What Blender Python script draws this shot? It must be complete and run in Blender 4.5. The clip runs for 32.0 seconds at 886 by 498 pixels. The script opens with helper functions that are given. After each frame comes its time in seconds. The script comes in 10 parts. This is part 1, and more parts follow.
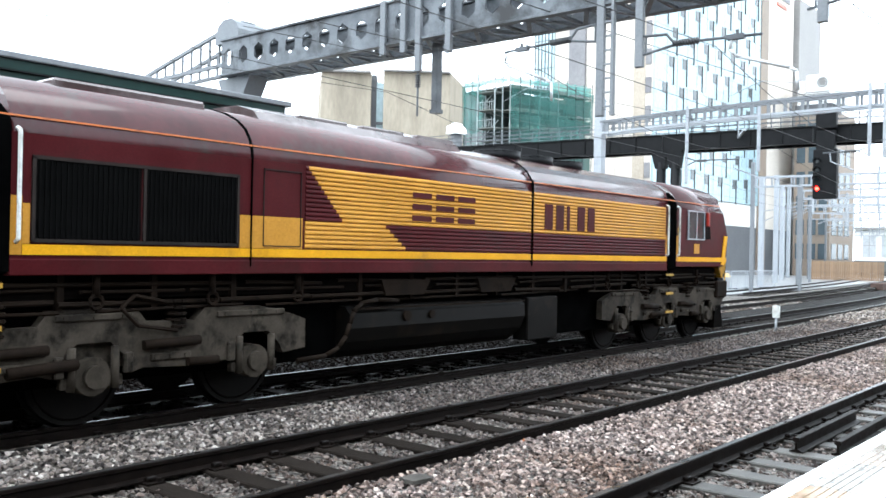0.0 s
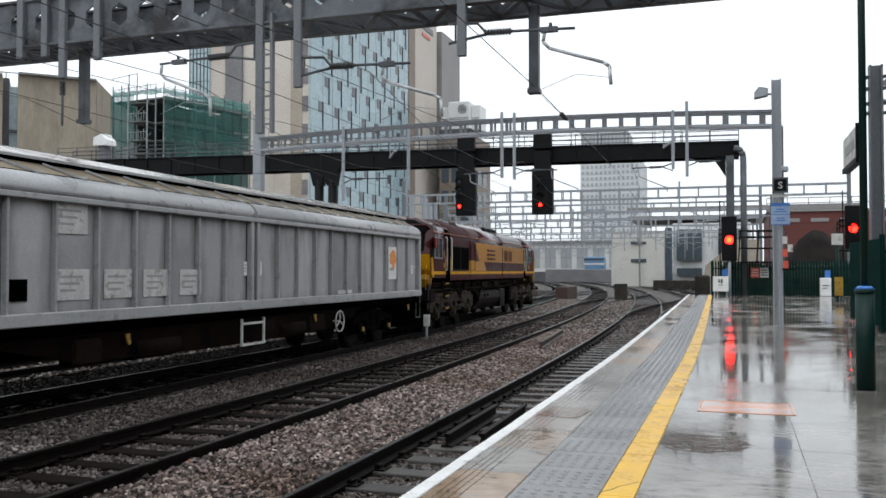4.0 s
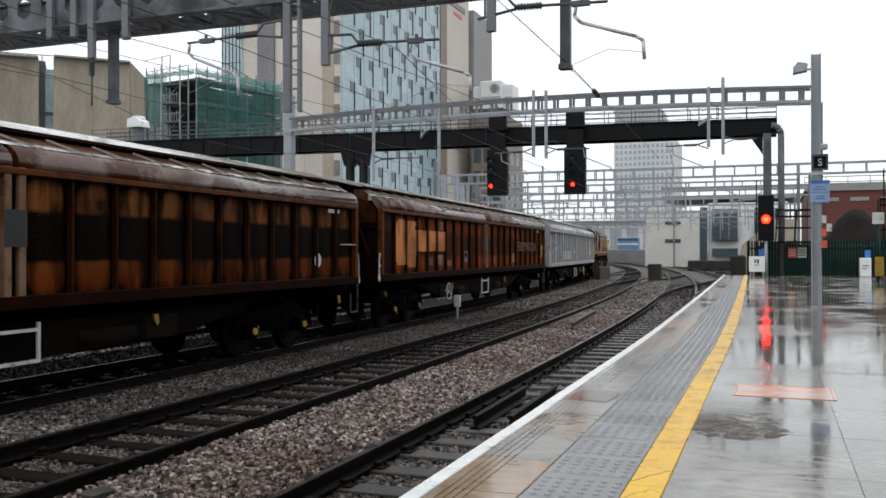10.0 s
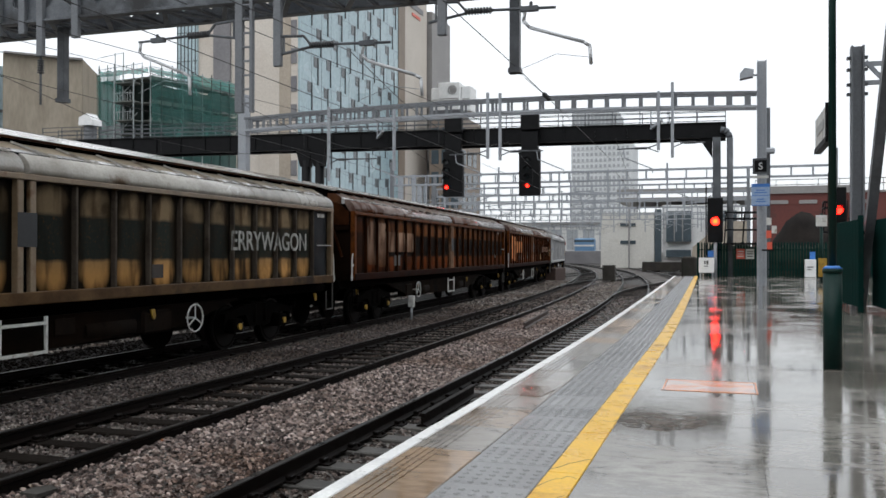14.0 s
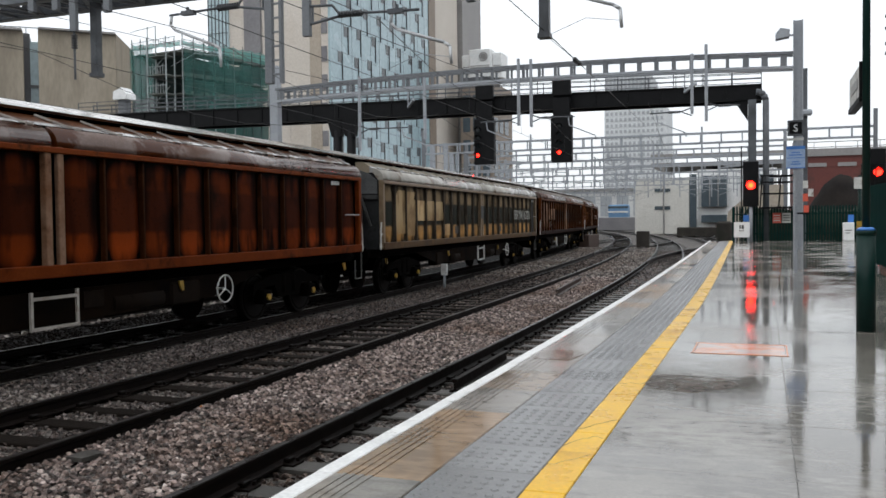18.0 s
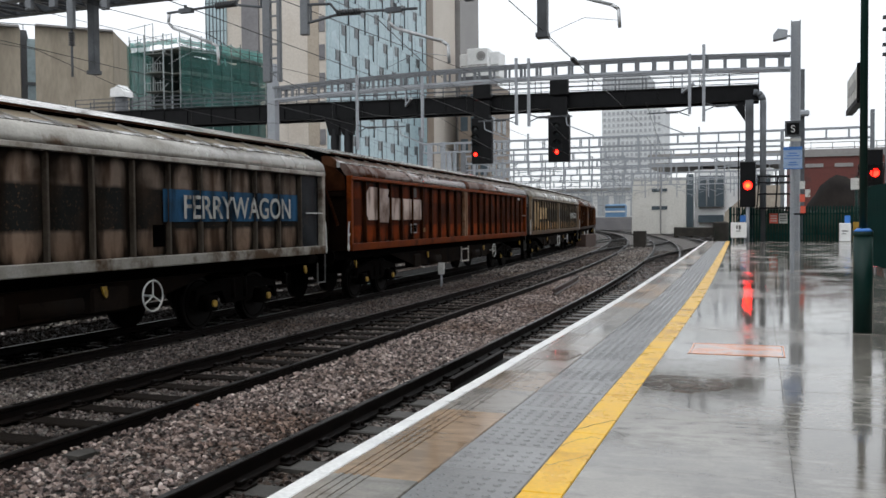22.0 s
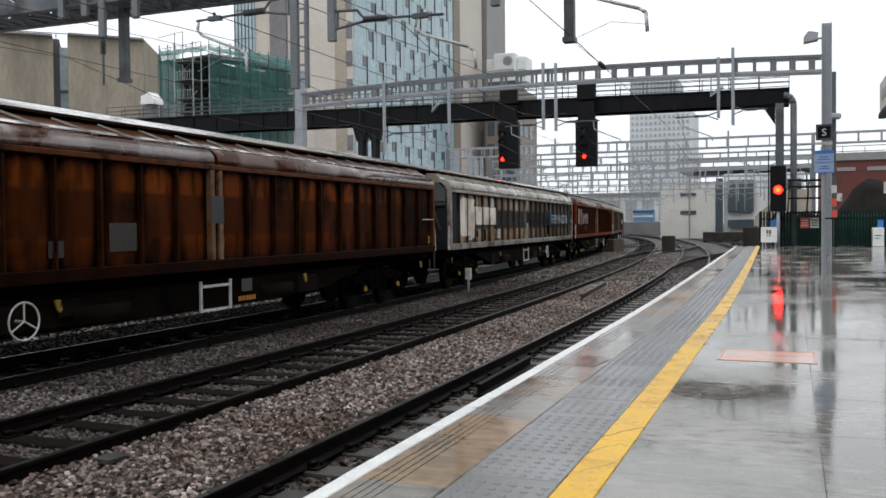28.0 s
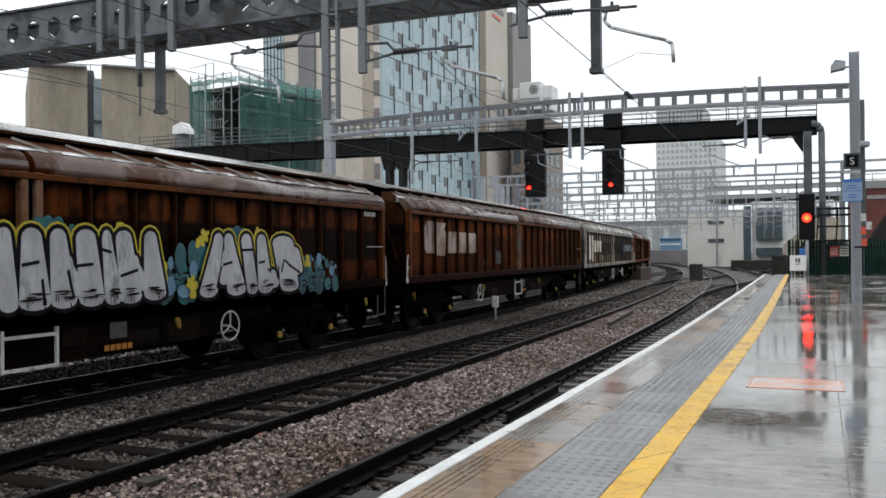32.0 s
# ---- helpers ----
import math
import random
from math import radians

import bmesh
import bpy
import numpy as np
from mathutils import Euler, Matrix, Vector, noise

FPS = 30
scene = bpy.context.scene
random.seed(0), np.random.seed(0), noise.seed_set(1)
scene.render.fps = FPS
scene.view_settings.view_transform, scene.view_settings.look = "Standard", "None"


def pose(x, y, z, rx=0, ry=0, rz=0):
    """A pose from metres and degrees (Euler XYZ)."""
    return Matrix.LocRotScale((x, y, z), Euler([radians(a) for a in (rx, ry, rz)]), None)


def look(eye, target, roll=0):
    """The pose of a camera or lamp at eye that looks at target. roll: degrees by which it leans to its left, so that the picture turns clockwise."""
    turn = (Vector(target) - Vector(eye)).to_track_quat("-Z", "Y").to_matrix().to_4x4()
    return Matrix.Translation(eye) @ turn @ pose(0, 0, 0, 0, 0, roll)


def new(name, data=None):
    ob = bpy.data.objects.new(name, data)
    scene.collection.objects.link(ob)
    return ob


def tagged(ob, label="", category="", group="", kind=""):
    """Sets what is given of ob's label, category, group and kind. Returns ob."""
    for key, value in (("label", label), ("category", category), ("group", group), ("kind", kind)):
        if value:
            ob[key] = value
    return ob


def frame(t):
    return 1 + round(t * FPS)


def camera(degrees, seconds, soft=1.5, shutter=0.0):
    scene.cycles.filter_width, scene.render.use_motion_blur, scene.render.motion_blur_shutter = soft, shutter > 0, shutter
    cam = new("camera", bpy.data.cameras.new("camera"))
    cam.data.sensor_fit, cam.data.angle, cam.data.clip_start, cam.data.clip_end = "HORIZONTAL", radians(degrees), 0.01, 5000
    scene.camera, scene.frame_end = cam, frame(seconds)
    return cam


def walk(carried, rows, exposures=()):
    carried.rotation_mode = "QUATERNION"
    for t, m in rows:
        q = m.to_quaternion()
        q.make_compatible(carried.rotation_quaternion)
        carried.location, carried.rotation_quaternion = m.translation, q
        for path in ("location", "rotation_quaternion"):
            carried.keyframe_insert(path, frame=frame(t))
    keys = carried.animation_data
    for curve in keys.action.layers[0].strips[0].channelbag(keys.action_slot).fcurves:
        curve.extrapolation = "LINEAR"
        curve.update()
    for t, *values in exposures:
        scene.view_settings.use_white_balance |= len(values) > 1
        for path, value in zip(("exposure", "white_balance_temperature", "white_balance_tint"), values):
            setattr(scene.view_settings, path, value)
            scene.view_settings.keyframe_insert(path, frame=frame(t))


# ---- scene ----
# ---------------------------------------------------------------- camera
cam = camera(53.2, 32.0, 1.6)
CAMERA_ROWS = [
    (0.0, -0.268, 0.164, 0.995, 90.17, -1.17, 40.16),
    (0.5, -0.294, 0.223, 1.009, 89.81, -0.48, 34.39),
    (1.0, -0.271, 0.220, 1.007, 89.83, -0.58, 30.67),
    (1.5, -0.279, 0.230, 0.999, 90.32, -0.90, 27.93),
    (2.0, -0.274, 0.244, 0.973, 91.20, -0.31, 25.33),
    (2.5, -0.220, 0.074, 0.975, 91.65, -0.10, 22.92),
    (3.0, -0.204, -0.054, 0.970, 91.48, -0.37, 20.46),
    (3.5, -0.208, -0.032, 0.973, 91.89, -0.46, 18.84),
    (4.0, -0.216, -0.030, 0.982, 91.45, 0.02, 18.37),
    (4.5, -0.209, -0.013, 0.971, 91.29, 0.11, 18.06),
    (6.5, -0.210, 0.001, 0.970, 91.19, 0.78, 17.25),
    (7.0, -0.211, -0.006, 0.969, 91.16, 0.62, 17.25),
    (7.5, -0.218, -0.008, 0.972, 90.96, 0.17, 17.55),
    (8.0, -0.213, -0.019, 0.973, 91.06, 0.20, 18.54),
    (8.5, -0.212, -0.015, 0.965, 90.31, 0.20, 18.20),
    (9.0, -0.214, -0.099, 0.976, 90.38, 0.19, 18.59),
    (9.5, -0.218, 0.014, 0.972, 90.54, -0.12, 18.87),
    (10.0, -0.227, 0.172, 0.971, 90.19, 0.07, 20.48),
    (10.5, -0.239, 0.265, 0.977, 90.62, 0.19, 20.44),
    (11.0, -0.233, 0.270, 0.974, 90.58, 0.45, 20.61),
    (11.5, -0.235, 0.270, 0.975, 90.71, -0.47, 20.36),
    (12.0, -0.234, 0.243, 0.972, 90.52, 0.37, 19.83),
    (12.5, -0.196, 0.213, 0.970, 89.63, -1.11, 18.75),
    (13.0, -0.169, 0.248, 0.961, 88.97, -1.13, 18.05),
    (13.5, -0.062, 0.213, 0.956, 90.03, -1.46, 18.93),
    (14.0, -0.046, 0.047, 0.964, 90.25, -0.05, 17.80),
    (14.5, -0.035, -0.194, 0.945, 89.40, 0.11, 16.17),
    (15.0, -0.053, -0.023, 0.951, 87.88, 0.38, 15.64),
    (15.5, -0.046, 0.033, 0.937, 87.15, -0.68, 17.62),
    (17.5, -0.001, 0.000, 0.951, 88.32, 1.05, 19.37),
    (18.0, 0.000, 0.002, 0.950, 88.23, 0.72, 19.94),
    (18.5, 0.001, -0.006, 0.952, 88.81, 0.77, 20.93),
    (19.0, -0.003, -0.010, 0.957, 89.14, 1.17, 20.80),
    (19.5, 0.004, 0.004, 0.951, 89.30, 1.31, 20.53),
    (20.0, -0.001, 0.006, 0.953, 88.86, 1.51, 20.20),
    (20.5, 0.001, 0.006, 0.950, 88.84, 1.16, 19.91),
    (21.0, 0.000, 0.006, 0.950, 88.08, 0.86, 19.48),
    (21.5, -0.003, 0.010, 0.951, 88.40, 0.68, 19.66),
    (22.0, -0.005, 0.005, 0.954, 88.16, 0.48, 19.75),
    (22.5, -0.003, 0.006, 0.947, 88.00, 0.55, 20.04),
    (23.0, -0.002, -0.001, 0.949, 88.01, 1.09, 20.65),
    (23.5, -0.002, -0.004, 0.949, 88.15, 0.78, 21.27),
    (24.0, -0.006, -0.004, 0.950, 87.99, 0.63, 21.50),
    (24.5, -0.005, -0.001, 0.950, 88.25, 0.38, 21.50),
    (25.0, -0.004, 0.003, 0.952, 88.77, 0.67, 21.43),
    (25.5, -0.003, -0.006, 0.955, 88.91, 0.67, 21.29),
    (27.5, -0.006, 0.059, 0.949, 88.65, 1.02, 20.95),
    (28.0, -0.004, 0.013, 0.956, 88.51, 0.60, 21.50),
    (28.5, -0.008, 0.020, 0.952, 88.57, 0.92, 22.05),
    (29.0, 0.009, -0.124, 0.948, 88.87, 0.71, 21.69),
    (29.5, -0.004, 0.023, 0.950, 88.94, 1.01, 21.86),
    (30.0, 0.003, -0.017, 0.950, 89.31, 0.96, 21.97),
    (30.5, 0.004, -0.019, 0.950, 89.36, 0.81, 22.30),
    (31.0, 0.010, -0.030, 0.953, 89.57, 0.39, 23.30),
    (31.5, 0.005, -0.029, 0.949, 89.77, 0.11, 23.30),
    (32.0, 0.016, -0.162, 0.964, 90.32, 0.53, 23.16),
]
EXPOSURES = [(0.0, 1.28, 5920, 5), (0.5, 1.08, 5930, 6), (1.0, 0.63, 6020, 8), (1.5, 0.08, 6100, 9), (2.0, -0.32, 6200, 9), (4.0, -0.46, 6300, 9), (9.0, -0.48, 6400, 9), (13.0, -0.5, 6430, 10), (25.0, -0.5, 6430, 10), (32.0, -0.5, 6400, 9)]
walk(cam, [(t, pose(x, y, z, a, b, c)) for t, x, y, z, a, b, c in CAMERA_ROWS], EXPOSURES)

# ---------------------------------------------------------------- light: an overcast, rainy afternoon
world = bpy.data.worlds.new("overcast")
scene.world = world
world.use_nodes = True
wn = world.node_tree.nodes
wl = world.node_tree.links
sky = wn.new("ShaderNodeTexSky")
sky.sky_type = "NISHITA"
sky.sun_disc = False
sky.sun_elevation = radians(35)
sky.sun_rotation = radians(200)
veil = wn.new("ShaderNodeMix")
veil.data_type = "RGBA"
veil.inputs["Factor"].default_value = 0.93
wl.new(sky.outputs[0], veil.inputs["A"])
veil.inputs["B"].default_value = (10.2, 10.5, 10.8, 1)
# an overcast sky is about twice as bright overhead as at the horizon
way = wn.new("ShaderNodeSeparateXYZ")
wl.new(wn.new("ShaderNodeTexCoord").outputs["Generated"], way.inputs[0])
lift = wn.new("ShaderNodeMapRange")
lift.inputs["From Min"].default_value = 0.0
lift.inputs["From Max"].default_value = 1.0
lift.inputs["To Min"].default_value = 1.1
lift.inputs["To Max"].default_value = 1.75
wl.new(way.outputs["Z"], lift.inputs["Value"])
glow = wn.new("ShaderNodeMix")
glow.data_type = "RGBA"
glow.blend_type = "MULTIPLY"
glow.inputs["Factor"].default_value = 1.0
wl.new(veil.outputs["Result"], glow.inputs["A"])
wl.new(lift.outputs["Result"], glow.inputs["B"])
wl.new(glow.outputs["Result"], wn["Background"].inputs["Color"])
wn["Background"].inputs["Strength"].default_value = 0.13

sun = new("sun", bpy.data.lights.new("sun", "SUN"))
sun.data.energy = 0.5
sun.data.angle = radians(25)
sun.data.color = (1.0, 0.97, 0.93)
sun.matrix_world = look((0, 0, 50), (12, 30, 0))

# track layout: straight to Y0, then concentric curves to the left round CENTRE
Y0 = 8.0
CENTRE = -486.5
RAIL = -0.915
TRACKS = (-3.10, -6.53, -10.05)


def on_track(x, s):
    """Place and heading (radians, to the left) at the length s along the line that passes x beside the straight."""
    if s <= Y0:
        return x, s, 0.0
    r = x - CENTRE
    a = (s - Y0) / r
    return CENTRE + r * math.cos(a), Y0 + r * math.sin(a), a


def beside(x, s):
    """The platform's own line, which bends away less than the tracks: place and heading."""
    d = max(s - 9.0, 0.0)
    bend = 0.022 * d * d / (d + 5.0)
    return x - bend, s, math.atan(0.022 * d * (d + 10.0) / (d + 5.0) ** 2)


def train_run(t):
    """How far the train has run since the start; it slows down gently."""
    u = (t - 16) / 16
    return 80.2544 * u + -11.9476 * u ** 2 + -0.9405 * u ** 3 + 1.8064 * u ** 4 + 89.4551

# ---------------------------------------------------------------- mesh helpers
def box(bm, x0, y0, z0, x1, y1, z1, bevel=0.0):
    x0, x1 = min(x0, x1), max(x0, x1)
    y0, y1 = min(y0, y1), max(y0, y1)
    z0, z1 = min(z0, z1), max(z0, z1)
    v = [bm.verts.new(p) for p in ((x0, y0, z0), (x1, y0, z0), (x1, y1, z0), (x0, y1, z0),
                                   (x0, y0, z1), (x1, y0, z1), (x1, y1, z1), (x0, y1, z1))]
    f = [bm.faces.new([v[i] for i in q]) for q in
         ((3, 2, 1, 0), (4, 5, 6, 7), (0, 1, 5, 4), (1, 2, 6, 5), (2, 3, 7, 6), (3, 0, 4, 7))]
    if bevel > 0:
        edges = list({e for q in f for e in q.edges})
        bmesh.ops.bevel(bm, geom=edges, offset=bevel, segments=1, affect="EDGES")
    return bm


def prism(bm, outline, axis, a, b):
    """The outline (pairs) drawn out along an axis from a to b: 'x' takes (y, z), 'y' takes (x, z), 'z' takes (x, y)."""
    put = {"x": lambda p, k: (k, p[0], p[1]), "y": lambda p, k: (p[0], k, p[1]), "z": lambda p, k: (p[0], p[1], k)}[axis]
    lo = [bm.verts.new(put(p, a)) for p in outline]
    hi = [bm.verts.new(put(p, b)) for p in outline]
    n = len(outline)
    bm.faces.new(lo[::-1])
    bm.faces.new(hi)
    for i in range(n):
        bm.faces.new((lo[i], lo[(i + 1) % n], hi[(i + 1) % n], hi[i]))
    bmesh.ops.recalc_face_normals(bm, faces=bm.faces)
    return bm


def rod(bm, p, q, r, seg=8, r2=None):
    """A round bar from p to q."""
    p, q = Vector(p), Vector(q)
    d = (q - p).normalized()
    u = d.orthogonal().normalized()
    w = d.cross(u)
    r2 = r if r2 is None else r2
    rings = []
    for c, k in ((p, r), (q, r2)):
        rings.append([bm.verts.new(c + (u * math.cos(i * math.tau / seg) + w * math.sin(i * math.tau / seg)) * k) for i in range(seg)])
    for i in range(seg):
        f = bm.faces.new((rings[0][i], rings[0][(i + 1) % seg], rings[1][(i + 1) % seg], rings[1][i]))
        f.smooth = seg > 6
    bm.faces.new(rings[0][::-1])
    bm.faces.new(rings[1])
    return bm


def tube(bm, points, r, seg=6):
    """A bent round bar through points."""
    for p, q in zip(points, points[1:]):
        rod(bm, p, q, r, seg)
    return bm


def bar(bm, p, q, w, h):
    """A square bar from p to q, w wide and h high."""
    p, q = Vector(p), Vector(q)
    d = (q - p).normalized()
    side = d.cross(Vector((0, 0, 1)))
    side = Vector((1, 0, 0)) if side.length < 1e-4 else side.normalized()
    up = side.cross(d)
    ring = [side * (sx * w / 2) + up * (sz * h / 2) for sx, sz in ((-1, -1), (1, -1), (1, 1), (-1, 1))]
    a = [bm.verts.new(p + o) for o in ring]
    b = [bm.verts.new(q + o) for o in ring]
    bm.faces.new(a[::-1])
    bm.faces.new(b)
    for i in range(4):
        bm.faces.new((a[i], a[(i + 1) % 4], b[(i + 1) % 4], b[i]))
    bmesh.ops.recalc_face_normals(bm, faces=bm.faces)
    return bm


def ring(bm, c, r, thick, axis="x", seg=20):
    """A wheel rim round c, lying across the axis."""
    pts = []
    for i in range(seg + 1):
        a = i * math.tau / seg
        u, v = math.cos(a) * r, math.sin(a) * r
        pts.append({"x": (c[0], c[1] + u, c[2] + v), "y": (c[0] + u, c[1], c[2] + v), "z": (c[0] + u, c[1] + v, c[2])}[axis])
    return tube(bm, pts, thick, 5)


def sweep(bm, outline, stations):
    """An outline (across, up) swept along stations of x, y, heading; z is in the outline."""
    prev = None
    for x, y, a in stations:
        c, s = math.cos(a), math.sin(a)
        now = [bm.verts.new((x + p[0] * c, y + p[0] * s, p[1])) for p in outline]
        if prev:
            for i in range(len(outline)):
                j = (i + 1) % len(outline)
                bm.faces.new((prev[i], prev[j], now[j], now[i]))
        else:
            bm.faces.new(now)
        prev = now
    bm.faces.new(prev[::-1])
    bmesh.ops.recalc_face_normals(bm, faces=bm.faces)
    return bm


def ribbed(bm, p, q, core, rim, count, seg=12):
    """A turned insulator: sheds of radius rim on a core, in one skin from p to q."""
    p, q = Vector(p), Vector(q)
    d = (q - p).normalized()
    u = d.orthogonal().normalized()
    v = d.cross(u)
    prev = None
    n = count * 4
    for i in range(n + 1):
        r = rim if i % 4 in (1, 2) else core
        c = p + (q - p) * (i / n)
        now = [bm.verts.new(c + (u * math.cos(k * math.tau / seg) + v * math.sin(k * math.tau / seg)) * r) for k in range(seg)]
        if prev:
            for k in range(seg):
                bm.faces.new((prev[k], prev[(k + 1) % seg], now[(k + 1) % seg], now[k]))
        else:
            bm.faces.new(now[::-1])
        prev = now
    bm.faces.new(prev)
    return bm


def mesh_of(name, bm, material):
    me = bpy.data.meshes.new(name)
    bm.to_mesh(me)
    bm.free()
    for m in material if isinstance(material, (list, tuple)) else [material]:
        me.materials.append(m)
    return me


def part(name, bm, material, parent, label=""):
    ob = new(name, mesh_of(name, bm, material))
    ob.parent = parent
    return tagged(ob, label)


def piece(name, me, parent, m=None):
    """One more object on a shared mesh."""
    ob = new(name, me)
    ob.parent = parent
    if m is not None:
        ob.matrix_basis = m
    return ob


def thing(name, label, category, place=(0, 0, 0), turn=0.0, group="", kind=""):
    ob = new(name)
    ob.empty_display_size = 0.2
    ob.matrix_basis = pose(*place, 0, 0, turn)
    return tagged(ob, label, category, group, kind)


def B():
    return bmesh.new()


def letters(text, size, depth=0.002, bold=0.0):
    """A flat mesh of a text in the built-in font, standing in the x-z plane and read from -y."""
    cu = bpy.data.curves.new("letters", "FONT")
    cu.body = text
    cu.size = size
    cu.extrude = depth
    cu.offset = bold
    cu.align_x = "CENTER"
    ob = bpy.data.objects.new("letters", cu)
    scene.collection.objects.link(ob)
    me = bpy.data.meshes.new_from_object(ob.evaluated_get(bpy.context.evaluated_depsgraph_get()))
    bpy.data.objects.remove(ob)
    me.transform(pose(0, 0, 0, 90, 0, 0))
    return me


# ---------------------------------------------------------------- materials
def nodes_of(m):
    m.use_nodes = True
    return m.node_tree.nodes, m.node_tree.links, m.node_tree.nodes["Principled BSDF"]


def coords(n, l, world_space, stretch=(1, 1, 1)):
    mp = n.new("ShaderNodeMapping")
    mp.inputs["Scale"].default_value = stretch
    if world_space:
        l.new(n.new("ShaderNodeNewGeometry").outputs["Position"], mp.inputs["Vector"])
    else:
        l.new(n.new("ShaderNodeTexCoord").outputs["Object"], mp.inputs["Vector"])
    return mp.outputs["Vector"]


def noise_of(n, l, vec, scale, detail=5, rough=0.55):
    t = n.new("ShaderNodeTexNoise")
    t.inputs["Scale"].default_value = scale
    t.inputs["Detail"].default_value = detail
    t.inputs["Roughness"].default_value = rough
    l.new(vec, t.inputs["Vector"])
    return t.outputs["Fac"]


def ramp_of(n, l, fac, lo, hi, c0=(0, 0, 0, 1), c1=(1, 1, 1, 1)):
    r = n.new("ShaderNodeValToRGB")
    r.color_ramp.elements[0].position = lo
    r.color_ramp.elements[1].position = hi
    r.color_ramp.elements[0].color = c0
    r.color_ramp.elements[1].color = c1
    l.new(fac, r.inputs["Fac"])
    return r.outputs["Color"]


def mixed(n, l, fac, a, b, mode="MIX"):
    m = n.new("ShaderNodeMix")
    m.data_type = "RGBA"
    m.blend_type = mode
    for s, v in (("Factor", fac), ("A", a), ("B", b)):
        if isinstance(v, (tuple, list)):
            m.inputs[s].default_value = (*v, 1) if len(v) == 3 else v
        elif isinstance(v, (int, float)):
            m.inputs[s].default_value = v
        else:
            l.new(v, m.inputs[s])
    return m.outputs["Result"]


def bump_of(n, l, bsdf, height, strength, distance=0.01):
    b = n.new("ShaderNodeBump")
    b.inputs["Strength"].default_value = strength
    b.inputs["Distance"].default_value = distance
    l.new(height, b.inputs["Height"])
    l.new(b.outputs["Normal"], bsdf.inputs["Normal"])


def mat(name, c1, c2, rough=0.6, metal=0.0, scale=2.0, fine=40.0, bump=0.15, world_space=False, stretch=(1, 1, 1),
        stain=None, stain_at=(0.55, 0.7), stain_scale=1.2, rough_var=0.15, vary=0.0, dist=0.006, spec=0.5):
    """Two colours mixed at a broad scale, a fine grain, an optional stain with a shape of its own, uneven gloss and relief."""
    m = bpy.data.materials.new(name)
    n, l, b = nodes_of(m)
    v = coords(n, l, world_space, stretch)
    broad = noise_of(n, l, v, scale)
    grain = noise_of(n, l, v, fine, 3)
    col = mixed(n, l, ramp_of(n, l, broad, 0.35, 0.65), c1, c2)
    col = mixed(n, l, 0.35, col, ramp_of(n, l, grain, 0.3, 0.7, (0.6, 0.6, 0.6, 1), (1.25, 1.25, 1.25, 1)), "MULTIPLY")
    if vary:
        rnd = n.new("ShaderNodeObjectInfo").outputs["Random"]
        col = mixed(n, l, 1.0, col, ramp_of(n, l, rnd, 0, 1, (1 - vary,) * 3 + (1,), (1 + vary,) * 3 + (1,)), "MULTIPLY")
    if stain:
        s = noise_of(n, l, v, stain_scale, 7, 0.65)
        col = mixed(n, l, ramp_of(n, l, s, *stain_at), col, stain)
    l.new(col, b.inputs["Base Color"])
    rr = n.new("ShaderNodeMapRange")
    rr.inputs["To Min"].default_value = max(0.02, rough - rough_var)
    rr.inputs["To Max"].default_value = min(1.0, rough + rough_var)
    l.new(broad, rr.inputs["Value"])
    l.new(rr.outputs["Result"], b.inputs["Roughness"])
    b.inputs["Metallic"].default_value = metal
    b.inputs["Specular IOR Level"].default_value = spec
    if bump:
        bump_of(n, l, b, grain, bump, dist)
    return m


def plain_glow(name, colour, strength):
    m = bpy.data.materials.new(name)
    n, l, b = nodes_of(m)
    b.inputs["Base Color"].default_value = (*colour, 1)
    b.inputs["Emission Color"].default_value = (*colour, 1)
    b.inputs["Emission Strength"].default_value = strength
    return m


def glass(name, tint=(0.006, 0.009, 0.010), rough=0.05):
    m = bpy.data.materials.new(name)
    n, l, b = nodes_of(m)
    v = coords(n, l, False)
    col = mixed(n, l, noise_of(n, l, v, 1.3), tint, tuple(c * 1.8 for c in tint))
    l.new(col, b.inputs["Base Color"])
    b.inputs["Roughness"].default_value = rough
    b.inputs["Specular IOR Level"].default_value = 0.3
    return m


GALV = mat("galvanised_steel", (0.30, 0.32, 0.345), (0.36, 0.38, 0.405), 0.5, 0.1, 1.5, 30, 0.05, stain=(0.24, 0.25, 0.265), stain_at=(0.5, 0.8), stain_scale=1.5, spec=0.3)
GALV_MID = mat("dull_galvanised_steel", (0.150, 0.160, 0.172), (0.19, 0.20, 0.213), 0.5, 0.1, 1.5, 30, 0.05, stain=(0.12, 0.125, 0.132), stain_at=(0.5, 0.8), stain_scale=1.5, spec=0.25)
BRIGHT_TUBE = mat("bright_aluminium_tube", (0.46, 0.47, 0.48), (0.55, 0.56, 0.57), 0.4, 0.3, 3, 30, 0.02, stain=(0.3, 0.3, 0.3), stain_scale=3)
COLUMN = mat("wet_grey_column_steel", (0.115, 0.122, 0.132), (0.165, 0.173, 0.183), 0.4, 0.1, 1.5, 30, 0.05, stain=(0.07, 0.068, 0.068), stain_at=(0.5, 0.7), stain_scale=1.2, spec=0.3)
GALV_DARK = mat("weathered_galvanised_steel", (0.075, 0.081, 0.090), (0.12, 0.13, 0.14), 0.45, 0.1, 1.5, 30, 0.05, stain=(0.045, 0.045, 0.047), stain_at=(0.48, 0.7), stain_scale=1.2, spec=0.25)
BLACK_STEEL = mat("black_painted_steel", (0.004, 0.0045, 0.005), (0.008, 0.008, 0.009), 0.5, 0.0, 3, 60, 0.05, spec=0.12)
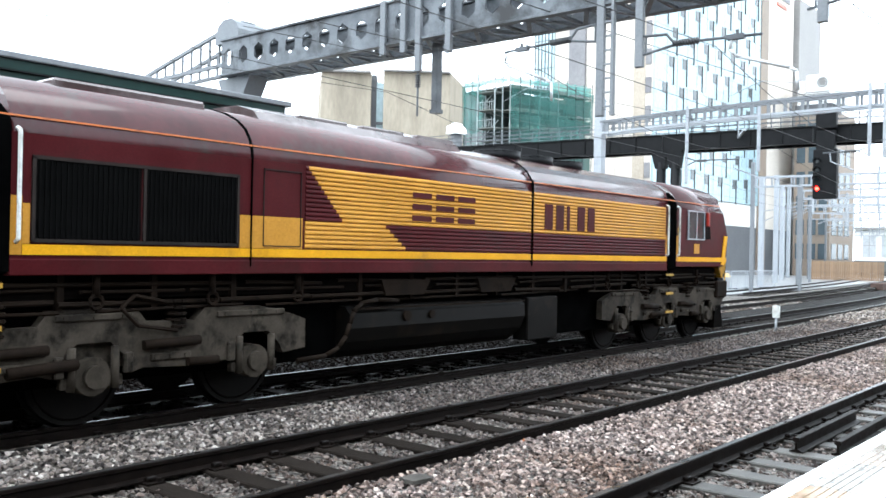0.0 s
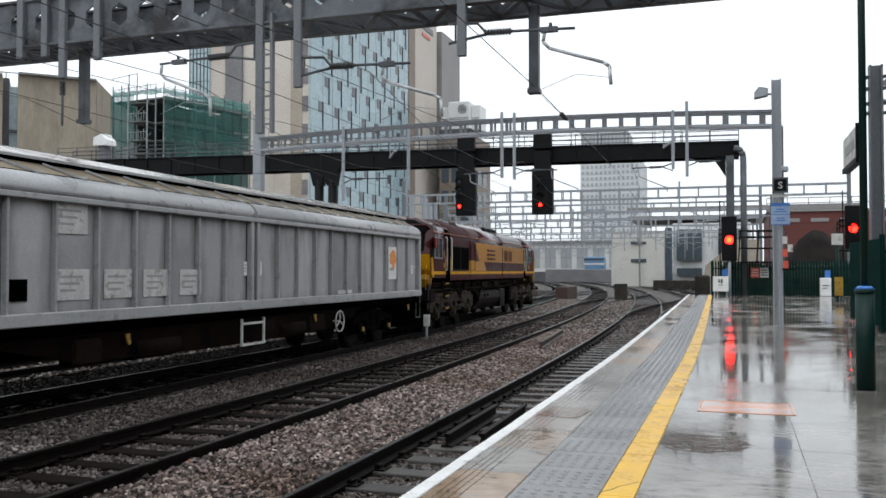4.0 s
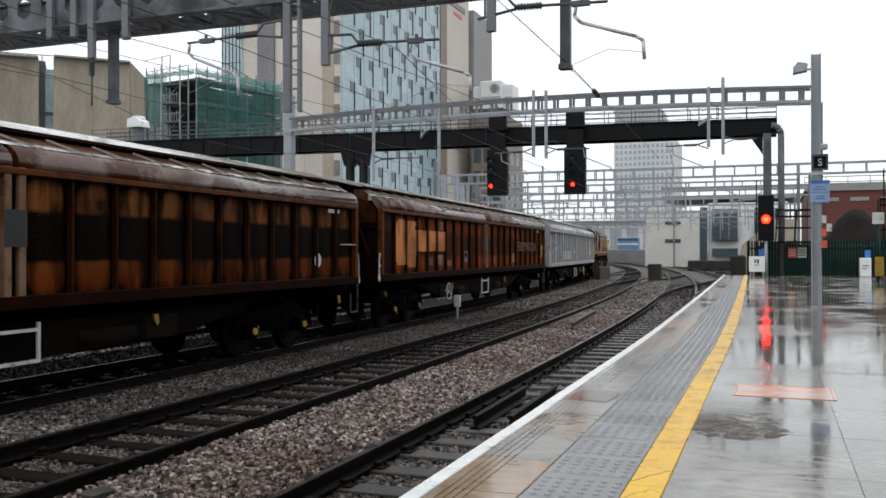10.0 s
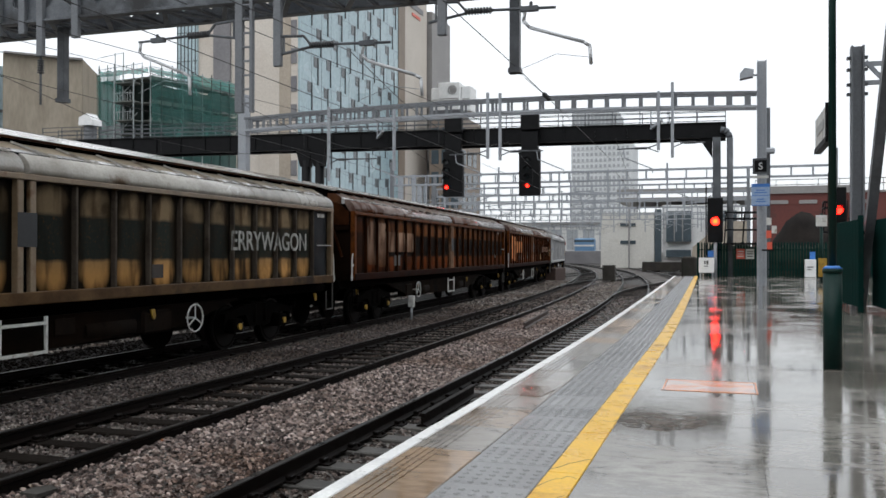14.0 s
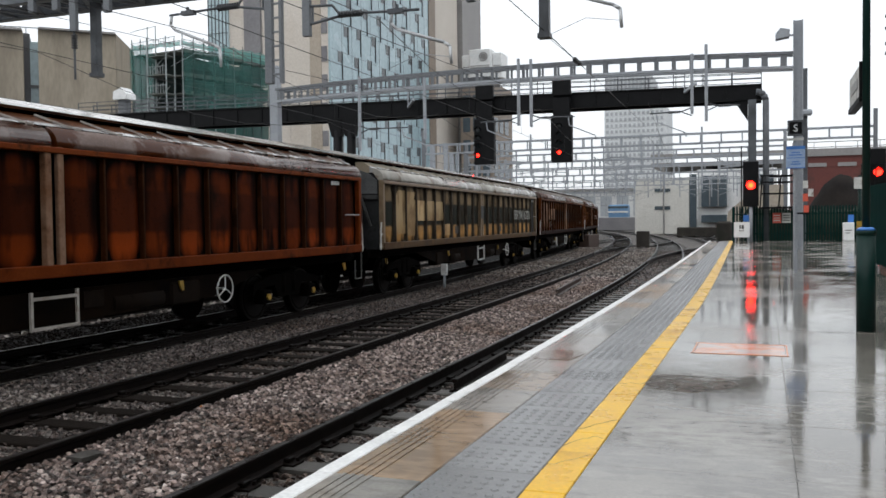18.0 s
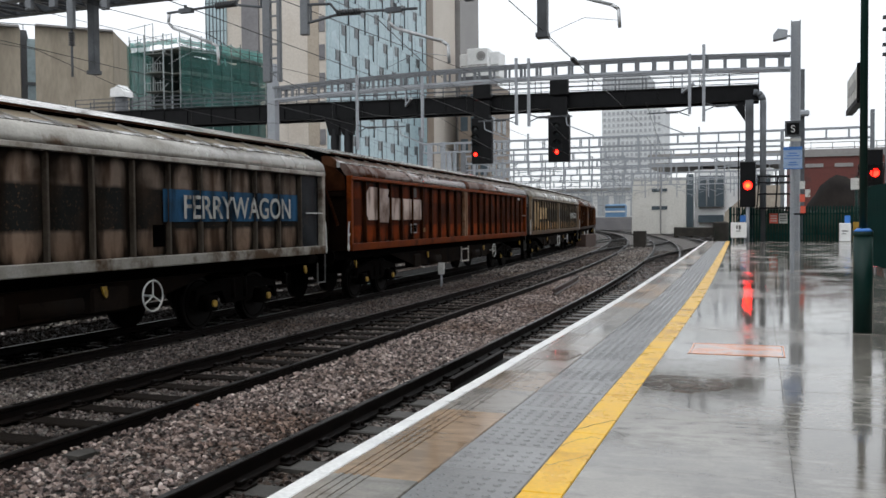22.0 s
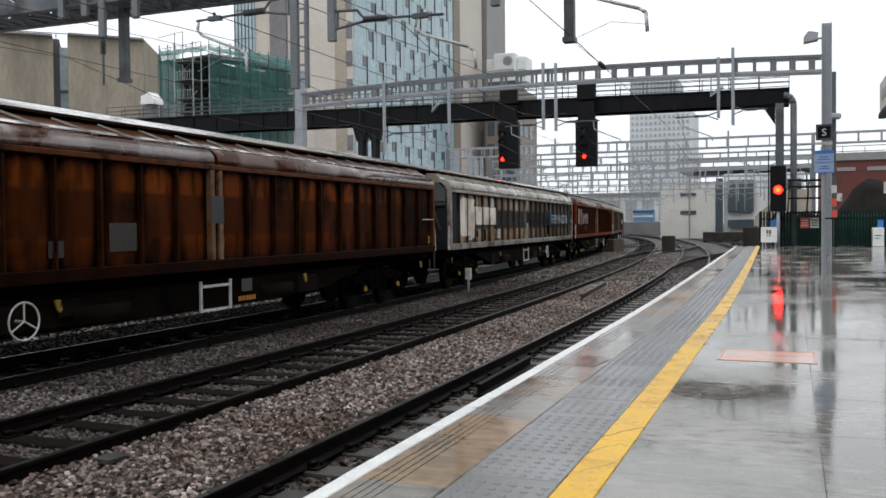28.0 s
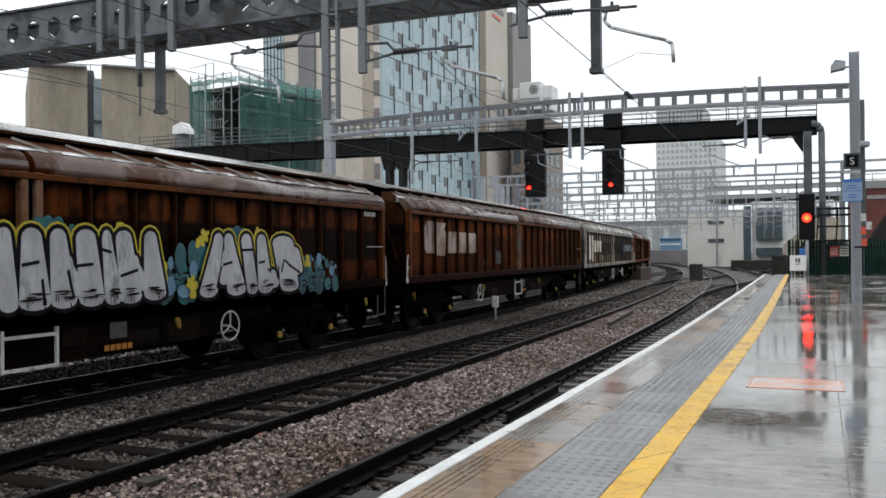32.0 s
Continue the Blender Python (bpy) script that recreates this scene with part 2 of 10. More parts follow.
RAIL_RUST = mat("wet_rail_steel", (0.003, 0.002, 0.0016), (0.007, 0.0045, 0.0035), 0.5, 0.0, 6, 60, 0.2, spec=0.08)
RAIL_HEAD = mat("polished_rail_head", (0.016, 0.015, 0.0145), (0.028, 0.026, 0.026), 0.3, 0.3, 4, 60, 0.05, spec=0.3)
RUST = mat("rusty_iron", (0.040, 0.022, 0.016), (0.065, 0.036, 0.026), 0.75, 0.0, 5, 60, 0.3)
TIMBER = mat("wet_sleeper_timber", (0.0065, 0.005, 0.004), (0.014, 0.011, 0.009), 0.7, 0.0, 3, 30, 0.4, stretch=(1, 6, 6), vary=0.25, spec=0.04)
SLEEPER = mat("wet_concrete_sleeper", (0.032, 0.030, 0.027), (0.060, 0.056, 0.050), 0.4, 0.0, 3, 40, 0.3, vary=0.25, spec=0.25)
GREEN_PAINT = mat("dark_green_paint", (0.0035, 0.020, 0.0165), (0.006, 0.028, 0.023), 0.4, 0.0, 3, 60, 0.05, spec=0.2)
WHITE_PAINT = mat("white_paint", (0.72, 0.73, 0.72), (0.82, 0.82, 0.81), 0.5, 0.0, 4, 50, 0.05)
BLUE_SIGN = mat("blue_sign_paint", (0.04, 0.16, 0.5), (0.05, 0.2, 0.58), 0.4, 0.0, 4, 50, 0.02)
RED_SIGN = mat("red_sign_paint", (0.6, 0.09, 0.05), (0.7, 0.12, 0.07), 0.4, 0.0, 4, 50, 0.02)
YELLOW_PAINT = mat("yellow_paint", (0.62, 0.38, 0.02), (0.72, 0.46, 0.04), 0.5, 0.0, 4, 50, 0.05)
INSULATOR = mat("grey_composite_insulator", (0.035, 0.037, 0.040), (0.06, 0.063, 0.067), 0.4, 0.0, 4, 50, 0.02)
CABLE = mat("dark_copper_wire", (0.02, 0.02, 0.02), (0.035, 0.035, 0.035), 0.5, 0.3, 4, 50, 0.0)
DARK_GLASS = glass("dark_glass")
RED_LAMP = plain_glow("red_signal_lamp", (1.0, 0.0042, 0.0018), 48.0)
CORE_GLOW = plain_glow("burnt_out_lens_core", (1.0, 0.16, 0.02), 4.0)

# ---------------------------------------------------------------- ground, ballast and tracks
def ballast_material():
    m = bpy.data.materials.new("wet_ballast")
    n, l, b = nodes_of(m)
    v = coords(n, l, True)
    vor = n.new("ShaderNodeTexVoronoi")
    vor.inputs["Scale"].default_value = 17.0
    l.new(v, vor.inputs["Vector"])
    sep = n.new("ShaderNodeSeparateColor")
    l.new(vor.outputs["Color"], sep.inputs["Color"])
    col = ramp_of(n, l, sep.outputs["Red"], 0.0, 1.0, (0.040, 0.036, 0.032, 1), (0.25, 0.23, 0.21, 1))
    broad = noise_of(n, l, v, 0.35, 4)
    col = mixed(n, l, ramp_of(n, l, broad, 0.4, 0.65), col, mixed(n, l, 1.0, col, (0.62, 0.55, 0.5), "MULTIPLY"))
    gap = ramp_of(n, l, vor.outputs["Distance"], 0.35, 0.75, (1, 1, 1, 1), (0.25, 0.25, 0.25, 1))
    col = mixed(n, l, 1.0, col, gap, "MULTIPLY")
    l.new(col, b.inputs["Base Color"])
    b.inputs["Roughness"].default_value = 0.6
    b.inputs["Specular IOR Level"].default_value = 0.15
    inv = n.new("ShaderNodeMath")
    inv.operation = "SUBTRACT"
    inv.inputs[0].default_value = 1.0
    l.new(vor.outputs["Distance"], inv.inputs[1])
    bump_of(n, l, b, inv.outputs[0], 0.9, 0.03)
    return m


def stone_material(name="wet_granite_stones", k=1.0, warm=1.0, spec=0.3):
    m = bpy.data.materials.new(name)
    n, l, b = nodes_of(m)
    rnd = n.new("ShaderNodeNewGeometry").outputs["Random Per Island"]
    r = n.new("ShaderNodeValToRGB")
    tone = lambda a, b, c: (a * k, b * k / warm, c * k / warm, 1)
    r.color_ramp.elements[0].color = tone(0.022, 0.018, 0.017)
    r.color_ramp.elements[1].color = tone(0.47, 0.432, 0.395)
    e = r.color_ramp.elements.new(0.45)
    e.color = tone(0.150, 0.127, 0.115)
    e = r.color_ramp.elements.new(0.75)
    e.color = tone(0.28, 0.232, 0.205)
    l.new(rnd, r.inputs["Fac"])
    v = coords(n, l, True)
    col = mixed(n, l, 0.4, r.outputs["Color"], ramp_of(n, l, noise_of(n, l, v, 90, 3), 0.3, 0.7, (0.5, 0.5, 0.5, 1), (1.3, 1.3, 1.3, 1)), "MULTIPLY")
    dirt = noise_of(n, l, v, 0.45, 4)
    col = mixed(n, l, ramp_of(n, l, dirt, 0.45, 0.62), col, mixed(n, l, 1.0, col, (0.6, 0.52, 0.46), "MULTIPLY"))
    l.new(col, b.inputs["Base Color"])
    b.inputs["Roughness"].default_value = 0.42
    b.inputs["Specular IOR Level"].default_value = spec
    bump_of(n, l, b, noise_of(n, l, v, 120, 2), 0.3, 0.004)
    return m


BALLAST = ballast_material()
STONES = stone_material("wet_pink_granite_stones", 1.8, 1.07)
STONES_OCHRE = stone_material("ochre_grey_ballast_stones", 1.35, 1.0)
STONES_SHADE = stone_material("shade_black_ballast_stones", 0.06, 1.1, 0.02)
STONES_DARK = stone_material("dirty_brown_ballast_stones", 0.76, 1.05)
STONES_GREY = stone_material("rain_grey_ballast_stones", 1.4, 0.98)
BED = RAIL - 0.20

bm = B()
ys = [-220, -60, -10, 0, 10, 20, 30, 45, 60, 90, 130, 200, 400, 900, 2500]
xs = [-1500, -400, -120, -60, -30, -14, -8, -2, 20, 60, 200, 700, 1500]
grid = [[bm.verts.new((x, y, BED - 0.01)) for x in xs] for y in ys]
for i in range(len(ys) - 1):
    for j in range(len(xs) - 1):
        bm.faces.new((grid[i][j], grid[i][j + 1], grid[i + 1][j + 1], grid[i + 1][j]))
tagged(new("ground", mesh_of("ground", bm, BALLAST)), "wet grey-brown railway ballast reaching into the distance", "ground", kind="structure")


def stones(seed, areas, per_m2, size, material=STONES):
    """Angular stones strewn over areas (x0, x1, y0, y1, z) beside the curve."""
    rng = np.random.default_rng(seed)
    base = np.array([(1, 0, 0), (-1, 0, 0), (0, 1, 0), (0, -1, 0), (0, 0, 1), (0, 0, -0.6), (0.75, 0.7, 0.5), (-0.7, -0.65, 0.55)])
    tri = np.array([(0, 6, 4), (6, 2, 4), (0, 2, 6), (1, 4, 7), (4, 3, 7), (3, 1, 7), (2, 1, 4), (3, 4, 0),
                    (2, 0, 5), (1, 2, 5), (3, 5, 1), (0, 5, 3)])
    out_v, out_f, k = [], [], 0
    for x0, x1, y0, y1, z in areas:
        n = int((x1 - x0) * (y1 - y0) * per_m2)
        px, py = rng.uniform(x0, x1, n), rng.uniform(y0, y1, n)
        bend = np.where(py > Y0, -(np.maximum(py - Y0, 0) ** 2) / 960.0, 0.0)
        sz = size * rng.uniform(0.6, 1.35, n)
        jit = base[None] * rng.uniform(0.7, 1.25, (n, 8, 3)) * sz[:, None, None] * np.array([1.0, 1.0, 0.72])
        a, bb = rng.uniform(0, math.tau, n), rng.uniform(-0.6, 0.6, n)
        ca, sa, cb, sb = np.cos(a), np.sin(a), np.cos(bb), np.sin(bb)
        x, y, zz = jit[..., 0], jit[..., 1], jit[..., 2]
        y, zz = y * cb[:, None] - zz * sb[:, None], y * sb[:, None] + zz * cb[:, None]
        x, y = x * ca[:, None] - y * sa[:, None], x * sa[:, None] + y * ca[:, None]
        pz = z + rng.uniform(-0.022, 0.022, n)
        out_v.append(np.stack([x + (px + bend)[:, None], y + py[:, None], zz + pz[:, None]], -1).reshape(-1, 3))
        out_f.append((tri[None] + (np.arange(n) * 8)[:, None, None] + k).reshape(-1, 3))
        k += n * 8
    v, f = np.concatenate(out_v), np.concatenate(out_f)
    me = bpy.data.meshes.new("ballast_stones")
    me.vertices.add(len(v))
    me.vertices.foreach_set("co", v.ravel())
    me.loops.add(len(f) * 3)
    me.loops.foreach_set("vertex_index", f.ravel().astype(np.int32))
    me.polygons.add(len(f))
    me.polygons.foreach_set("loop_start", np.arange(0, len(f) * 3, 3, dtype=np.int32))
    me.update()
    me.validate()
    me.materials.append(material)
    return new("ballast_stones", me)


tagged(stones(3, [(-5.65, -3.98, 2, 30, BED + 0.10)], 640, 0.027), "wet angular pink-grey ballast stones between the tracks", "ballast", kind="stuff")
tagged(stones(8, [(-8.85, -7.4, 0, 8.2, BED + 0.10)], 520, 0.028, STONES_OCHRE), "ochre-grey wet ballast stones beside the far line", "ballast", kind="stuff")
# stones under the train, their near-black colour standing in for its shade
tagged(stones(12, [(-10.7, -9.4, 2, 26, BED + 0.01), (-13.1, -10.95, 2, 30, BED + 0.01)], 300, 0.028, STONES_SHADE), "near-black ballast stones with the train's shade in their colour", "ballast", kind="stuff")
tagged(stones(7, [(-8.85, -7.4, 8.2, 30, BED + 0.10), (-7.2, -5.86, 4, 28, BED - 0.012), (-3.78, -2.42, 5, 24, BED - 0.015)], 470, 0.028, STONES_DARK),
       "dark dirty wet ballast stones in and beside the lines", "ballast", kind="stuff")
tagged(stones(4, [(-9.2, -7.4, 30, 62, BED + 0.10), (-5.65, -3.98, 30, 62, BED + 0.10)], 120, 0.05, STONES_GREY),
       "wet ballast stones further along the line", "ballast", kind="stuff")

tagged(stones(14, [(-3.8, -2.4, 24, 58, BED - 0.01), (-7.2, -5.86, 28, 62, BED - 0.01), (-2.2, 3.0, 44.5, 62, BED - 0.01)], 90, 0.05, STONES_DARK), "dark ballast stones round the junction", "ballast", kind="stuff")
# pale stones stand in for the lit strip seen past the train
tagged(stones(9, [(-13.4, -13.1, 3, 44, BED + 0.02), (-14.9, -13.5, 3, 44, BED + 0.02)], 110, 0.05, STONES_GREY), "pale ballast stones for the lit strip beyond the far line", "ballast", kind="stuff")

# shoulders between the tracks
bm = B()
for x0, x1 in ((-9.15, -7.38), (-5.68, -3.96)):
    sweep(bm, [(x0 - 0.12, BED - 0.05), (x1 + 0.12, BED - 0.05), (x1 - 0.05, BED + 0.085), (x0 + 0.05, BED + 0.085)],
          [(on_track(0, s)[0], on_track(0, s)[1], on_track(0, s)[2]) for s in [-40, 0, 8] + list(range(14, 180, 6))])
tagged(new("ballast_shoulder", mesh_of("ballast_shoulder", bm, BALLAST)), "raised ballast shoulders between the running lines", "ballast", kind="stuff")

# the train's shade, and some oil, are put into this near-black colour
SHADE_BED = mat("oily_shade_ballast", (0.0045, 0.0038, 0.0033), (0.010, 0.008, 0.007), 0.7, 0.0, 3, 30, 0.8, True, dist=0.03, spec=0.08)
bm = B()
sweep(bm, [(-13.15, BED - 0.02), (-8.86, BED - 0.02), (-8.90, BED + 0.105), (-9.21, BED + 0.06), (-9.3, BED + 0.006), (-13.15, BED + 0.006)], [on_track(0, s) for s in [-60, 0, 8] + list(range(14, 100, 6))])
tagged(new("oily_ballast", mesh_of("oily_ballast", bm, SHADE_BED)), "near-black ballast holding the train's shade and oil in its colour", "ballast", kind="stuff")

RAIL_SHAPE = [(-0.07, -0.159), (0.07, -0.159), (0.07, -0.145), (0.012, -0.125), (0.010, -0.05), (0.035, -0.038), (0.035, -0.006),
              (0.028, 0.0), (-0.028, 0.0), (-0.035, -0.006), (-0.035, -0.038), (-0.010, -0.05), (-0.012, -0.125), (-0.07, -0.145)]


def rail(x, track, s0, s1, head=RAIL_HEAD, flare=None):
    """One rail along the curve, with its running surface shining."""
    stations = []
    s = s0
    while s <= s1 + 0.01:
        px, py, a = on_track(x, s)
        if flare:
            px += flare(s)
        stations.append((px, py, a))
        s += 4.0
    bm = B()
    sweep(bm, [(p[0], p[1] + RAIL) for p in RAIL_SHAPE], stations)
    for f in bm.faces:
        if f.normal.z > 0.9 and f.calc_center_median().z > RAIL - 0.01:
            f.material_index = 1
    return part("rail", bm, [RAIL_RUST, head], track)


def sleeper_mesh(material, z):
    bm = B()
    box(bm, -1.27, -0.125, z - 0.12, 1.27, 0.125, z, 0.012)
    return mesh_of("sleeper", bm, material)


def chair_mesh():
    bm = B()
    for sx in (-0.7525, 0.7525):
        box(bm, sx - 0.17, -0.09, RAIL - 0.162, sx + 0.17, 0.09, RAIL - 0.145)
        for k in (-1, 1):
            box(bm, sx + k * 0.075 - 0.03, -0.05, RAIL - 0.145, sx + k * 0.075 + 0.03, 0.05, RAIL - 0.10, 0.01)
            rod(bm, (sx + k * 0.135, 0.05, RAIL - 0.145), (sx + k * 0.135, 0.05, RAIL - 0.115), 0.018, 6)
    return mesh_of("rail_chair", bm, RAIL_RUST)


CHAIRS = chair_mesh()


def track(label, x, s0, s1, near, material, extra_rail=None):
    t = thing("railway_track", label, "railway track", kind="structure", group="running lines")
    for k in (-0.7525, 0.7525):
        rail(x + k, t, s0, s1)
    sl = sleeper_mesh(material, RAIL - 0.162)
    s, far = s0 + 0.2, B()
    rng = random.Random(int(-x * 10))
    while s < s1:
        px, py, a = on_track(x, s)
        m = pose(px, py, rng.uniform(-0.012, 0.0) - min(0.028, max(0.0, (s - 20) * 0.0014)), 0, 0, math.degrees(a) + rng.uniform(-0.7, 0.7))
        if near[0] < s < near[1]:
            piece("sleeper", sl, t, m)
            if s < 34:
                piece("rail_chair", CHAIRS, t, m)
        elif -6 < s:
            h = [m @ Vector(p) for p in ((-1.25, -0.12, RAIL - 0.165), (1.25, -0.12, RAIL - 0.165), (1.25, 0.12, RAIL - 0.165), (-1.25, 0.12, RAIL - 0.165))]
            lo = [far.verts.new(p) for p in h]
            dn = [far.verts.new(p - Vector((0, 0, 0.1))) for p in h]
            far.faces.new(lo)
            for i in range(4):
                far.faces.new((lo[i], dn[i], dn[(i + 1) % 4], lo[(i + 1) % 4]))
        s += 0.68
    bmesh.ops.recalc_face_normals(far, faces=far.faces)
    tagged(part("sleepers", far, material, t), kind="stuff")
    return t


track("wet running line beside the platform, concrete sleepers and dark rails", TRACKS[0], -44, 196, (2, 60), SLEEPER)
track("wet middle running line with dark timber sleepers", TRACKS[1], -44, 196, (4, 64), TIMBER)
track("far running line under the freight train", TRACKS[2], -176, 220, (2, 30), TIMBER)
track("outer line beyond the freight train", -14.2, -44, 220, (38, 60), TIMBER)
# turnouts beyond the platform end: rails that slew from one line to the next, on dark timbers
for x0_, s0_, x1_, s1_, far_, lab in ((-3.10, 40.0, 1.0, 74.0, 120, "line turning out beyond the platform end"), (-6.53, 50.0, -3.10, 80.0, 80, "crossover between the platform line and the middle line"),
                                      (-10.05, 62.0, -6.53, 92.0, 92, "crossover between the middle line and the far line"), (1.0, 78.0, 4.6, 104.0, 124, "second line fanning out towards the yard")):
    line = thing("turnout", lab, "railway track", kind="structure", group="running lines")
    slew = lambda q: x0_ + (x1_ - x0_) * (lambda u: u * u * (3 - 2 * u))(min(1.0, max(0.0, (q - s0_) / (s1_ - s0_))))
    for k_ in (-0.7525, 0.7525):
        bm = B()
        pts = [on_track(slew(q) + k_, q) for q in np.arange(s0_, far_ + 0.1, 3.0)]
        for a_, c_ in zip(pts, pts[1:]):
            bar(bm, (a_[0], a_[1], RAIL - 0.07), (c_[0], c_[1], RAIL - 0.07), 0.07, 0.14)
        part("rail", bm, RAIL_HEAD, line)
    bm = B()
    for q in np.arange(s0_ + 3.0, far_, 0.8):
        px_, py_, a_ = on_track(slew(q), q)
        v_ = [Vector((px_, py_, RAIL - 0.158)) + Vector((math.cos(a_) * du - math.sin(a_) * dv, math.sin(a_) * du + math.cos(a_) * dv, 0)) for du, dv in ((-1.25, -0.12), (1.25, -0.12), (1.25, 0.12), (-1.25, 0.12))]
        bm.faces.new([bm.verts.new(p_) for p_ in v_])
    tagged(part("timbers", bm, TIMBER, line), kind="stuff")
track("goods line beside the works yard", -18.0, 48, 220, (60, 70), TIMBER)

# ---------------------------------------------------------------- platform
def wet_paving(name, c1, c2, puddle=(0.50, 0.60), dry_rough=0.22, vary=0.1, ochre=None, pool_rough=0.022):
    """Rain-wet paving: rough where it only is damp, smooth and darker where water stands."""
    m = bpy.data.materials.new(name)
    n, l, b = nodes_of(m)
    v = coords(n, l, True)
    broad = noise_of(n, l, v, 1.7, 5)
    grain = noise_of(n, l, v, 70, 4)
    col = mixed(n, l, ramp_of(n, l, broad, 0.35, 0.65), c1, c2)
    col = mixed(n, l, 0.3, col, ramp_of(n, l, grain, 0.3, 0.7, (0.55, 0.55, 0.55, 1), (1.3, 1.3, 1.3, 1)), "MULTIPLY")
    rnd = n.new("ShaderNodeObjectInfo").outputs["Random"]
    col = mixed(n, l, 1.0, col, ramp_of(n, l, rnd, 0, 1, (1 - vary,) * 3 + (1,), (1 + vary,) * 3 + (1,)), "MULTIPLY")
    if ochre:
        col = mixed(n, l, ramp_of(n, l, rnd, 0.62, 0.66), col, ochre)
    pool = mixed(n, l, 0.33, noise_of(n, l, coords(n, l, True, (1.0, 0.8, 1.0)), 0.9, 4, 0.5), noise_of(n, l, coords(n, l, True, (1.0, 2.2, 1.0)), 7.0, 5, 0.6))
    wet = ramp_of(n, l, pool, *puddle)
    col = mixed(n, l, wet, col, mixed(n, l, 1.0, col, (0.62, 0.61, 0.6), "MULTIPLY"))
    l.new(col, b.inputs["Base Color"])
    rr = n.new("ShaderNodeMapRange")
    rr.inputs["To Min"].default_value = dry_rough
    rr.inputs["To Max"].default_value = pool_rough
    l.new(wet, rr.inputs["Value"])
    l.new(rr.outputs["Result"], b.inputs["Roughness"])
    st = n.new("ShaderNodeMapRange")
    st.inputs["To Min"].default_value = 0.13
    st.inputs["To Max"].default_value = 0.07
    l.new(wet, st.inputs["Value"])
    bp = n.new("ShaderNodeBump")
    bp.inputs["Distance"].default_value = 0.004
    l.new(st.outputs["Result"], bp.inputs["Strength"])
    l.new(mixed(n, l, 0.5, grain, noise_of(n, l, v, 9, 3)), bp.inputs["Height"])
    l.new(bp.outputs["Normal"], b.inputs["Normal"])
    b.inputs["Specular IOR Level"].default_value = 0.5
    return m


PAVING = wet_paving("wet_grey_paving", (0.185, 0.172, 0.152), (0.262, 0.246, 0.218), (0.44, 0.52), 0.16, 0.06, None, 0.045)
COPING = wet_paving("wet_coping_slab", (0.215, 0.195, 0.17), (0.28, 0.255, 0.225), (0.50, 0.60), 0.18, 0.08, (0.30, 0.20, 0.12))
TACTILE = wet_paving("wet_tactile_paving", (0.155, 0.155, 0.155), (0.20, 0.20, 0.20), (0.58, 0.66), 0.25)
EDGE_WHITE = mat("worn_white_edge_paint", (0.66, 0.66, 0.65), (0.78, 0.78, 0.76), 0.35, 0.0, 5, 50, 0.15, True, stain=(0.24, 0.23, 0.21), stain_at=(0.60, 0.66), stain_scale=7)
LINE_YELLOW = mat("worn_yellow_line_paint", (0.66, 0.365, 0.012), (0.76, 0.45, 0.024), 0.30, 0.0, 5, 50, 0.12, True, stain=(0.47, 0.24, 0.010), stain_at=(0.54, 0.66), stain_scale=3.2, spec=0.25)
BRICKWORK = mat("dark_platform_wall", (0.05, 0.045, 0.04), (0.09, 0.08, 0.07), 0.7, 0.0, 3, 20, 0.3, True)
JOINT = mat("dark_joint", (0.10, 0.10, 0.097), (0.13, 0.128, 0.124), 0.4, 0.0, 4, 40, 0.1, True)

EDGE = -1.62
END = 38.2


platform = thing("platform", "rain-wet grey paved station platform with a white edge and a yellow line", "platform", kind="structure")
bm = B()
st = [beside(0, s) for s in [-60, -20, 0, 8, 14, 20, 26, 32, END]]
sweep(bm, [(EDGE + 0.12, BED - 0.1), (9.0, BED - 0.1), (9.0, -0.012), (EDGE + 0.12, -0.012)], st)
part("platform_body", bm, JOINT, platform)
bm = B()
sweep(bm, [(EDGE + 0.10, BED), (EDGE + 0.14, BED), (EDGE + 0.14, -0.09), (EDGE + 0.10, -0.09)], st)
part("platform_wall", bm, BRICKWORK, platform)


def slab_row(name, x0, x1, length, material, y0, y1, z=0.0, thick=0.03, gap=0.005, extra=None, bevel=0.004):
    """A row of slabs along the platform, one object each, all on one mesh."""
    bm = B()
    box(bm, x0 + gap / 2, gap / 2, z - thick, x1 - gap / 2, length - gap / 2, z, bevel)
    if extra:
        extra(bm, length)
    me = mesh_of(name, bm, material)
    y = y0
    rng = random.Random(len(name) * 7 + int(y0))
    while y < y1 - 0.05:
        px, py, a = beside(0, y)
        piece(name, me, platform, pose(px, py, rng.uniform(-0.0015, 0.0015), 0, 0, math.degrees(a)))
        y += length


def grooves(bm, length):
    for k in range(4):
        x = -1.50 + k * 0.035
        box(bm, x, 0.004, -0.001, x + 0.016, length - 0.004, 0.0035)


def blisters(bm, length):
    pitch = 0.0667
    for i in range(6):
        for j in range(int(length / pitch)):
            cx, cy = -1.165 + pitch * (i + 0.5) * 0.9, pitch * (j + 0.5)
            lo = [bm.verts.new((cx + 0.018 * math.cos(k * math.tau / 6), cy + 0.018 * math.sin(k * math.tau / 6), 0.0)) for k in range(6)]
            hi = [bm.verts.new((cx + 0.011 * math.cos(k * math.tau / 6), cy + 0.011 * math.sin(k * math.tau / 6), 0.005)) for k in range(6)]
            bm.faces.new(hi)
            for k in range(6):
                bm.faces.new((lo[k], lo[(k + 1) % 6], hi[(k + 1) % 6], hi[k]))


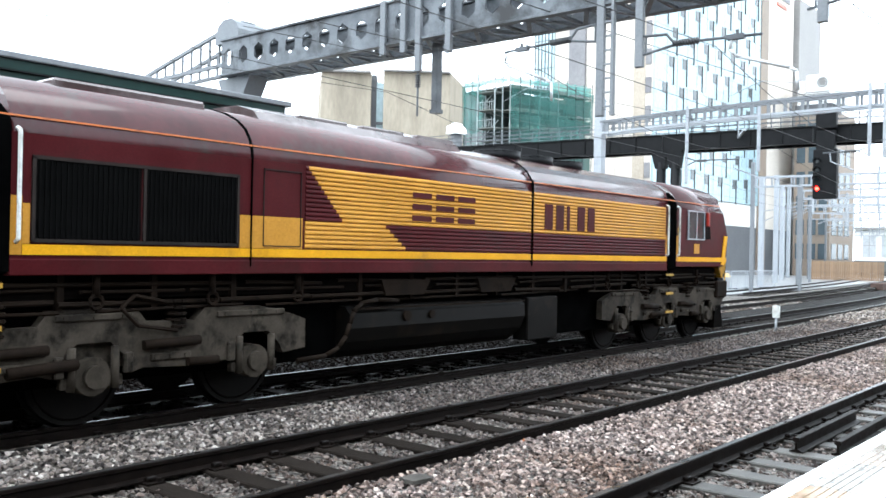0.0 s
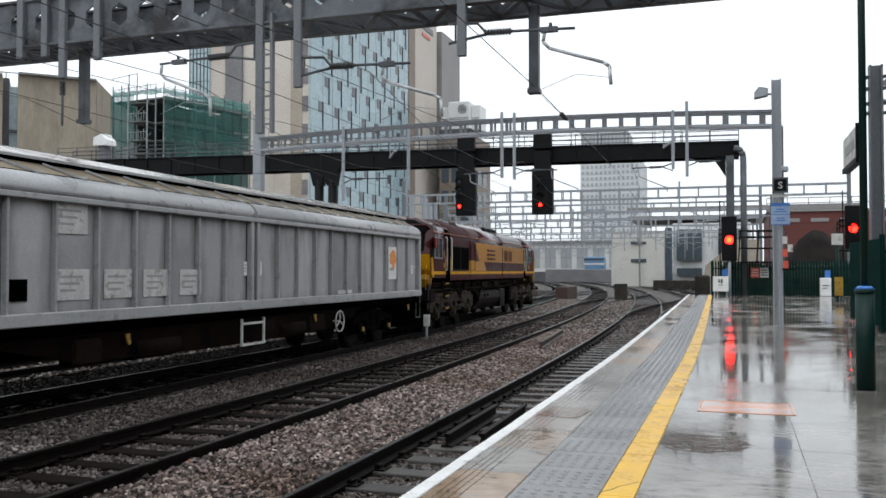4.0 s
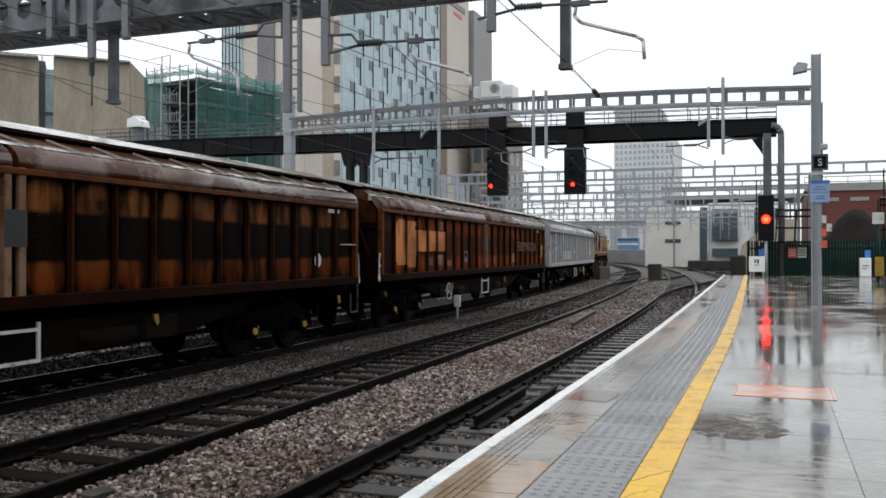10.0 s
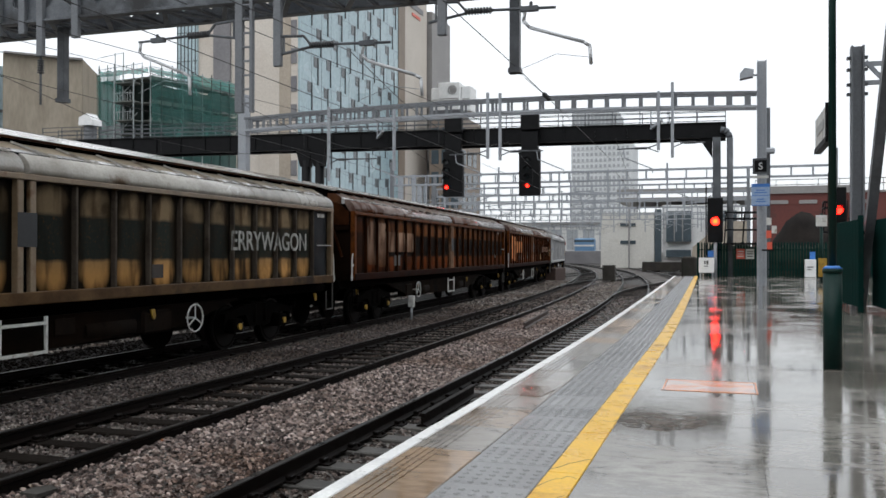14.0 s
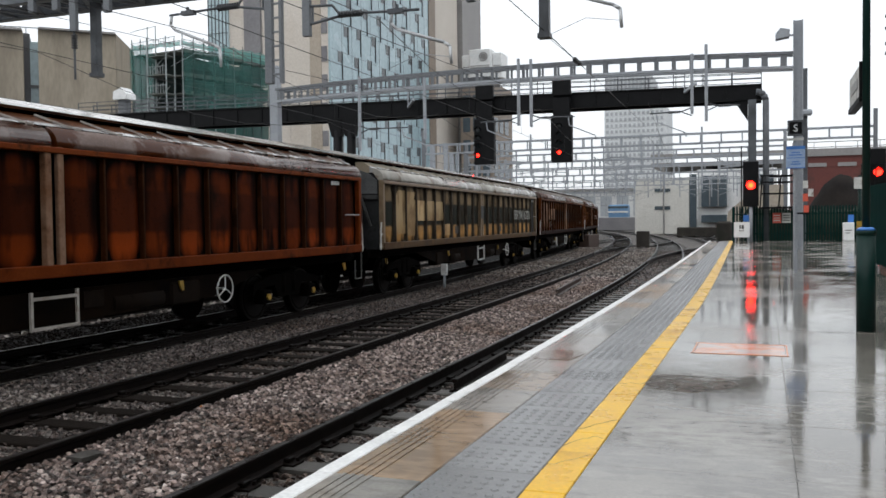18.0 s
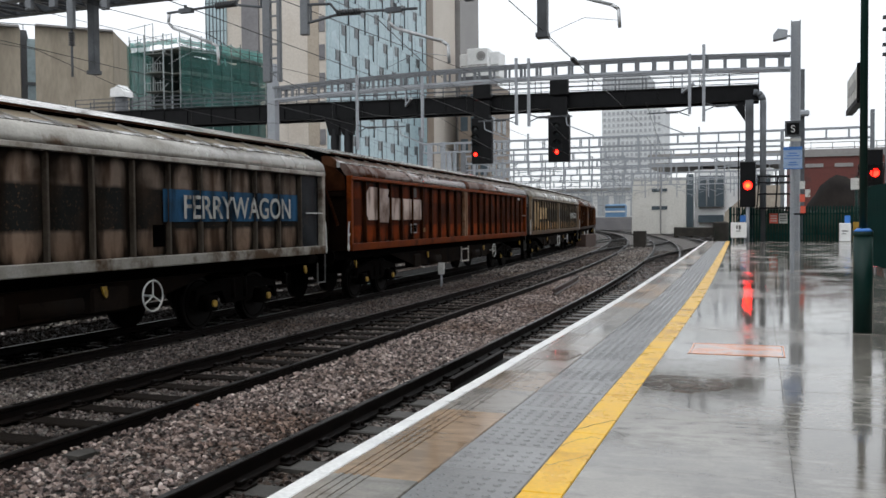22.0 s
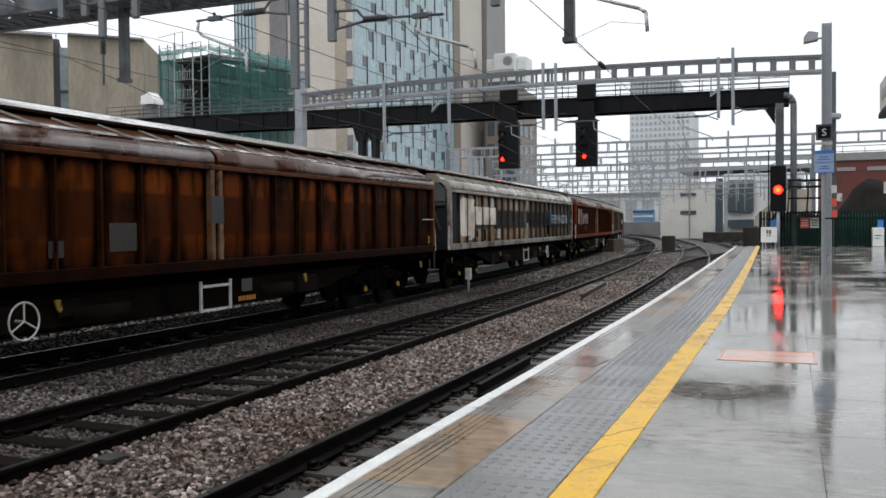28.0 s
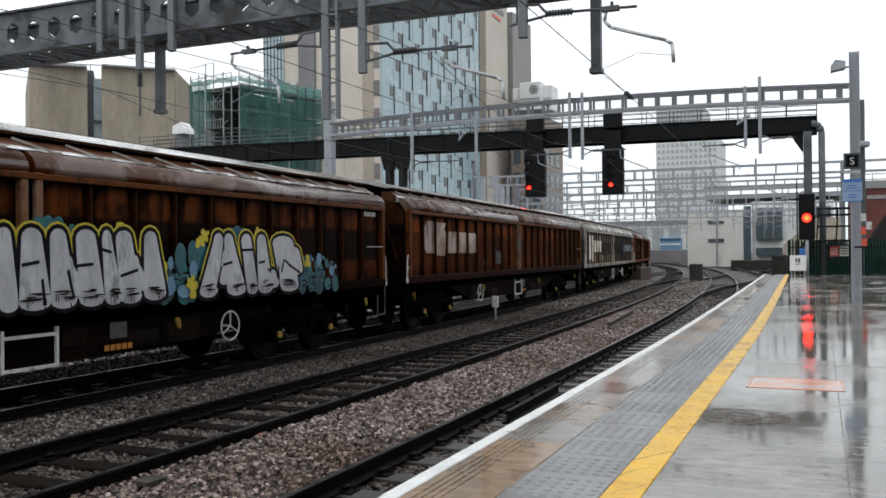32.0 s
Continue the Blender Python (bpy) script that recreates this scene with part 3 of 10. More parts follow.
slab_row("edge_stone", EDGE, -1.54, 0.9, EDGE_WHITE, -6, END, 0.0, 0.075, 0.004)
slab_row("coping_slab", -1.54, -1.18, 0.6, COPING, -6, END, 0.0, 0.05, 0.006, grooves)
slab_row("tactile_slab", -1.18, -0.80, 0.4, TACTILE, -4, END, 0.0, 0.03, 0.005, blisters)
slab_row("line_slab", -0.80, -0.645, 0.9, LINE_YELLOW, -6, END, 0.002, 0.03, 0.003)
# paving flags: the ones the camera stands beside are single, the rest one sheet
FLAG_X = [-0.645, 0.11, 0.87, 1.63, 2.39, 3.15]
for i in range(5):
    slab_row("paving_flag", FLAG_X[i], FLAG_X[i + 1], 0.9, PAVING, -2 + 0.0, 26, 0.0, 0.03, 0.0016, None, 0.0015)
bm = B()
sweep(bm, [(-0.645, -0.03), (3.15, -0.03), (3.15, 0.0), (-0.645, 0.0)], [beside(0, s) for s in (26.2, 32, END)])
sweep(bm, [(3.155, -0.03), (8.95, -0.03), (8.95, 0.0), (3.155, 0.0)], [beside(0, s) for s in (-6, 8, 14, 20, 26, 32, END)])
sweep(bm, [(-0.645, -0.03), (3.15, -0.03), (3.15, 0.0), (-0.645, 0.0)], [beside(0, s) for s in (-40, -10, -2.01)])
tagged(part("paving", bm, PAVING, platform), kind="stuff")
# unseen wall added beside and behind the camera to block low sky light
bm = B()
box(bm, 9.3, -60, BED, 9.9, 24, 9.0)
box(bm, -24, -61, BED, 9.9, -60, 9.0)
tagged(new("wall_east", mesh_of("wall_east", bm, BRICKWORK)), "unseen dark wall added to keep sky light off the train", "wall", kind="structure")
# inspection cover with an orange-painted lid
cover = thing("access_cover", "orange-painted access cover set into wet paving", "access cover", (-0.17, 6.72, -0.001))
ORANGE = mat("worn_orange_paint", (0.62, 0.24, 0.12), (0.70, 0.36, 0.24), 0.10, 0.0, 6, 40, 0.1, stain=(0.46, 0.38, 0.34), stain_at=(0.44, 0.60), stain_scale=4)
ORANGE_EDGE = mat("orange_edge_paint", (0.66, 0.24, 0.10), (0.72, 0.30, 0.15), 0.12, 0.0, 6, 40, 0.1, stain=(0.4, 0.3, 0.25), stain_scale=9)
bm = B()
box(bm, -0.30, -0.27, -0.01, 0.31, 0.27, 0.003, 0.002)
part("lid", bm, ORANGE, cover)
bm = B()
for a in (-0.27, 0.265):
    box(bm, -0.32, a, -0.01, 0.33, a + 0.012, 0.005)
for a in (-0.315, 0.315):
    box(bm, a, -0.27, -0.01, a + 0.012, 0.27, 0.005)
part("frame", bm, ORANGE_EDGE, cover)
# a broken, rust-stained corner of paving
patch = thing("repair_patch", "rust-brown wet repair patch in the coping", "repair patch", (-1.36, 6.12, 0.002))
PATCH = mat("wet_brown_patch", (0.11, 0.075, 0.05), (0.16, 0.11, 0.075), 0.12, 0.0, 6, 40, 0.15)
bm = B()
prism(bm, [(-0.15, -0.22), (0.12, -0.24), (0.16, 0.1), (0.09, 0.24), (-0.13, 0.2)], "z", -0.01, 0.002)
part("patch_top", bm, PATCH, patch)
stained = thing("repair_patch", "brown-stained wet strip of worn paving", "repair patch", (-0.46, 5.25, 0.0005))
PATCH_B = mat("wet_brown_worn_paving", (0.030, 0.019, 0.011), (0.085, 0.058, 0.038), 0.45, 0.0, 9, 40, 0.6, stain=(0.16, 0.14, 0.12), stain_at=(0.54, 0.62), stain_scale=8, spec=0.2)
n_, l_, b_ = nodes_of(PATCH_B)
worn = ramp_of(n_, l_, noise_of(n_, l_, coords(n_, l_, True, (1.0, 1.8, 1.0)), 11.0, 5, 0.65), 0.46, 0.52)
l_.new(worn, b_.inputs["Alpha"])
bm = B()
prism(bm, [(-0.185, -0.10), (-0.10, -0.24), (0.10, -0.28), (0.24, -0.16), (0.34, 0.02), (0.24, 0.20), (0.02, 0.26), (-0.12, 0.28), (-0.185, 0.14)], "z", 0.0002, 0.001)
part("patch_top", bm, PATCH_B, stained)
# cracks across the yellow line
CRACK = mat("dark_paint_crack", (0.10, 0.06, 0.02), (0.16, 0.10, 0.03), 0.5, 0.0, 6, 40, 0.1)
rng = random.Random(77)
for y in (3.35, 3.62, 3.95, 5.1, 7.4, 9.3, 12.2):
    bm = B()
    x, yy = -0.797, y
    while x < -0.66:
        nx, ny = min(x + rng.uniform(0.015, 0.035), -0.648), yy + rng.uniform(-0.03, 0.07)
        bar(bm, (x, yy, 0.0023), (nx, ny, 0.0023), 0.005, 0.001)
        x, yy = nx, ny
    part("paint_crack", bm, CRACK, platform)

# ---------------------------------------------------------------- freight train
FORE, REAR = 9.82, 9.18      # from the joint of the sliding walls to the ends of the body
ENDS = {1: FORE, -1: REAR}
BAYS = 11


def streaky(name, top, low, band=None, band_at=(1.76, 2.40), rust=(0.075, 0.026, 0.010), amount=(0.50, 0.62), rough=0.42, dirt=(0.022, 0.014, 0.010), ring_shade=(0.006, 0.0035, 0.002), joint=0.3, soft=2.0):
    """Weathered wagon paint: an upper and lower tone, a painted band at mid height, rust and dirt in upright runs."""
    m = bpy.data.materials.new(name)
    n, l, b = nodes_of(m)
    v = coords(n, l, False)
    runs = noise_of(n, l, coords(n, l, False, (2.2, 2.2, 0.5)), 1.5, 3, 0.5)
    cloud = noise_of(n, l, v, 1.1, 5)
    fine = noise_of(n, l, v, 24, 4)
    sep = n.new("ShaderNodeSeparateXYZ")
    l.new(v, sep.inputs[0])
    zz = n.new("ShaderNodeMath")
    zz.operation = "ADD"
    sh = n.new("ShaderNodeMath")
    sh.operation = "MULTIPLY_ADD"
    l.new(runs, sh.inputs[0])
    sh.inputs[1].default_value = 0.06
    sh.inputs[2].default_value = -0.03
    l.new(sep.outputs["Z"], zz.inputs[0])
    l.new(sh.outputs[0], zz.inputs[1])
    mr = n.new("ShaderNodeMapRange")
    mr.inputs["From Min"].default_value = 1.55
    mr.inputs["From Max"].default_value = 2.0
    l.new(zz.outputs[0], mr.inputs["Value"])
    col = mixed(n, l, mr.outputs["Result"], low, top)
    if band:
        up = n.new("ShaderNodeMapRange")
        up.inputs["From Min"].default_value = band_at[0] - 0.03
        up.inputs["From Max"].default_value = band_at[0] + 0.03
        l.new(zz.outputs[0], up.inputs["Value"])
        dn = n.new("ShaderNodeMapRange")
        dn.inputs["From Min"].default_value = band_at[1] + 0.03
        dn.inputs["From Max"].default_value = band_at[1] - 0.03
        l.new(zz.outputs[0], dn.inputs["Value"])
        mu = n.new("ShaderNodeMath")
        mu.operation = "MULTIPLY"
        l.new(up.outputs["Result"], mu.inputs[0])
        l.new(dn.outputs["Result"], mu.inputs[1])
        col = mixed(n, l, mu.outputs[0], mixed(n, l, ramp_of(n, l, runs, *amount), col, rust), mixed(n, l, ramp_of(n, l, fine, 0.58, 0.72), band, rust))
    else:
        col = mixed(n, l, ramp_of(n, l, runs, *amount), col, rust)
    col = mixed(n, l, ramp_of(n, l, cloud, 0.50, 0.72), col, dirt)
    # shade of the curved panels and old road dirt, painted as rounded rings
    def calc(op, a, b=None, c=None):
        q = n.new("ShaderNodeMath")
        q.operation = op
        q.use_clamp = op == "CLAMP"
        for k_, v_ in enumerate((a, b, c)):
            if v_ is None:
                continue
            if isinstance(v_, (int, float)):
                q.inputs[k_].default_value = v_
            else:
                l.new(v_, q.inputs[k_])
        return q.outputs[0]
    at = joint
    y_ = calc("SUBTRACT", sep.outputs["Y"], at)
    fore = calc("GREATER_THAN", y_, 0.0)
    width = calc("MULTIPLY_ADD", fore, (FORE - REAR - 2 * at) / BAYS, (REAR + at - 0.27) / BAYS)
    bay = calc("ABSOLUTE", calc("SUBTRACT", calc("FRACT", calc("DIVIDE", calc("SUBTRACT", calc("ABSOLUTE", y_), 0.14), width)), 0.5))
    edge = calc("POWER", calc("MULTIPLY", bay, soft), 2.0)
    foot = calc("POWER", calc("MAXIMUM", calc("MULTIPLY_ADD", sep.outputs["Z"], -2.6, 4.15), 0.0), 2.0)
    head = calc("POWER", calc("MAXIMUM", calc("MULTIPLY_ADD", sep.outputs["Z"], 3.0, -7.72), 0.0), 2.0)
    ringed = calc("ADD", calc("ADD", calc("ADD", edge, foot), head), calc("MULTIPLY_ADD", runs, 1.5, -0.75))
    col = mixed(n, l, ramp_of(n, l, ringed, 0.05, 0.70), col, ring_shade)
    col = mixed(n, l, 0.15, col, ramp_of(n, l, fine, 0.3, 0.7, (0.55, 0.55, 0.55, 1), (1.3, 1.3, 1.3, 1)), "MULTIPLY")
    rnd = n.new("ShaderNodeObjectInfo").outputs["Random"]
    col = mixed(n, l, 1.0, col, ramp_of(n, l, rnd, 0, 1, (0.62, 0.62, 0.62, 1), (1.25, 1.22, 1.2, 1)), "MULTIPLY")
    l.new(col, b.inputs["Base Color"])
    rr = n.new("ShaderNodeMapRange")
    rr.inputs["To Min"].default_value = rough - 0.12
    rr.inputs["To Max"].default_value = rough + 0.2
    l.new(runs, rr.inputs["Value"])
    l.new(rr.outputs["Result"], b.inputs["Roughness"])
    b.inputs["Specular IOR Level"].default_value = 0.02
    bump_of(n, l, b, fine, 0.12, 0.006)
    return m


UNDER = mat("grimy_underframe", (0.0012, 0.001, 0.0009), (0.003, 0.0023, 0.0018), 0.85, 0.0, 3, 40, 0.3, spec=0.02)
UNDER_BROWN = mat("brake_dust_brown", (0.006, 0.004, 0.0028), (0.014, 0.009, 0.006), 0.8, 0.0, 3, 40, 0.3, stain=(0.003, 0.002, 0.0015), stain_scale=3, spec=0.06)
WHEEL = mat("worn_wheel_steel", (0.002, 0.0016, 0.0013), (0.005, 0.004, 0.0034), 0.65, 0.0, 4, 40, 0.2, spec=0.1)
FRAME_WHITE = mat("grimy_white_paint", (0.50, 0.50, 0.47), (0.64, 0.64, 0.61), 0.5, 0.0, 5, 40, 0.1, stain=(0.2, 0.17, 0.14), stain_scale=6)
GRIMY_YELLOW = mat("grimy_yellow_paint", (0.28, 0.16, 0.012), (0.40, 0.24, 0.025), 0.5, 0.0, 5, 40, 0.1, stain=(0.06, 0.04, 0.015), stain_scale=8)
# roof sheet paled in colour for the sky reflected in its wet top
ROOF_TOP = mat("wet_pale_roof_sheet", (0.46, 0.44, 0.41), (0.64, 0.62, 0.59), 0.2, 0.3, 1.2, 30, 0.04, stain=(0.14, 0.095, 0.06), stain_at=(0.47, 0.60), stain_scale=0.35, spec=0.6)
# near-black, also standing in for the shade inside gaps and recesses
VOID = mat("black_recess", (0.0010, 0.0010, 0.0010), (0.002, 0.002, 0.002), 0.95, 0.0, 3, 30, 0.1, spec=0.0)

WIDE = 1.33


def wheelset(parent, y, r=0.46, x=0.7525):
    for sx in (-1, 1):
        bm = B()
        rod(bm, (sx * (x - 0.065), y, r), (sx * (x + 0.065), y, r), r, 28)
        rod(bm, (sx * (x - 0.085), y, r), (sx * (x - 0.065), y, r), r + 0.03, 28)
        rod(bm, (sx * (x + 0.065), y, r), (sx * (x + 0.10), y, r), 0.13, 14)
        w = part("wheel", bm, WHEEL, parent)
        bm = B()
        ring(bm, (sx * (x + 0.066), y, r), r - 0.06, 0.012, "x", 24)
        part("tyre_rim", bm, UNDER, w)


def wagon_bogie(wagon, y):
    bm = B()
    for sx in (-1, 1):
        x = sx * 1.0
        prism(bm, [(y - 1.35, 0.42), (y - 1.2, 0.62), (y - 0.55, 0.66), (y - 0.4, 0.42), (y + 0.4, 0.42), (y + 0.55, 0.66), (y + 1.2, 0.62),
                   (y + 1.35, 0.42), (y + 1.3, 0.72), (y + 0.6, 0.86), (y - 0.6, 0.86), (y - 1.3, 0.72)], "x", x - 0.06, x + 0.06)
        for k in (-0.9, 0.9):
            box(bm, x - 0.12, y + k - 0.16, 0.33, x + 0.12, y + k + 0.16, 0.6, 0.03)
        for k in (-0.2, 0.2):
            rod(bm, (x, y + k, 0.5), (x, y + k, 0.85), 0.09, 8)
    box(bm, -1.0, y - 0.25, 0.55, 1.0, y + 0.25, 0.9)
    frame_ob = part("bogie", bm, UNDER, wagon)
    for k in (-0.9, 0.9):
        wheelset(frame_ob, y + k)
    for k in (-0.9, 0.9):
        for sx in (-1, 1):
            bm = B()
            rod(bm, (sx * 1.12, y + k, 0.46), (sx * 1.16, y + k, 0.46), 0.062, 12)
            part("axle_cover", bm, GRIMY_YELLOW, frame_ob)


def freight_wagon(label, side, frame_mat, shoulder, patch=None, text=None, text_mat=None, wheel_fwd=True, door_band=None, extras=None, shift=0.0):
    dark_end = frame_mat is not GREY_FRAME
    pale_end = frame_mat in (PALE_FRAME, WHITE_FRAME)
    brown = frame_mat in (BROWN_FRAME, RED_FRAME)
    rib_mat = {BROWN_FRAME: RIB_DARK, RED_FRAME: RIB_DARK, GREY_FRAME: GREY_FRAME}.get(frame_mat, RIB_DIM)
    post_mat = RUSTY_POST if brown else frame_mat
    w = thing("freight_wagon", label, "freight wagon", group="wagons of the freight train")
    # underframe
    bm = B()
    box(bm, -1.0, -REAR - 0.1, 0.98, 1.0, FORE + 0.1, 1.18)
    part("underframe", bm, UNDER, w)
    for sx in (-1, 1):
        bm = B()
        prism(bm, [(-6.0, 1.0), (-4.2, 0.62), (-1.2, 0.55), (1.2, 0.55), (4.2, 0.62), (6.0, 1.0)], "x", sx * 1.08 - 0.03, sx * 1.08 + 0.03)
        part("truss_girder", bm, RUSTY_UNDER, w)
    # black box added to give the dark seen under the body
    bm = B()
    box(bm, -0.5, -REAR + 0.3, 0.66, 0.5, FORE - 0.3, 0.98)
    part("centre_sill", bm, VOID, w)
    for k in (-2.9, 1.7):
        bm = B()
        rod(bm, (0.95, k, 0.72), (0.95, k + 1.15, 0.72), 0.2, 12)
        part("air_tank", bm, UNDER_BROWN, w)
    for k, c in ((3.0, 3.8), (-4.3, -3.7)):
        bm = B()
        box(bm, 0.85, k, 0.56, 1.15, c, 0.94, 0.04)
        part("brake_box", bm, UNDER_BROWN, w)
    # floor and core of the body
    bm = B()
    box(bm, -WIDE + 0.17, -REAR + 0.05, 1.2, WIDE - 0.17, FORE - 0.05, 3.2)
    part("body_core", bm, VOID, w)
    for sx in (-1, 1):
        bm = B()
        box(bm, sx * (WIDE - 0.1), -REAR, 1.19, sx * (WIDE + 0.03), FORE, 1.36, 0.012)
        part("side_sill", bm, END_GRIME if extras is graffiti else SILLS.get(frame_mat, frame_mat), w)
        bm = B()
        box(bm, sx * (WIDE - 0.1), -REAR, 2.825, sx * (WIDE + 0.035), FORE, 2.905, 0.01)
        part("door_rail", bm, frame_mat, w)
    # sliding walls: panels between ribs, a post pair in the middle
    bays = BAYS
    for half in (-1, 1):
        y0 = shift + 0.14 if half > 0 else -REAR + 0.13
        y1 = FORE - 0.13 if half > 0 else shift - 0.14
        step = (y1 - y0) / bays
        for i in range(bays):
            a, c = y0 + i * step, y0 + (i + 1) * step
            for sx in (-1, 1):
                bm = B()
                x = sx * (WIDE - 0.075)
                cols = (0.0, 0.07, 0.2, 0.35, 0.5, 0.65, 0.8, 0.93, 1.0)
                bulge = [-0.035, -0.008, 0.004, 0.010, 0.012, 0.010, 0.004, -0.008, -0.035]
                v = [[bm.verts.new((x + o * sx, a + (c - a) * u, z)) for u, o in zip(cols, bulge)] for z in (1.34, 2.835)]
                for j in range(8):
                    q = (v[0][j], v[0][j + 1], v[1][j + 1], v[1][j])
                    bm.faces.new(q if sx > 0 else q[::-1]).smooth = True
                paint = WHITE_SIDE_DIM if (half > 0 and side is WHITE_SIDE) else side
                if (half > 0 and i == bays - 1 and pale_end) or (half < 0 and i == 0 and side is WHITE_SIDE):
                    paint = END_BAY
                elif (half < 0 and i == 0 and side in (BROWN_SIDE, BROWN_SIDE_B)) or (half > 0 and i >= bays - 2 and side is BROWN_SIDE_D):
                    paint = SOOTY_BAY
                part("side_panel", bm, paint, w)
                if i:
                    bm = B()
                    box(bm, sx * (WIDE - 0.12), a - 0.022, 1.34, sx * (WIDE - 0.01), a + 0.022, 2.835, 0.01)
                    part("rib", bm, rib_mat, w)
    for sx in (-1, 1):
        for k in (shift - 0.11, shift + 0.11):
            bm = B()
            box(bm, sx * (WIDE - 0.09), k - 0.055, 1.2, sx * (WIDE + 0.02), k + 0.055, 2.925, 0.012)
            part("centre_post", bm, post_mat, w)
        bm = B()
        box(bm, sx * (WIDE - 0.06), shift - 0.04, 1.3, sx * (WIDE - 0.03), shift + 0.04, 2.87)
        part("wall_joint", bm, VOID, w)
        for k in (-REAR + 0.06, FORE - 0.06):
            bm = B()
            box(bm, sx * (WIDE - 0.1), k - 0.065, 1.2, sx * (WIDE + 0.02), k + 0.065, 2.925, 0.014)
            part("corner_post", bm, frame_mat, w)
    # rounded shoulders, roof trough with struts, and the roof top that stands over a dark gap
    for half in (-1, 1):
        bm = B()
        a, c = (shift + 0.05, FORE) if half > 0 else (-REAR, shift - 0.05)
        for sx in (-1, 1):
            prof = [(WIDE + 0.02, 2.915), (WIDE + 0.016, 2.98), (WIDE - 0.002, 3.04), (WIDE - 0.04, 3.10), (WIDE - 0.095, 3.15), (WIDE - 0.165, 3.188), (WIDE - 0.25, 3.21), (WIDE - 0.25, 3.10), (WIDE - 0.12, 2.915)]
            prism(bm, [(sx * p[0], p[1]) for p in prof], "y", a, c)
        for f in bm.faces:
            f.smooth = abs(f.normal.y) < 0.5
        part("roof_shoulder", bm, shoulder, w)
    for sx in (-1, 1):
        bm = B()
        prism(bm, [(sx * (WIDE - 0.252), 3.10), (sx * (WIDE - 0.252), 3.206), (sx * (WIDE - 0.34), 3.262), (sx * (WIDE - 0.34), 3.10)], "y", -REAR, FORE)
        part("rain_ledge", bm, SHEEN_LEDGE if dark_end else DUSTY_TROUGH, w)
        bm = B()
        prism(bm, [(sx * (WIDE - 0.342), 3.10), (sx * (WIDE - 0.342), 3.260), (sx * 0.83, 3.365), (sx * 0.62, 3.37), (sx * 0.62, 3.10)], "y", -REAR, FORE)
        part("roof_trough", bm, TROUGH if brown else DUSTY_TROUGH, w)
    # black box gives the gap its deep shade
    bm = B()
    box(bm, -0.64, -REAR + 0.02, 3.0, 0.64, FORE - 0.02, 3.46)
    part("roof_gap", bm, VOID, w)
    for i in range(22):
        y = -REAR + 0.5 + i * (FORE + REAR - 1.0) / 21
        for sx in (-1, 1):
            bm = B()
            bar(bm, (sx * (WIDE - 0.20), y + 0.22, 3.205), (sx * 0.85, y - 0.22, 3.372), 0.022, 0.03)
            box(bm, sx * (WIDE - 0.22), y + 0.17, 3.18, sx * (WIDE - 0.15), y + 0.29, 3.222, 0.006)
            part("roof_strut", bm, STRUT if brown else shoulder, w)
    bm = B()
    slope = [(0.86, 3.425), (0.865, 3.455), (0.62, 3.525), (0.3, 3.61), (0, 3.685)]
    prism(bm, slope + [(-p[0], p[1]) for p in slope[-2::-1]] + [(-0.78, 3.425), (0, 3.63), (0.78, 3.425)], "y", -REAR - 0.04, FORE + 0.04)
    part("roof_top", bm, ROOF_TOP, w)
    # on all but the grey wagon this dark strip paints the eave's shadow line
    for sx in (-1, 1):
        bm = B()
        box(bm, sx * 0.862, -REAR - 0.04, 3.415, sx * 0.872, FORE + 0.04, 3.45)
        part("roof_edge", bm, RIB_DARK if dark_end else frame_mat, w)
    # ends
    for k in (-1, 1):
        bm = B()
        prism(bm, [(-WIDE + 0.1, 1.2), (WIDE - 0.1, 1.2), (WIDE - 0.1, 2.915), (WIDE - 0.36, 3.12), (0, 3.48), (-WIDE + 0.36, 3.12), (-WIDE + 0.1, 2.915)], "y", k * (ENDS[k] - 0.06), k * (ENDS[k] - 0.02))
        end = part("end_wall", bm, END_SLATE if pale_end else END_GRIME if dark_end else frame_mat, w)
        bm = B()
        for x in (-0.75, 0.0, 0.75):
            box(bm, x - 0.05, k * (ENDS[k] - 0.02), 1.2, x + 0.05, k * (ENDS[k] + 0.05), 2.5)
        box(bm, -1.2, k * (ENDS[k] - 0.02), 2.45, 1.2, k * (ENDS[k] + 0.04), 2.55)
        part("end_stiffener", bm, END_STEEL if pale_end else END_GRIME if dark_end else frame_mat, end)
        bm = B()
        prism(bm, [(-WIDE + 0.14, 2.58), (WIDE - 0.14, 2.58), (WIDE - 0.14, 2.9), (WIDE - 0.38, 3.09), (0, 3.44), (-WIDE + 0.38, 3.09), (-WIDE + 0.14, 2.9)], "y", k * (ENDS[k] - 0.02), k * (ENDS[k] + 0.012))
        part("end_head", bm, END_HEAD if pale_end else RIB_DARK if dark_end else frame_mat, end)
        bm = B()
        bar(bm, (1.02, k * (ENDS[k] + 0.03), 1.78), (0.60, k * (ENDS[k] + 0.03), 3.0), 0.05, 0.05)
        part("end_brace", bm, END_STEEL if pale_end else RIB_DARK if dark_end else frame_mat, end)
        for sx in (-0.875, 0.875):
            bm = B()
            rod(bm, (sx, k * (ENDS[k] + 0.05), 1.06), (sx, k * (ENDS[k] + 0.28), 1.06), 0.11, 12)
            rod(bm, (sx, k * (ENDS[k] + 0.28), 1.06), (sx, k * (ENDS[k] + 0.42), 1.06), 0.075, 10)
            rod(bm, (sx, k * (ENDS[k] + 0.42), 1.06), (sx, k * (ENDS[k] + 0.46), 1.06), 0.24, 18)
            part("buffer", bm, UNDER, w)
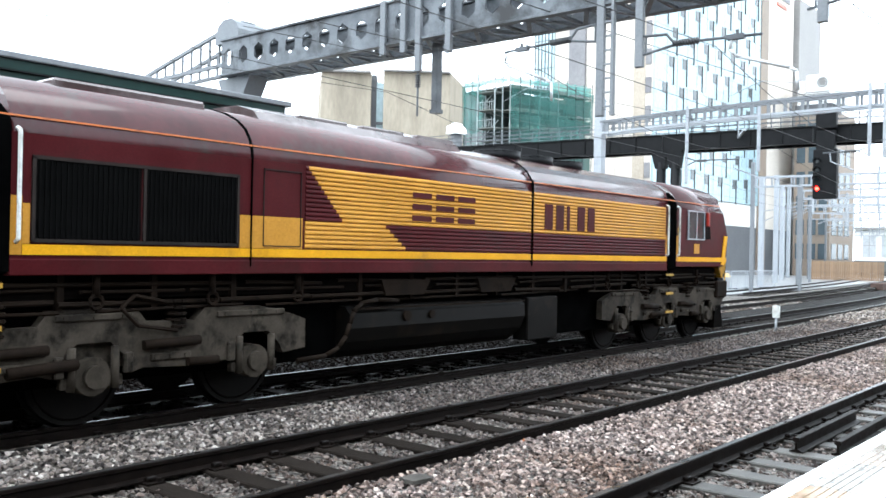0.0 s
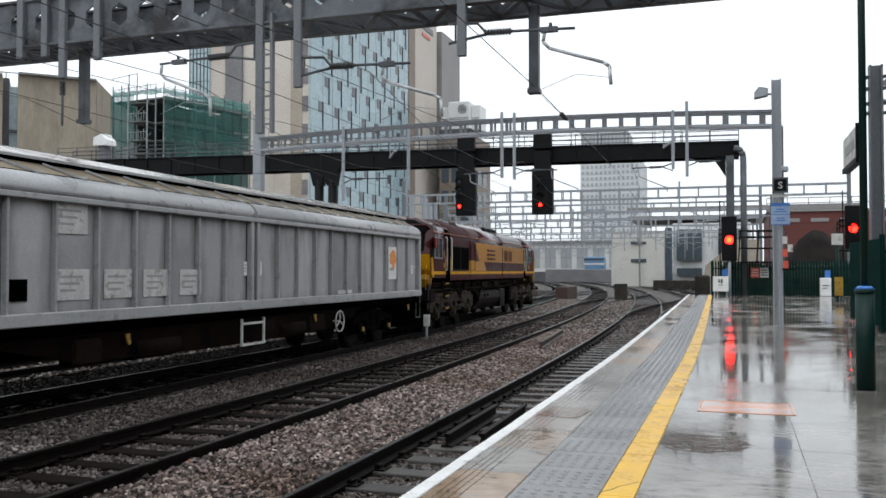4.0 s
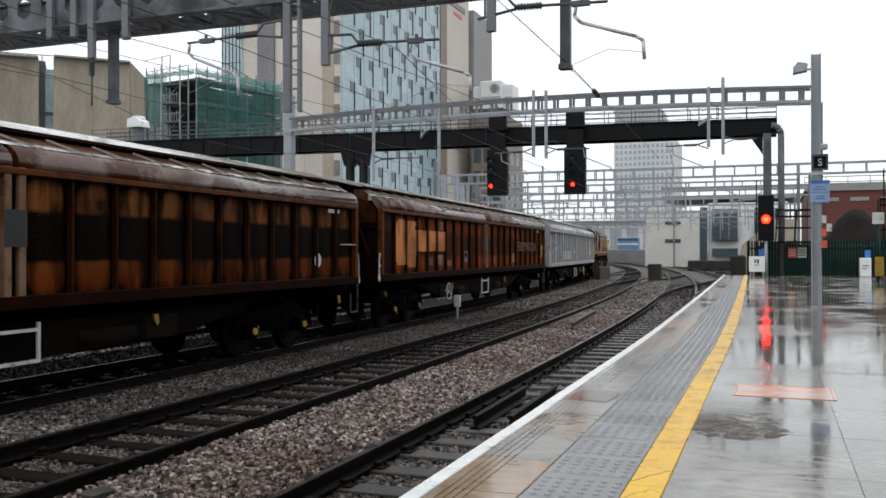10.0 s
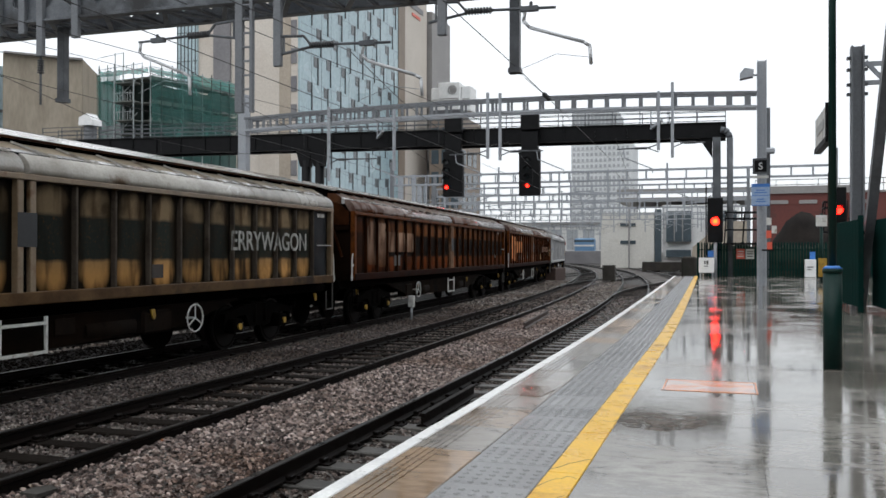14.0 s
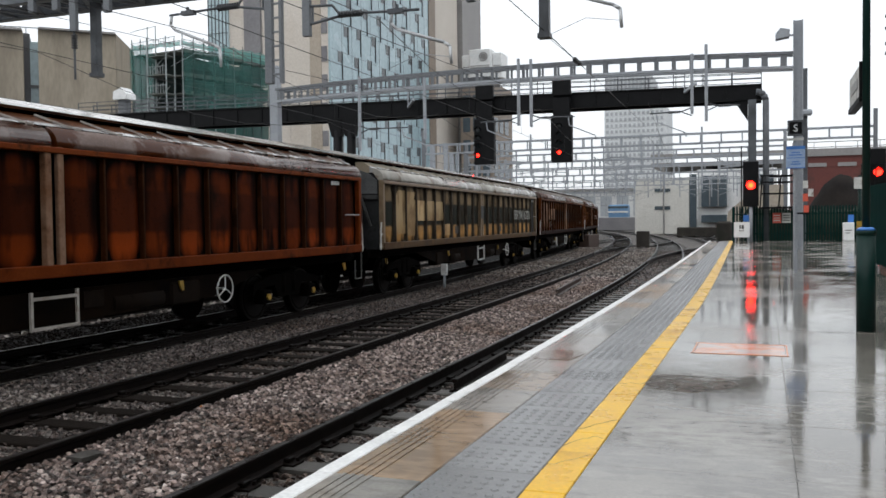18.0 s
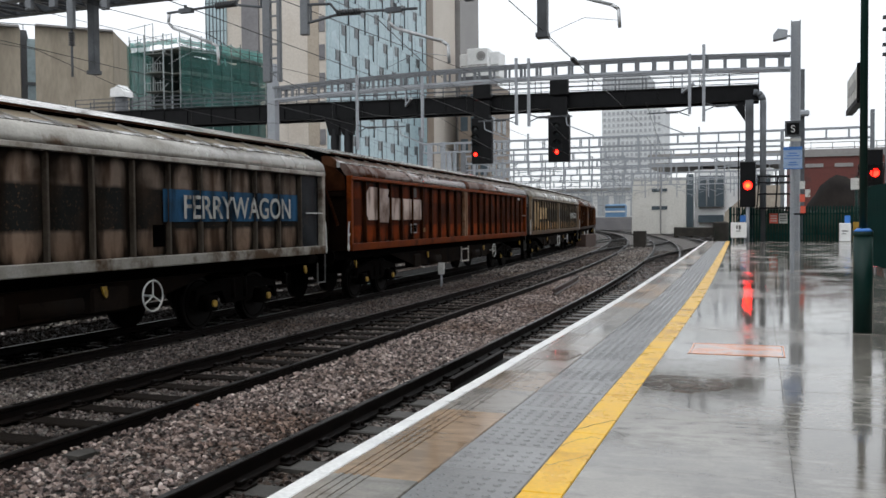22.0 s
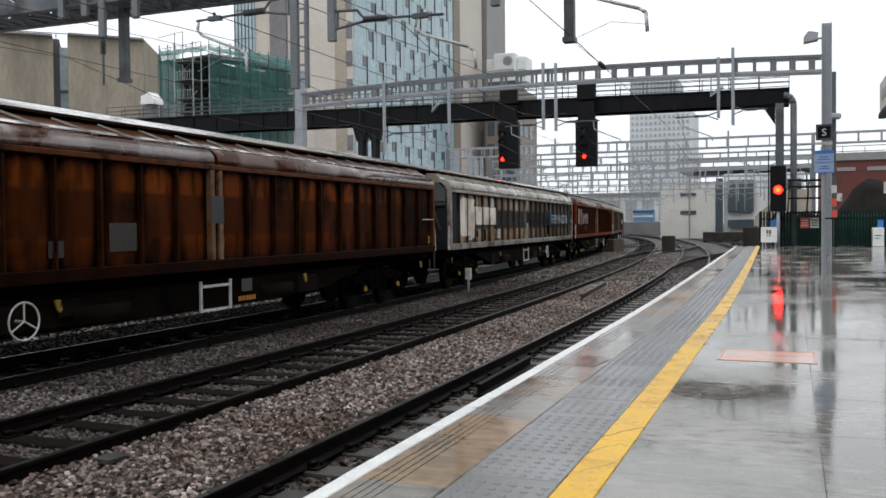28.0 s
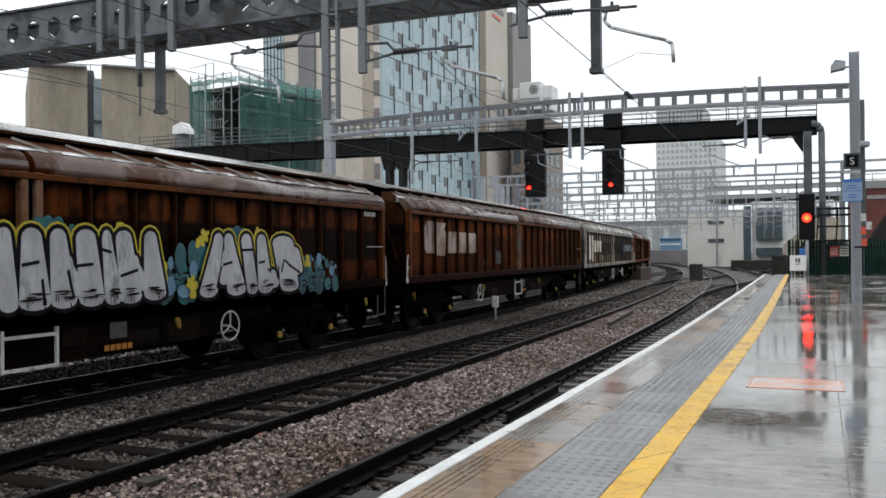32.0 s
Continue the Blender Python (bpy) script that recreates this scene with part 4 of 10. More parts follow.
        for sx in (-1, 1):
            bm = B()
            y = k * (ENDS[k] - 0.12)
            tube(bm, [(sx * 1.3, y - 0.17, 1.0), (sx * 1.3, y - 0.17, 0.58), (sx * 1.3, y + 0.17, 0.58), (sx * 1.3, y + 0.17, 1.18)], 0.016, 6)
            part("step", bm, FRAME_GREY if k > 0 else UNDER, w)
        bm = B()
        tube(bm, [(WIDE - 0.02, k * (ENDS[k] + 0.05), 1.86), (WIDE - 0.02, k * (ENDS[k] + 0.10), 1.66), (WIDE - 0.02, k * (ENDS[k] + 0.10), 1.36), (WIDE - 0.02, k * (ENDS[k] + 0.06), 1.28), (WIDE - 0.02, k * (ENDS[k] + 0.10), 1.20), (WIDE - 0.02, k * (ENDS[k] + 0.14), 1.28), (WIDE - 0.02, k * (ENDS[k] + 0.10), 1.36)], 0.018, 6)
        rod(bm, (WIDE - 0.02, k * (ENDS[k] + 0.10), 1.52), (WIDE - 0.02, k * (ENDS[k] - 0.02), 1.60), 0.014, 6)
        part("brake_hose", bm, FRAME_WHITE, w, "pale rubber brake hose")
    wagon_bogie(w, -6.9)
    wagon_bogie(w, 6.9)
    # white frame under the middle and handbrake wheel on both sides
    for sx in (-1, 1):
        x = sx * 1.29
        bm = B()
        for z in (0.54, 0.93):
            bar(bm, (x, shift - 0.42, z), (x, shift + 0.42, z), 0.035, 0.04)
        for y in (shift - 0.405, shift + 0.405):
            bar(bm, (x, y, 0.52), (x, y, 1.02), 0.035, 0.04)
        part("guard_frame", bm, STRUT if frame_mat is RED_FRAME else FRAME_WHITE, w, "grimy pale guard frame" if frame_mat is RED_FRAME else "white-painted guard frame")
        y = shift + (3.95 if wheel_fwd else -3.95)
        bm = B()
        ring(bm, (x, y, 0.75), 0.235, 0.014, "x", 24)
        for a in (1.57, 3.67, 5.76):
            rod(bm, (x, y, 0.75), (x, y + 0.235 * math.cos(a), 0.75 + 0.235 * math.sin(a)), 0.012, 5)
        rod(bm, (x - sx * 0.2, y, 0.75), (x, y, 0.75), 0.02, 6)
        part("brake_wheel", bm, FRAME_WHITE, w, "white handbrake wheel")
        for y in (-8.6, -3.2, 3.2, 9.2):
            bm = B()
            prism(bm, [(y - 0.05, 0.96), (y + 0.05, 0.96), (y + 0.08, 0.83), (y + 0.04, 0.79), (y - 0.0, 0.83)], "x", sx * 1.16, sx * 1.19)
            part("tow_eye", bm, GRIMY_YELLOW, w, "yellow towing eye")
    bm = B()
    box(bm, 1.125, -3.15 + (4.2 if wheel_fwd else 0), 0.72, 1.14, -2.75 + (4.2 if wheel_fwd else 0), 0.95)
    part("data_panel", bm, UNDER_BROWN, w, "grimy data panel")
    # faded emblem on the rear half: two tall bays with cut corners, then three lower ones
    step = (REAR + shift - 0.27) / BAYS
    if patch:
        y0 = -REAR + 0.13
        margin = {PATCH_WHITE: 0.022, PATCH_TAN: 0.022, PATCH_DIM: 0.055}.get(patch, 0.03)
        low_z = 1.90 if patch in (PATCH_GREY, PATCH_DULL) else 1.56
        shapes = []
        for i, (lo, hi) in enumerate(((low_z, 2.70), (low_z + 0.02, 2.68), (1.90, 2.46), (1.90, 2.46), (1.90, 2.46))):
            a, c = y0 + (i + 1) * step + margin, y0 + (i + 2) * step - margin
            if i == 0:
                shapes.append([(a, lo + 0.25), (a + 0.2, lo), (c, lo), (c, hi), (a + 0.25, hi), (a, hi - 0.25)])
            elif i == 1:
                shapes.append([(a, lo - 0.08), (c - 0.07, lo - 0.09), (c - 0.04, lo + 0.16), (c, 1.91 + 0.02), (c, 2.46), (c - 0.13, 2.48), (c, hi), (a, hi)])
            else:
                shapes.append([(a, lo), (c, lo), (c, hi), (a, hi)])
        for sh in shapes:
            bm = B()
            prism(bm, sh, "x", WIDE - 0.0565, WIDE - 0.053)
            part("emblem_patch", bm, patch, w, "faded painted-out emblem")
        if patch is PATCH_WHITE:
            bm = B()
            box(bm, WIDE - 0.0525, y0 + step + 0.024, 1.90, WIDE - 0.0495, y0 + step + 0.13, 2.46)
            part("band_patch", bm, BAND_BLUE, w, "faded blue strip")
        if patch in (PATCH_WHITE, PATCH_TAN):
            for i, (lo, hi) in ((2, (low_z, 2.68)), (3, (1.92, 2.45)), (4, (1.90, 2.46)), (5, (1.91, 2.45))):
                bm = B()
                y = y0 + i * step
                box(bm, WIDE - 0.03, y - 0.0235, lo, WIDE - 0.0085, y + 0.0235, hi)
                part("rib_paint", bm, patch, w)
    if door_band:
        bm = B()
        box(bm, WIDE + 0.0205, shift - 0.17, 1.95, WIDE + 0.024, shift + 0.17, 2.4)
        part("band_patch", bm, door_band, w)
    if text:
        body, ty, size, tz = text
        me = letters(body, size, 0.002, 0.006)
        me.materials.append(text_mat)
        ob = new("lettering", me)
        ob.parent = w
        ob.matrix_basis = pose(WIDE - 0.006, ty, tz, 0, 0, 90) @ Matrix.Diagonal((0.95, 1, 1, 1))
        tagged(ob, "painted wagon lettering")
        if door_band is BAND_BLUE:
            fore_step = (FORE - 0.27 - shift) / BAYS
            for i in range(1, BAYS):
                y = shift + 0.14 + i * fore_step
                if 4.46 < y < 8.74:
                    bm = B()
                    box(bm, WIDE - 0.03, y - 0.0235, 1.885, WIDE - 0.0085, y + 0.0235, 2.405)
                    part("rib_paint", bm, BAND_BLUE, w)
    if frame_mat is not GREY_FRAME:
        bm = B()
        bar(bm, (WIDE + 0.012, 8.98, 2.045), (WIDE + 0.012, 9.70, 2.045), 0.02, 0.024)
        part("door_handle", bm, FRAME_WHITE if frame_mat is WHITE_FRAME or side is BROWN_SIDE_D else PRINT_GREY, w, "thin pale door bar")
    if extras:
        extras(w, step)
    return w


RIB_DARK = mat("dark_rusty_rib", (0.018, 0.0055, 0.0016), (0.042, 0.014, 0.0045), 0.5, 0.0, 2.5, 30, 0.1, stain=(0.006, 0.0022, 0.001), stain_scale=2.0, spec=0.04)
RIB_DIM = mat("grimy_brown_rib", (0.045, 0.036, 0.028), (0.085, 0.070, 0.055), 0.6, 0.0, 2.5, 30, 0.1, stain=(0.025, 0.018, 0.012), stain_scale=2.0, spec=0.08)
RUSTY_POST = mat("pale_rusty_post", (0.15, 0.068, 0.032), (0.24, 0.145, 0.095), 0.45, 0.0, 2.5, 30, 0.1, stain=(0.07, 0.022, 0.007), stain_scale=2.0, spec=0.08)
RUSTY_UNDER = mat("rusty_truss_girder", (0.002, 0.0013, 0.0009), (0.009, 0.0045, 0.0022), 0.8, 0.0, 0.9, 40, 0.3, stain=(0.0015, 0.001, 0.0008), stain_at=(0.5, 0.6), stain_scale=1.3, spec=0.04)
FRAME_GREY = mat("grimy_grey_panel", (0.055, 0.055, 0.052), (0.085, 0.085, 0.08), 0.5, 0.0, 5, 40, 0.1)
GREY_SIDE = streaky("grey_wagon_paint", (0.44, 0.445, 0.45), (0.42, 0.425, 0.43), None, rust=(0.37, 0.37, 0.37), amount=(0.5, 0.75), dirt=(0.36, 0.36, 0.355), ring_shade=(0.27, 0.27, 0.268), joint=0.33, soft=1.6)
GREY_FRAME = mat("grey_wagon_frame", (0.33, 0.335, 0.335), (0.40, 0.40, 0.40), 0.45, 0.0, 2, 30, 0.08, stain=(0.2, 0.19, 0.18), stain_scale=3)
GREY_SHOULDER = mat("wet_grey_shoulder", (0.34, 0.345, 0.35), (0.42, 0.425, 0.43), 0.3, 0.0, 2, 30, 0.06)
BROWN_SIDE = streaky("rust_brown_wagon_paint", (0.170, 0.036, 0.005), (0.185, 0.035, 0.004), (0.055, 0.016, 0.005), amount=(0.48, 0.68), rust=(0.045, 0.011, 0.0025), dirt=(0.016, 0.005, 0.002), ring_shade=(0.0035, 0.0013, 0.0006), joint=0.1, soft=1.7)
BROWN_SIDE_C = streaky("rust_orange_wagon_paint", (0.115, 0.031, 0.007), (0.070, 0.016, 0.0035), (0.008, 0.0042, 0.0025), amount=(0.46, 0.66), rust=(0.026, 0.007, 0.002), dirt=(0.010, 0.0036, 0.0017), ring_shade=(0.0025, 0.0011, 0.0006), joint=0.45, soft=1.8)
BROWN_SIDE_D = streaky("oxblood_brown_wagon_paint", (0.155, 0.037, 0.005), (0.066, 0.014, 0.0022), (0.062, 0.015, 0.003), amount=(0.46, 0.68), rust=(0.028, 0.007, 0.0016), dirt=(0.009, 0.0033, 0.0014), ring_shade=(0.0025, 0.001, 0.0006), joint=0.1, soft=1.8)
BROWN_SIDE_B = streaky("dark_brown_wagon_paint", (0.165, 0.060, 0.018), (0.120, 0.026, 0.004), (0.0035, 0.0022, 0.0014), amount=(0.48, 0.70), rust=(0.030, 0.008, 0.002), dirt=(0.007, 0.0027, 0.0012), ring_shade=(0.0018, 0.0008, 0.0004), joint=0.42)
RED_SIDE = streaky("red_oxide_wagon_paint", (0.100, 0.0175, 0.003), (0.200, 0.034, 0.005), (0.056, 0.011, 0.003), amount=(0.52, 0.72), rust=(0.020, 0.0045, 0.0013), dirt=(0.009, 0.003, 0.0013), ring_shade=(0.003, 0.0012, 0.0006), joint=0.35)
BROWN_FRAME = mat("rusty_brown_frame", (0.075, 0.019, 0.003), (0.145, 0.048, 0.011), 0.45, 0.0, 2.5, 30, 0.1, stain=(0.016, 0.005, 0.0018), stain_at=(0.50, 0.64), stain_scale=2.5, spec=0.08)
RED_FRAME = mat("red_oxide_frame", (0.125, 0.024, 0.004), (0.19, 0.044, 0.009), 0.45, 0.0, 2.5, 30, 0.1, stain=(0.030, 0.007, 0.002), stain_at=(0.52, 0.68), stain_scale=2.5, spec=0.05)
# greyed base colours carry the sky's sheen; the brown stains are rust
BROWN_SHOULDER = mat("wet_brown_shoulder", (0.125, 0.078, 0.062), (0.205, 0.160, 0.142), 0.12, 0.0, 1.0, 30, 0.06, stain=(0.055, 0.014, 0.003), stain_at=(0.47, 0.55), stain_scale=0.9, spec=0.4)
TROUGH = mat("rusty_roof_trough", (0.060, 0.020, 0.006), (0.105, 0.040, 0.016), 0.35, 0.0, 1.4, 30, 0.05, stain=(0.028, 0.009, 0.003), stain_at=(0.55, 0.66), stain_scale=1.8, spec=0.2)
DUSTY_TROUGH = mat("dusty_tan_roof_trough", (0.20, 0.165, 0.115), (0.27, 0.225, 0.165), 0.6, 0.0, 1.4, 30, 0.05, spec=0.2)
# near-white patches stand in for sky reflected by wet rusty steel
SHEEN_LEDGE = mat("sky_sheen_ledge", (0.62, 0.61, 0.60), (0.74, 0.73, 0.72), 0.16, 0.6, 1.6, 30, 0.03, stain=(0.10, 0.040, 0.016), stain_at=(0.53, 0.60), stain_scale=1.3, spec=0.6)
STRUT = mat("pale_grimy_strut", (0.30, 0.265, 0.235), (0.42, 0.385, 0.35), 0.4, 0.0, 2.5, 30, 0.08, stain=(0.16, 0.10, 0.065), stain_scale=3, spec=0.2)
END_GRIME = mat("sooty_end_wall", (0.005, 0.0028, 0.0018), (0.010, 0.005, 0.003), 0.8, 0.0, 2, 30, 0.15, stain=(0.003, 0.002, 0.0015), stain_scale=2, spec=0.02)
PALE_SIDE = streaky("drab_green_grey_wagon_paint", (0.203, 0.151, 0.0891), (0.446, 0.243, 0.0837), (0.022, 0.026, 0.022), amount=(0.5, 0.70), rust=(0.065, 0.036, 0.015), dirt=(0.035, 0.024, 0.013), ring_shade=(0.012, 0.009, 0.006), joint=0.3)
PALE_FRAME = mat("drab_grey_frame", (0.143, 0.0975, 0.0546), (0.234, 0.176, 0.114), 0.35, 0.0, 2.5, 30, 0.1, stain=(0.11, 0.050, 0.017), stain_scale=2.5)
WHITE_SIDE = streaky("grimy_white_wagon_paint", (0.345, 0.27, 0.207), (0.345, 0.224, 0.132), (0.030, 0.036, 0.042), amount=(0.48, 0.68), rust=(0.16, 0.085, 0.040), dirt=(0.09, 0.055, 0.032), ring_shade=(0.020, 0.014, 0.009), joint=0.2, soft=1.7)
WHITE_SIDE_DIM = streaky("soot_darkened_white_wagon_paint", (0.194, 0.15, 0.119), (0.188, 0.131, 0.0938), (0.013, 0.014, 0.013), amount=(0.46, 0.66), rust=(0.075, 0.045, 0.028), dirt=(0.040, 0.027, 0.018), ring_shade=(0.010, 0.007, 0.005), joint=0.2)
WHITE_FRAME = mat("grimy_white_frame", (0.3, 0.269, 0.225), (0.425, 0.394, 0.35), 0.4, 0.0, 2.5, 30, 0.08, stain=(0.075, 0.048, 0.030), stain_at=(0.46, 0.66), stain_scale=2.2)
PALE_SHOULDER = mat("wet_pale_shoulder", (0.299, 0.28, 0.247), (0.442, 0.423, 0.384), 0.24, 0.0, 1.5, 30, 0.06, stain=(0.13, 0.09, 0.062), stain_at=(0.54, 0.66), stain_scale=1.2, spec=0.4)
PATCH_TAN = streaky("faded_tan_patch", (0.62, 0.245, 0.095), (0.52, 0.195, 0.072), None, rust=(0.24, 0.10, 0.04), amount=(0.55, 0.75), dirt=(0.20, 0.09, 0.04), ring_shade=(0.09, 0.035, 0.013), joint=0.1, soft=1.45)
PATCH_DIM = streaky("faded_dim_patch", (0.30, 0.195, 0.135), (0.12, 0.050, 0.020), None, rust=(0.10, 0.042, 0.018), amount=(0.42, 0.62), dirt=(0.05, 0.022, 0.010), ring_shade=(0.010, 0.004, 0.002), joint=0.42, soft=2.0)
PATCH_BEIGE = streaky("faded_beige_patch", (0.52, 0.38, 0.21), (0.44, 0.29, 0.14), None, rust=(0.28, 0.17, 0.08), amount=(0.55, 0.75), dirt=(0.2, 0.12, 0.06), ring_shade=(0.09, 0.055, 0.028), joint=0.3, soft=1.45)
PATCH_GREY = streaky("faded_grey_patch", (0.40, 0.33, 0.30), (0.20, 0.13, 0.10), None, rust=(0.16, 0.11, 0.085), amount=(0.50, 0.72), dirt=(0.12, 0.07, 0.05), ring_shade=(0.045, 0.022, 0.014), joint=0.1, soft=1.45)
PATCH_DULL = streaky("faded_dull_patch", (0.46, 0.38, 0.34), (0.30, 0.20, 0.16), None, rust=(0.13, 0.085, 0.065), amount=(0.48, 0.70), dirt=(0.09, 0.05, 0.035), ring_shade=(0.035, 0.017, 0.010), joint=0.35, soft=1.45)
PATCH_WHITE = streaky("faded_white_patch", (0.84, 0.81, 0.74), (0.82, 0.77, 0.67), None, rust=(0.50, 0.40, 0.29), amount=(0.60, 0.78), dirt=(0.42, 0.32, 0.22), ring_shade=(0.30, 0.22, 0.15), joint=0.2, soft=1.0)
DIM_LETTER = mat("faded_letter_paint", (0.17, 0.085, 0.050), (0.23, 0.125, 0.078), 0.5, 0.0, 3, 40, 0.05, stain=(0.06, 0.022, 0.010), stain_at=(0.52, 0.66), stain_scale=2.5, spec=0.1)
PALE_LETTER = mat("pale_letter_paint", (0.34, 0.34, 0.31), (0.46, 0.46, 0.43), 0.5, 0.0, 3, 40, 0.05, stain=(0.07, 0.065, 0.06), stain_at=(0.50, 0.62), stain_scale=2.4, stretch=(2.5, 1, 0.5), spec=0.1)
BAND_BLUE = streaky("faded_blue_band", (0.035, 0.115, 0.225), (0.035, 0.115, 0.225), None, rust=(0.03, 0.055, 0.085), amount=(0.50, 0.72), dirt=(0.03, 0.050, 0.070), ring_shade=(0.009, 0.013, 0.018), joint=0.2, soft=1.45)
BAND_SLATE = mat("slate_band", (0.010, 0.012, 0.014), (0.018, 0.021, 0.024), 0.45, 0.0, 3, 40, 0.05)


def stickers(items):
    """Small printed panels on the wagon side: (along, up, width, height, material, label)."""
    def add(w, step):
        for y, z, a, h, m, lab in items:
            bm = B()
            box(bm, WIDE - 0.058, y - a / 2, z - h / 2, WIDE - 0.0515, y + a / 2, z + h / 2)
            p = part("panel_label", bm, m, w, lab)
            if m in (WHITE_PAINT, FRAME_WHITE):
                bm = B()
                for k in range(3):
                    zz = z + h * (0.25 - 0.22 * k)
                    box(bm, WIDE - 0.0515, y - a * 0.38, zz - h * 0.04, WIDE - 0.049, y + a * (0.3 - 0.1 * k), zz + h * 0.04)
                part("printing", bm, PRINT_GREY, p)
    return add


ORANGE_LOGO = mat("orange_logo_paint", (0.75, 0.22, 0.04), (0.82, 0.30, 0.06), 0.4, 0.0, 4, 40, 0.02)


def grey_extras(w, step):
    stickers([(-1.7, 1.72, 0.62, 0.42, FRAME_WHITE, "white data panel"), (-2.65, 1.72, 0.62, 0.42, FRAME_WHITE, "white data panel"),
              (-3.55, 1.72, 0.62, 0.42, FRAME_WHITE, "white data panel"), (-4.5, 1.72, 0.66, 0.42, FRAME_WHITE, "white data panel"),
              (-4.55, 2.62, 0.66, 0.42, FRAME_WHITE, "white data panel"), (-7.9, 2.15, 0.5, 0.5, FRAME_WHITE, "white label with a blue ring"),
              (-6.9, 2.15, 0.8, 0.34, FRAME_WHITE, "white and blue label"), (-5.5, 1.66, 0.35, 0.28, VOID, "dark vent"),
              (7.73, 2.12, 0.64, 0.86, WHITE_PAINT, "white emblem panel"), (4.6, 1.42, 0.8, 0.08, FRAME_WHITE, "white strip"),
              (9.25, 1.95, 0.14, 0.24, WHITE_PAINT, "warning label"), (0.60, 1.95, 0.13, 0.26, WHITE_PAINT, "warning label"), (0.06, 1.95, 0.13, 0.26, WHITE_PAINT, "warning label")])(w, step)
    bm = B()
    prism(bm, [(7.48, 2.22), (7.52, 2.35), (7.64, 2.46), (7.80, 2.47), (7.92, 2.38), (7.97, 2.22), (8.02, 2.16), (7.86, 2.11), (7.82, 1.98), (7.72, 1.93), (7.64, 1.99), (7.65, 2.08), (7.52, 2.10)], "x", WIDE - 0.049, WIDE - 0.046)
    part("emblem", bm, ORANGE_LOGO, w, "orange emblem")
    bm = B()
    for z, a, c in ((2.30, 7.58, 7.88), (2.22, 7.56, 7.92)):
        bar(bm, (WIDE - 0.044, a, z), (WIDE - 0.044, c, z + 0.03), 0.003, 0.02)
    part("emblem_line", bm, YELLOW_PAINT, w)
    bm = B()
    ring(bm, (WIDE - 0.049, -7.9, 2.15), 0.15, 0.028, "x", 20)
    part("emblem_ring", bm, BLUE_SIGN, w)
    bm = B()
    box(bm, WIDE - 0.0515, -7.2, 2.14, WIDE - 0.049, -6.6, 2.26)
    part("print_bar", bm, BLUE_SIGN, w)
    bm = B()
    bar(bm, (WIDE + 0.03, 8.75, 2.02), (WIDE + 0.03, 9.35, 2.02), 0.025, 0.03)
    part("door_handle", bm, FRAME_WHITE, w)


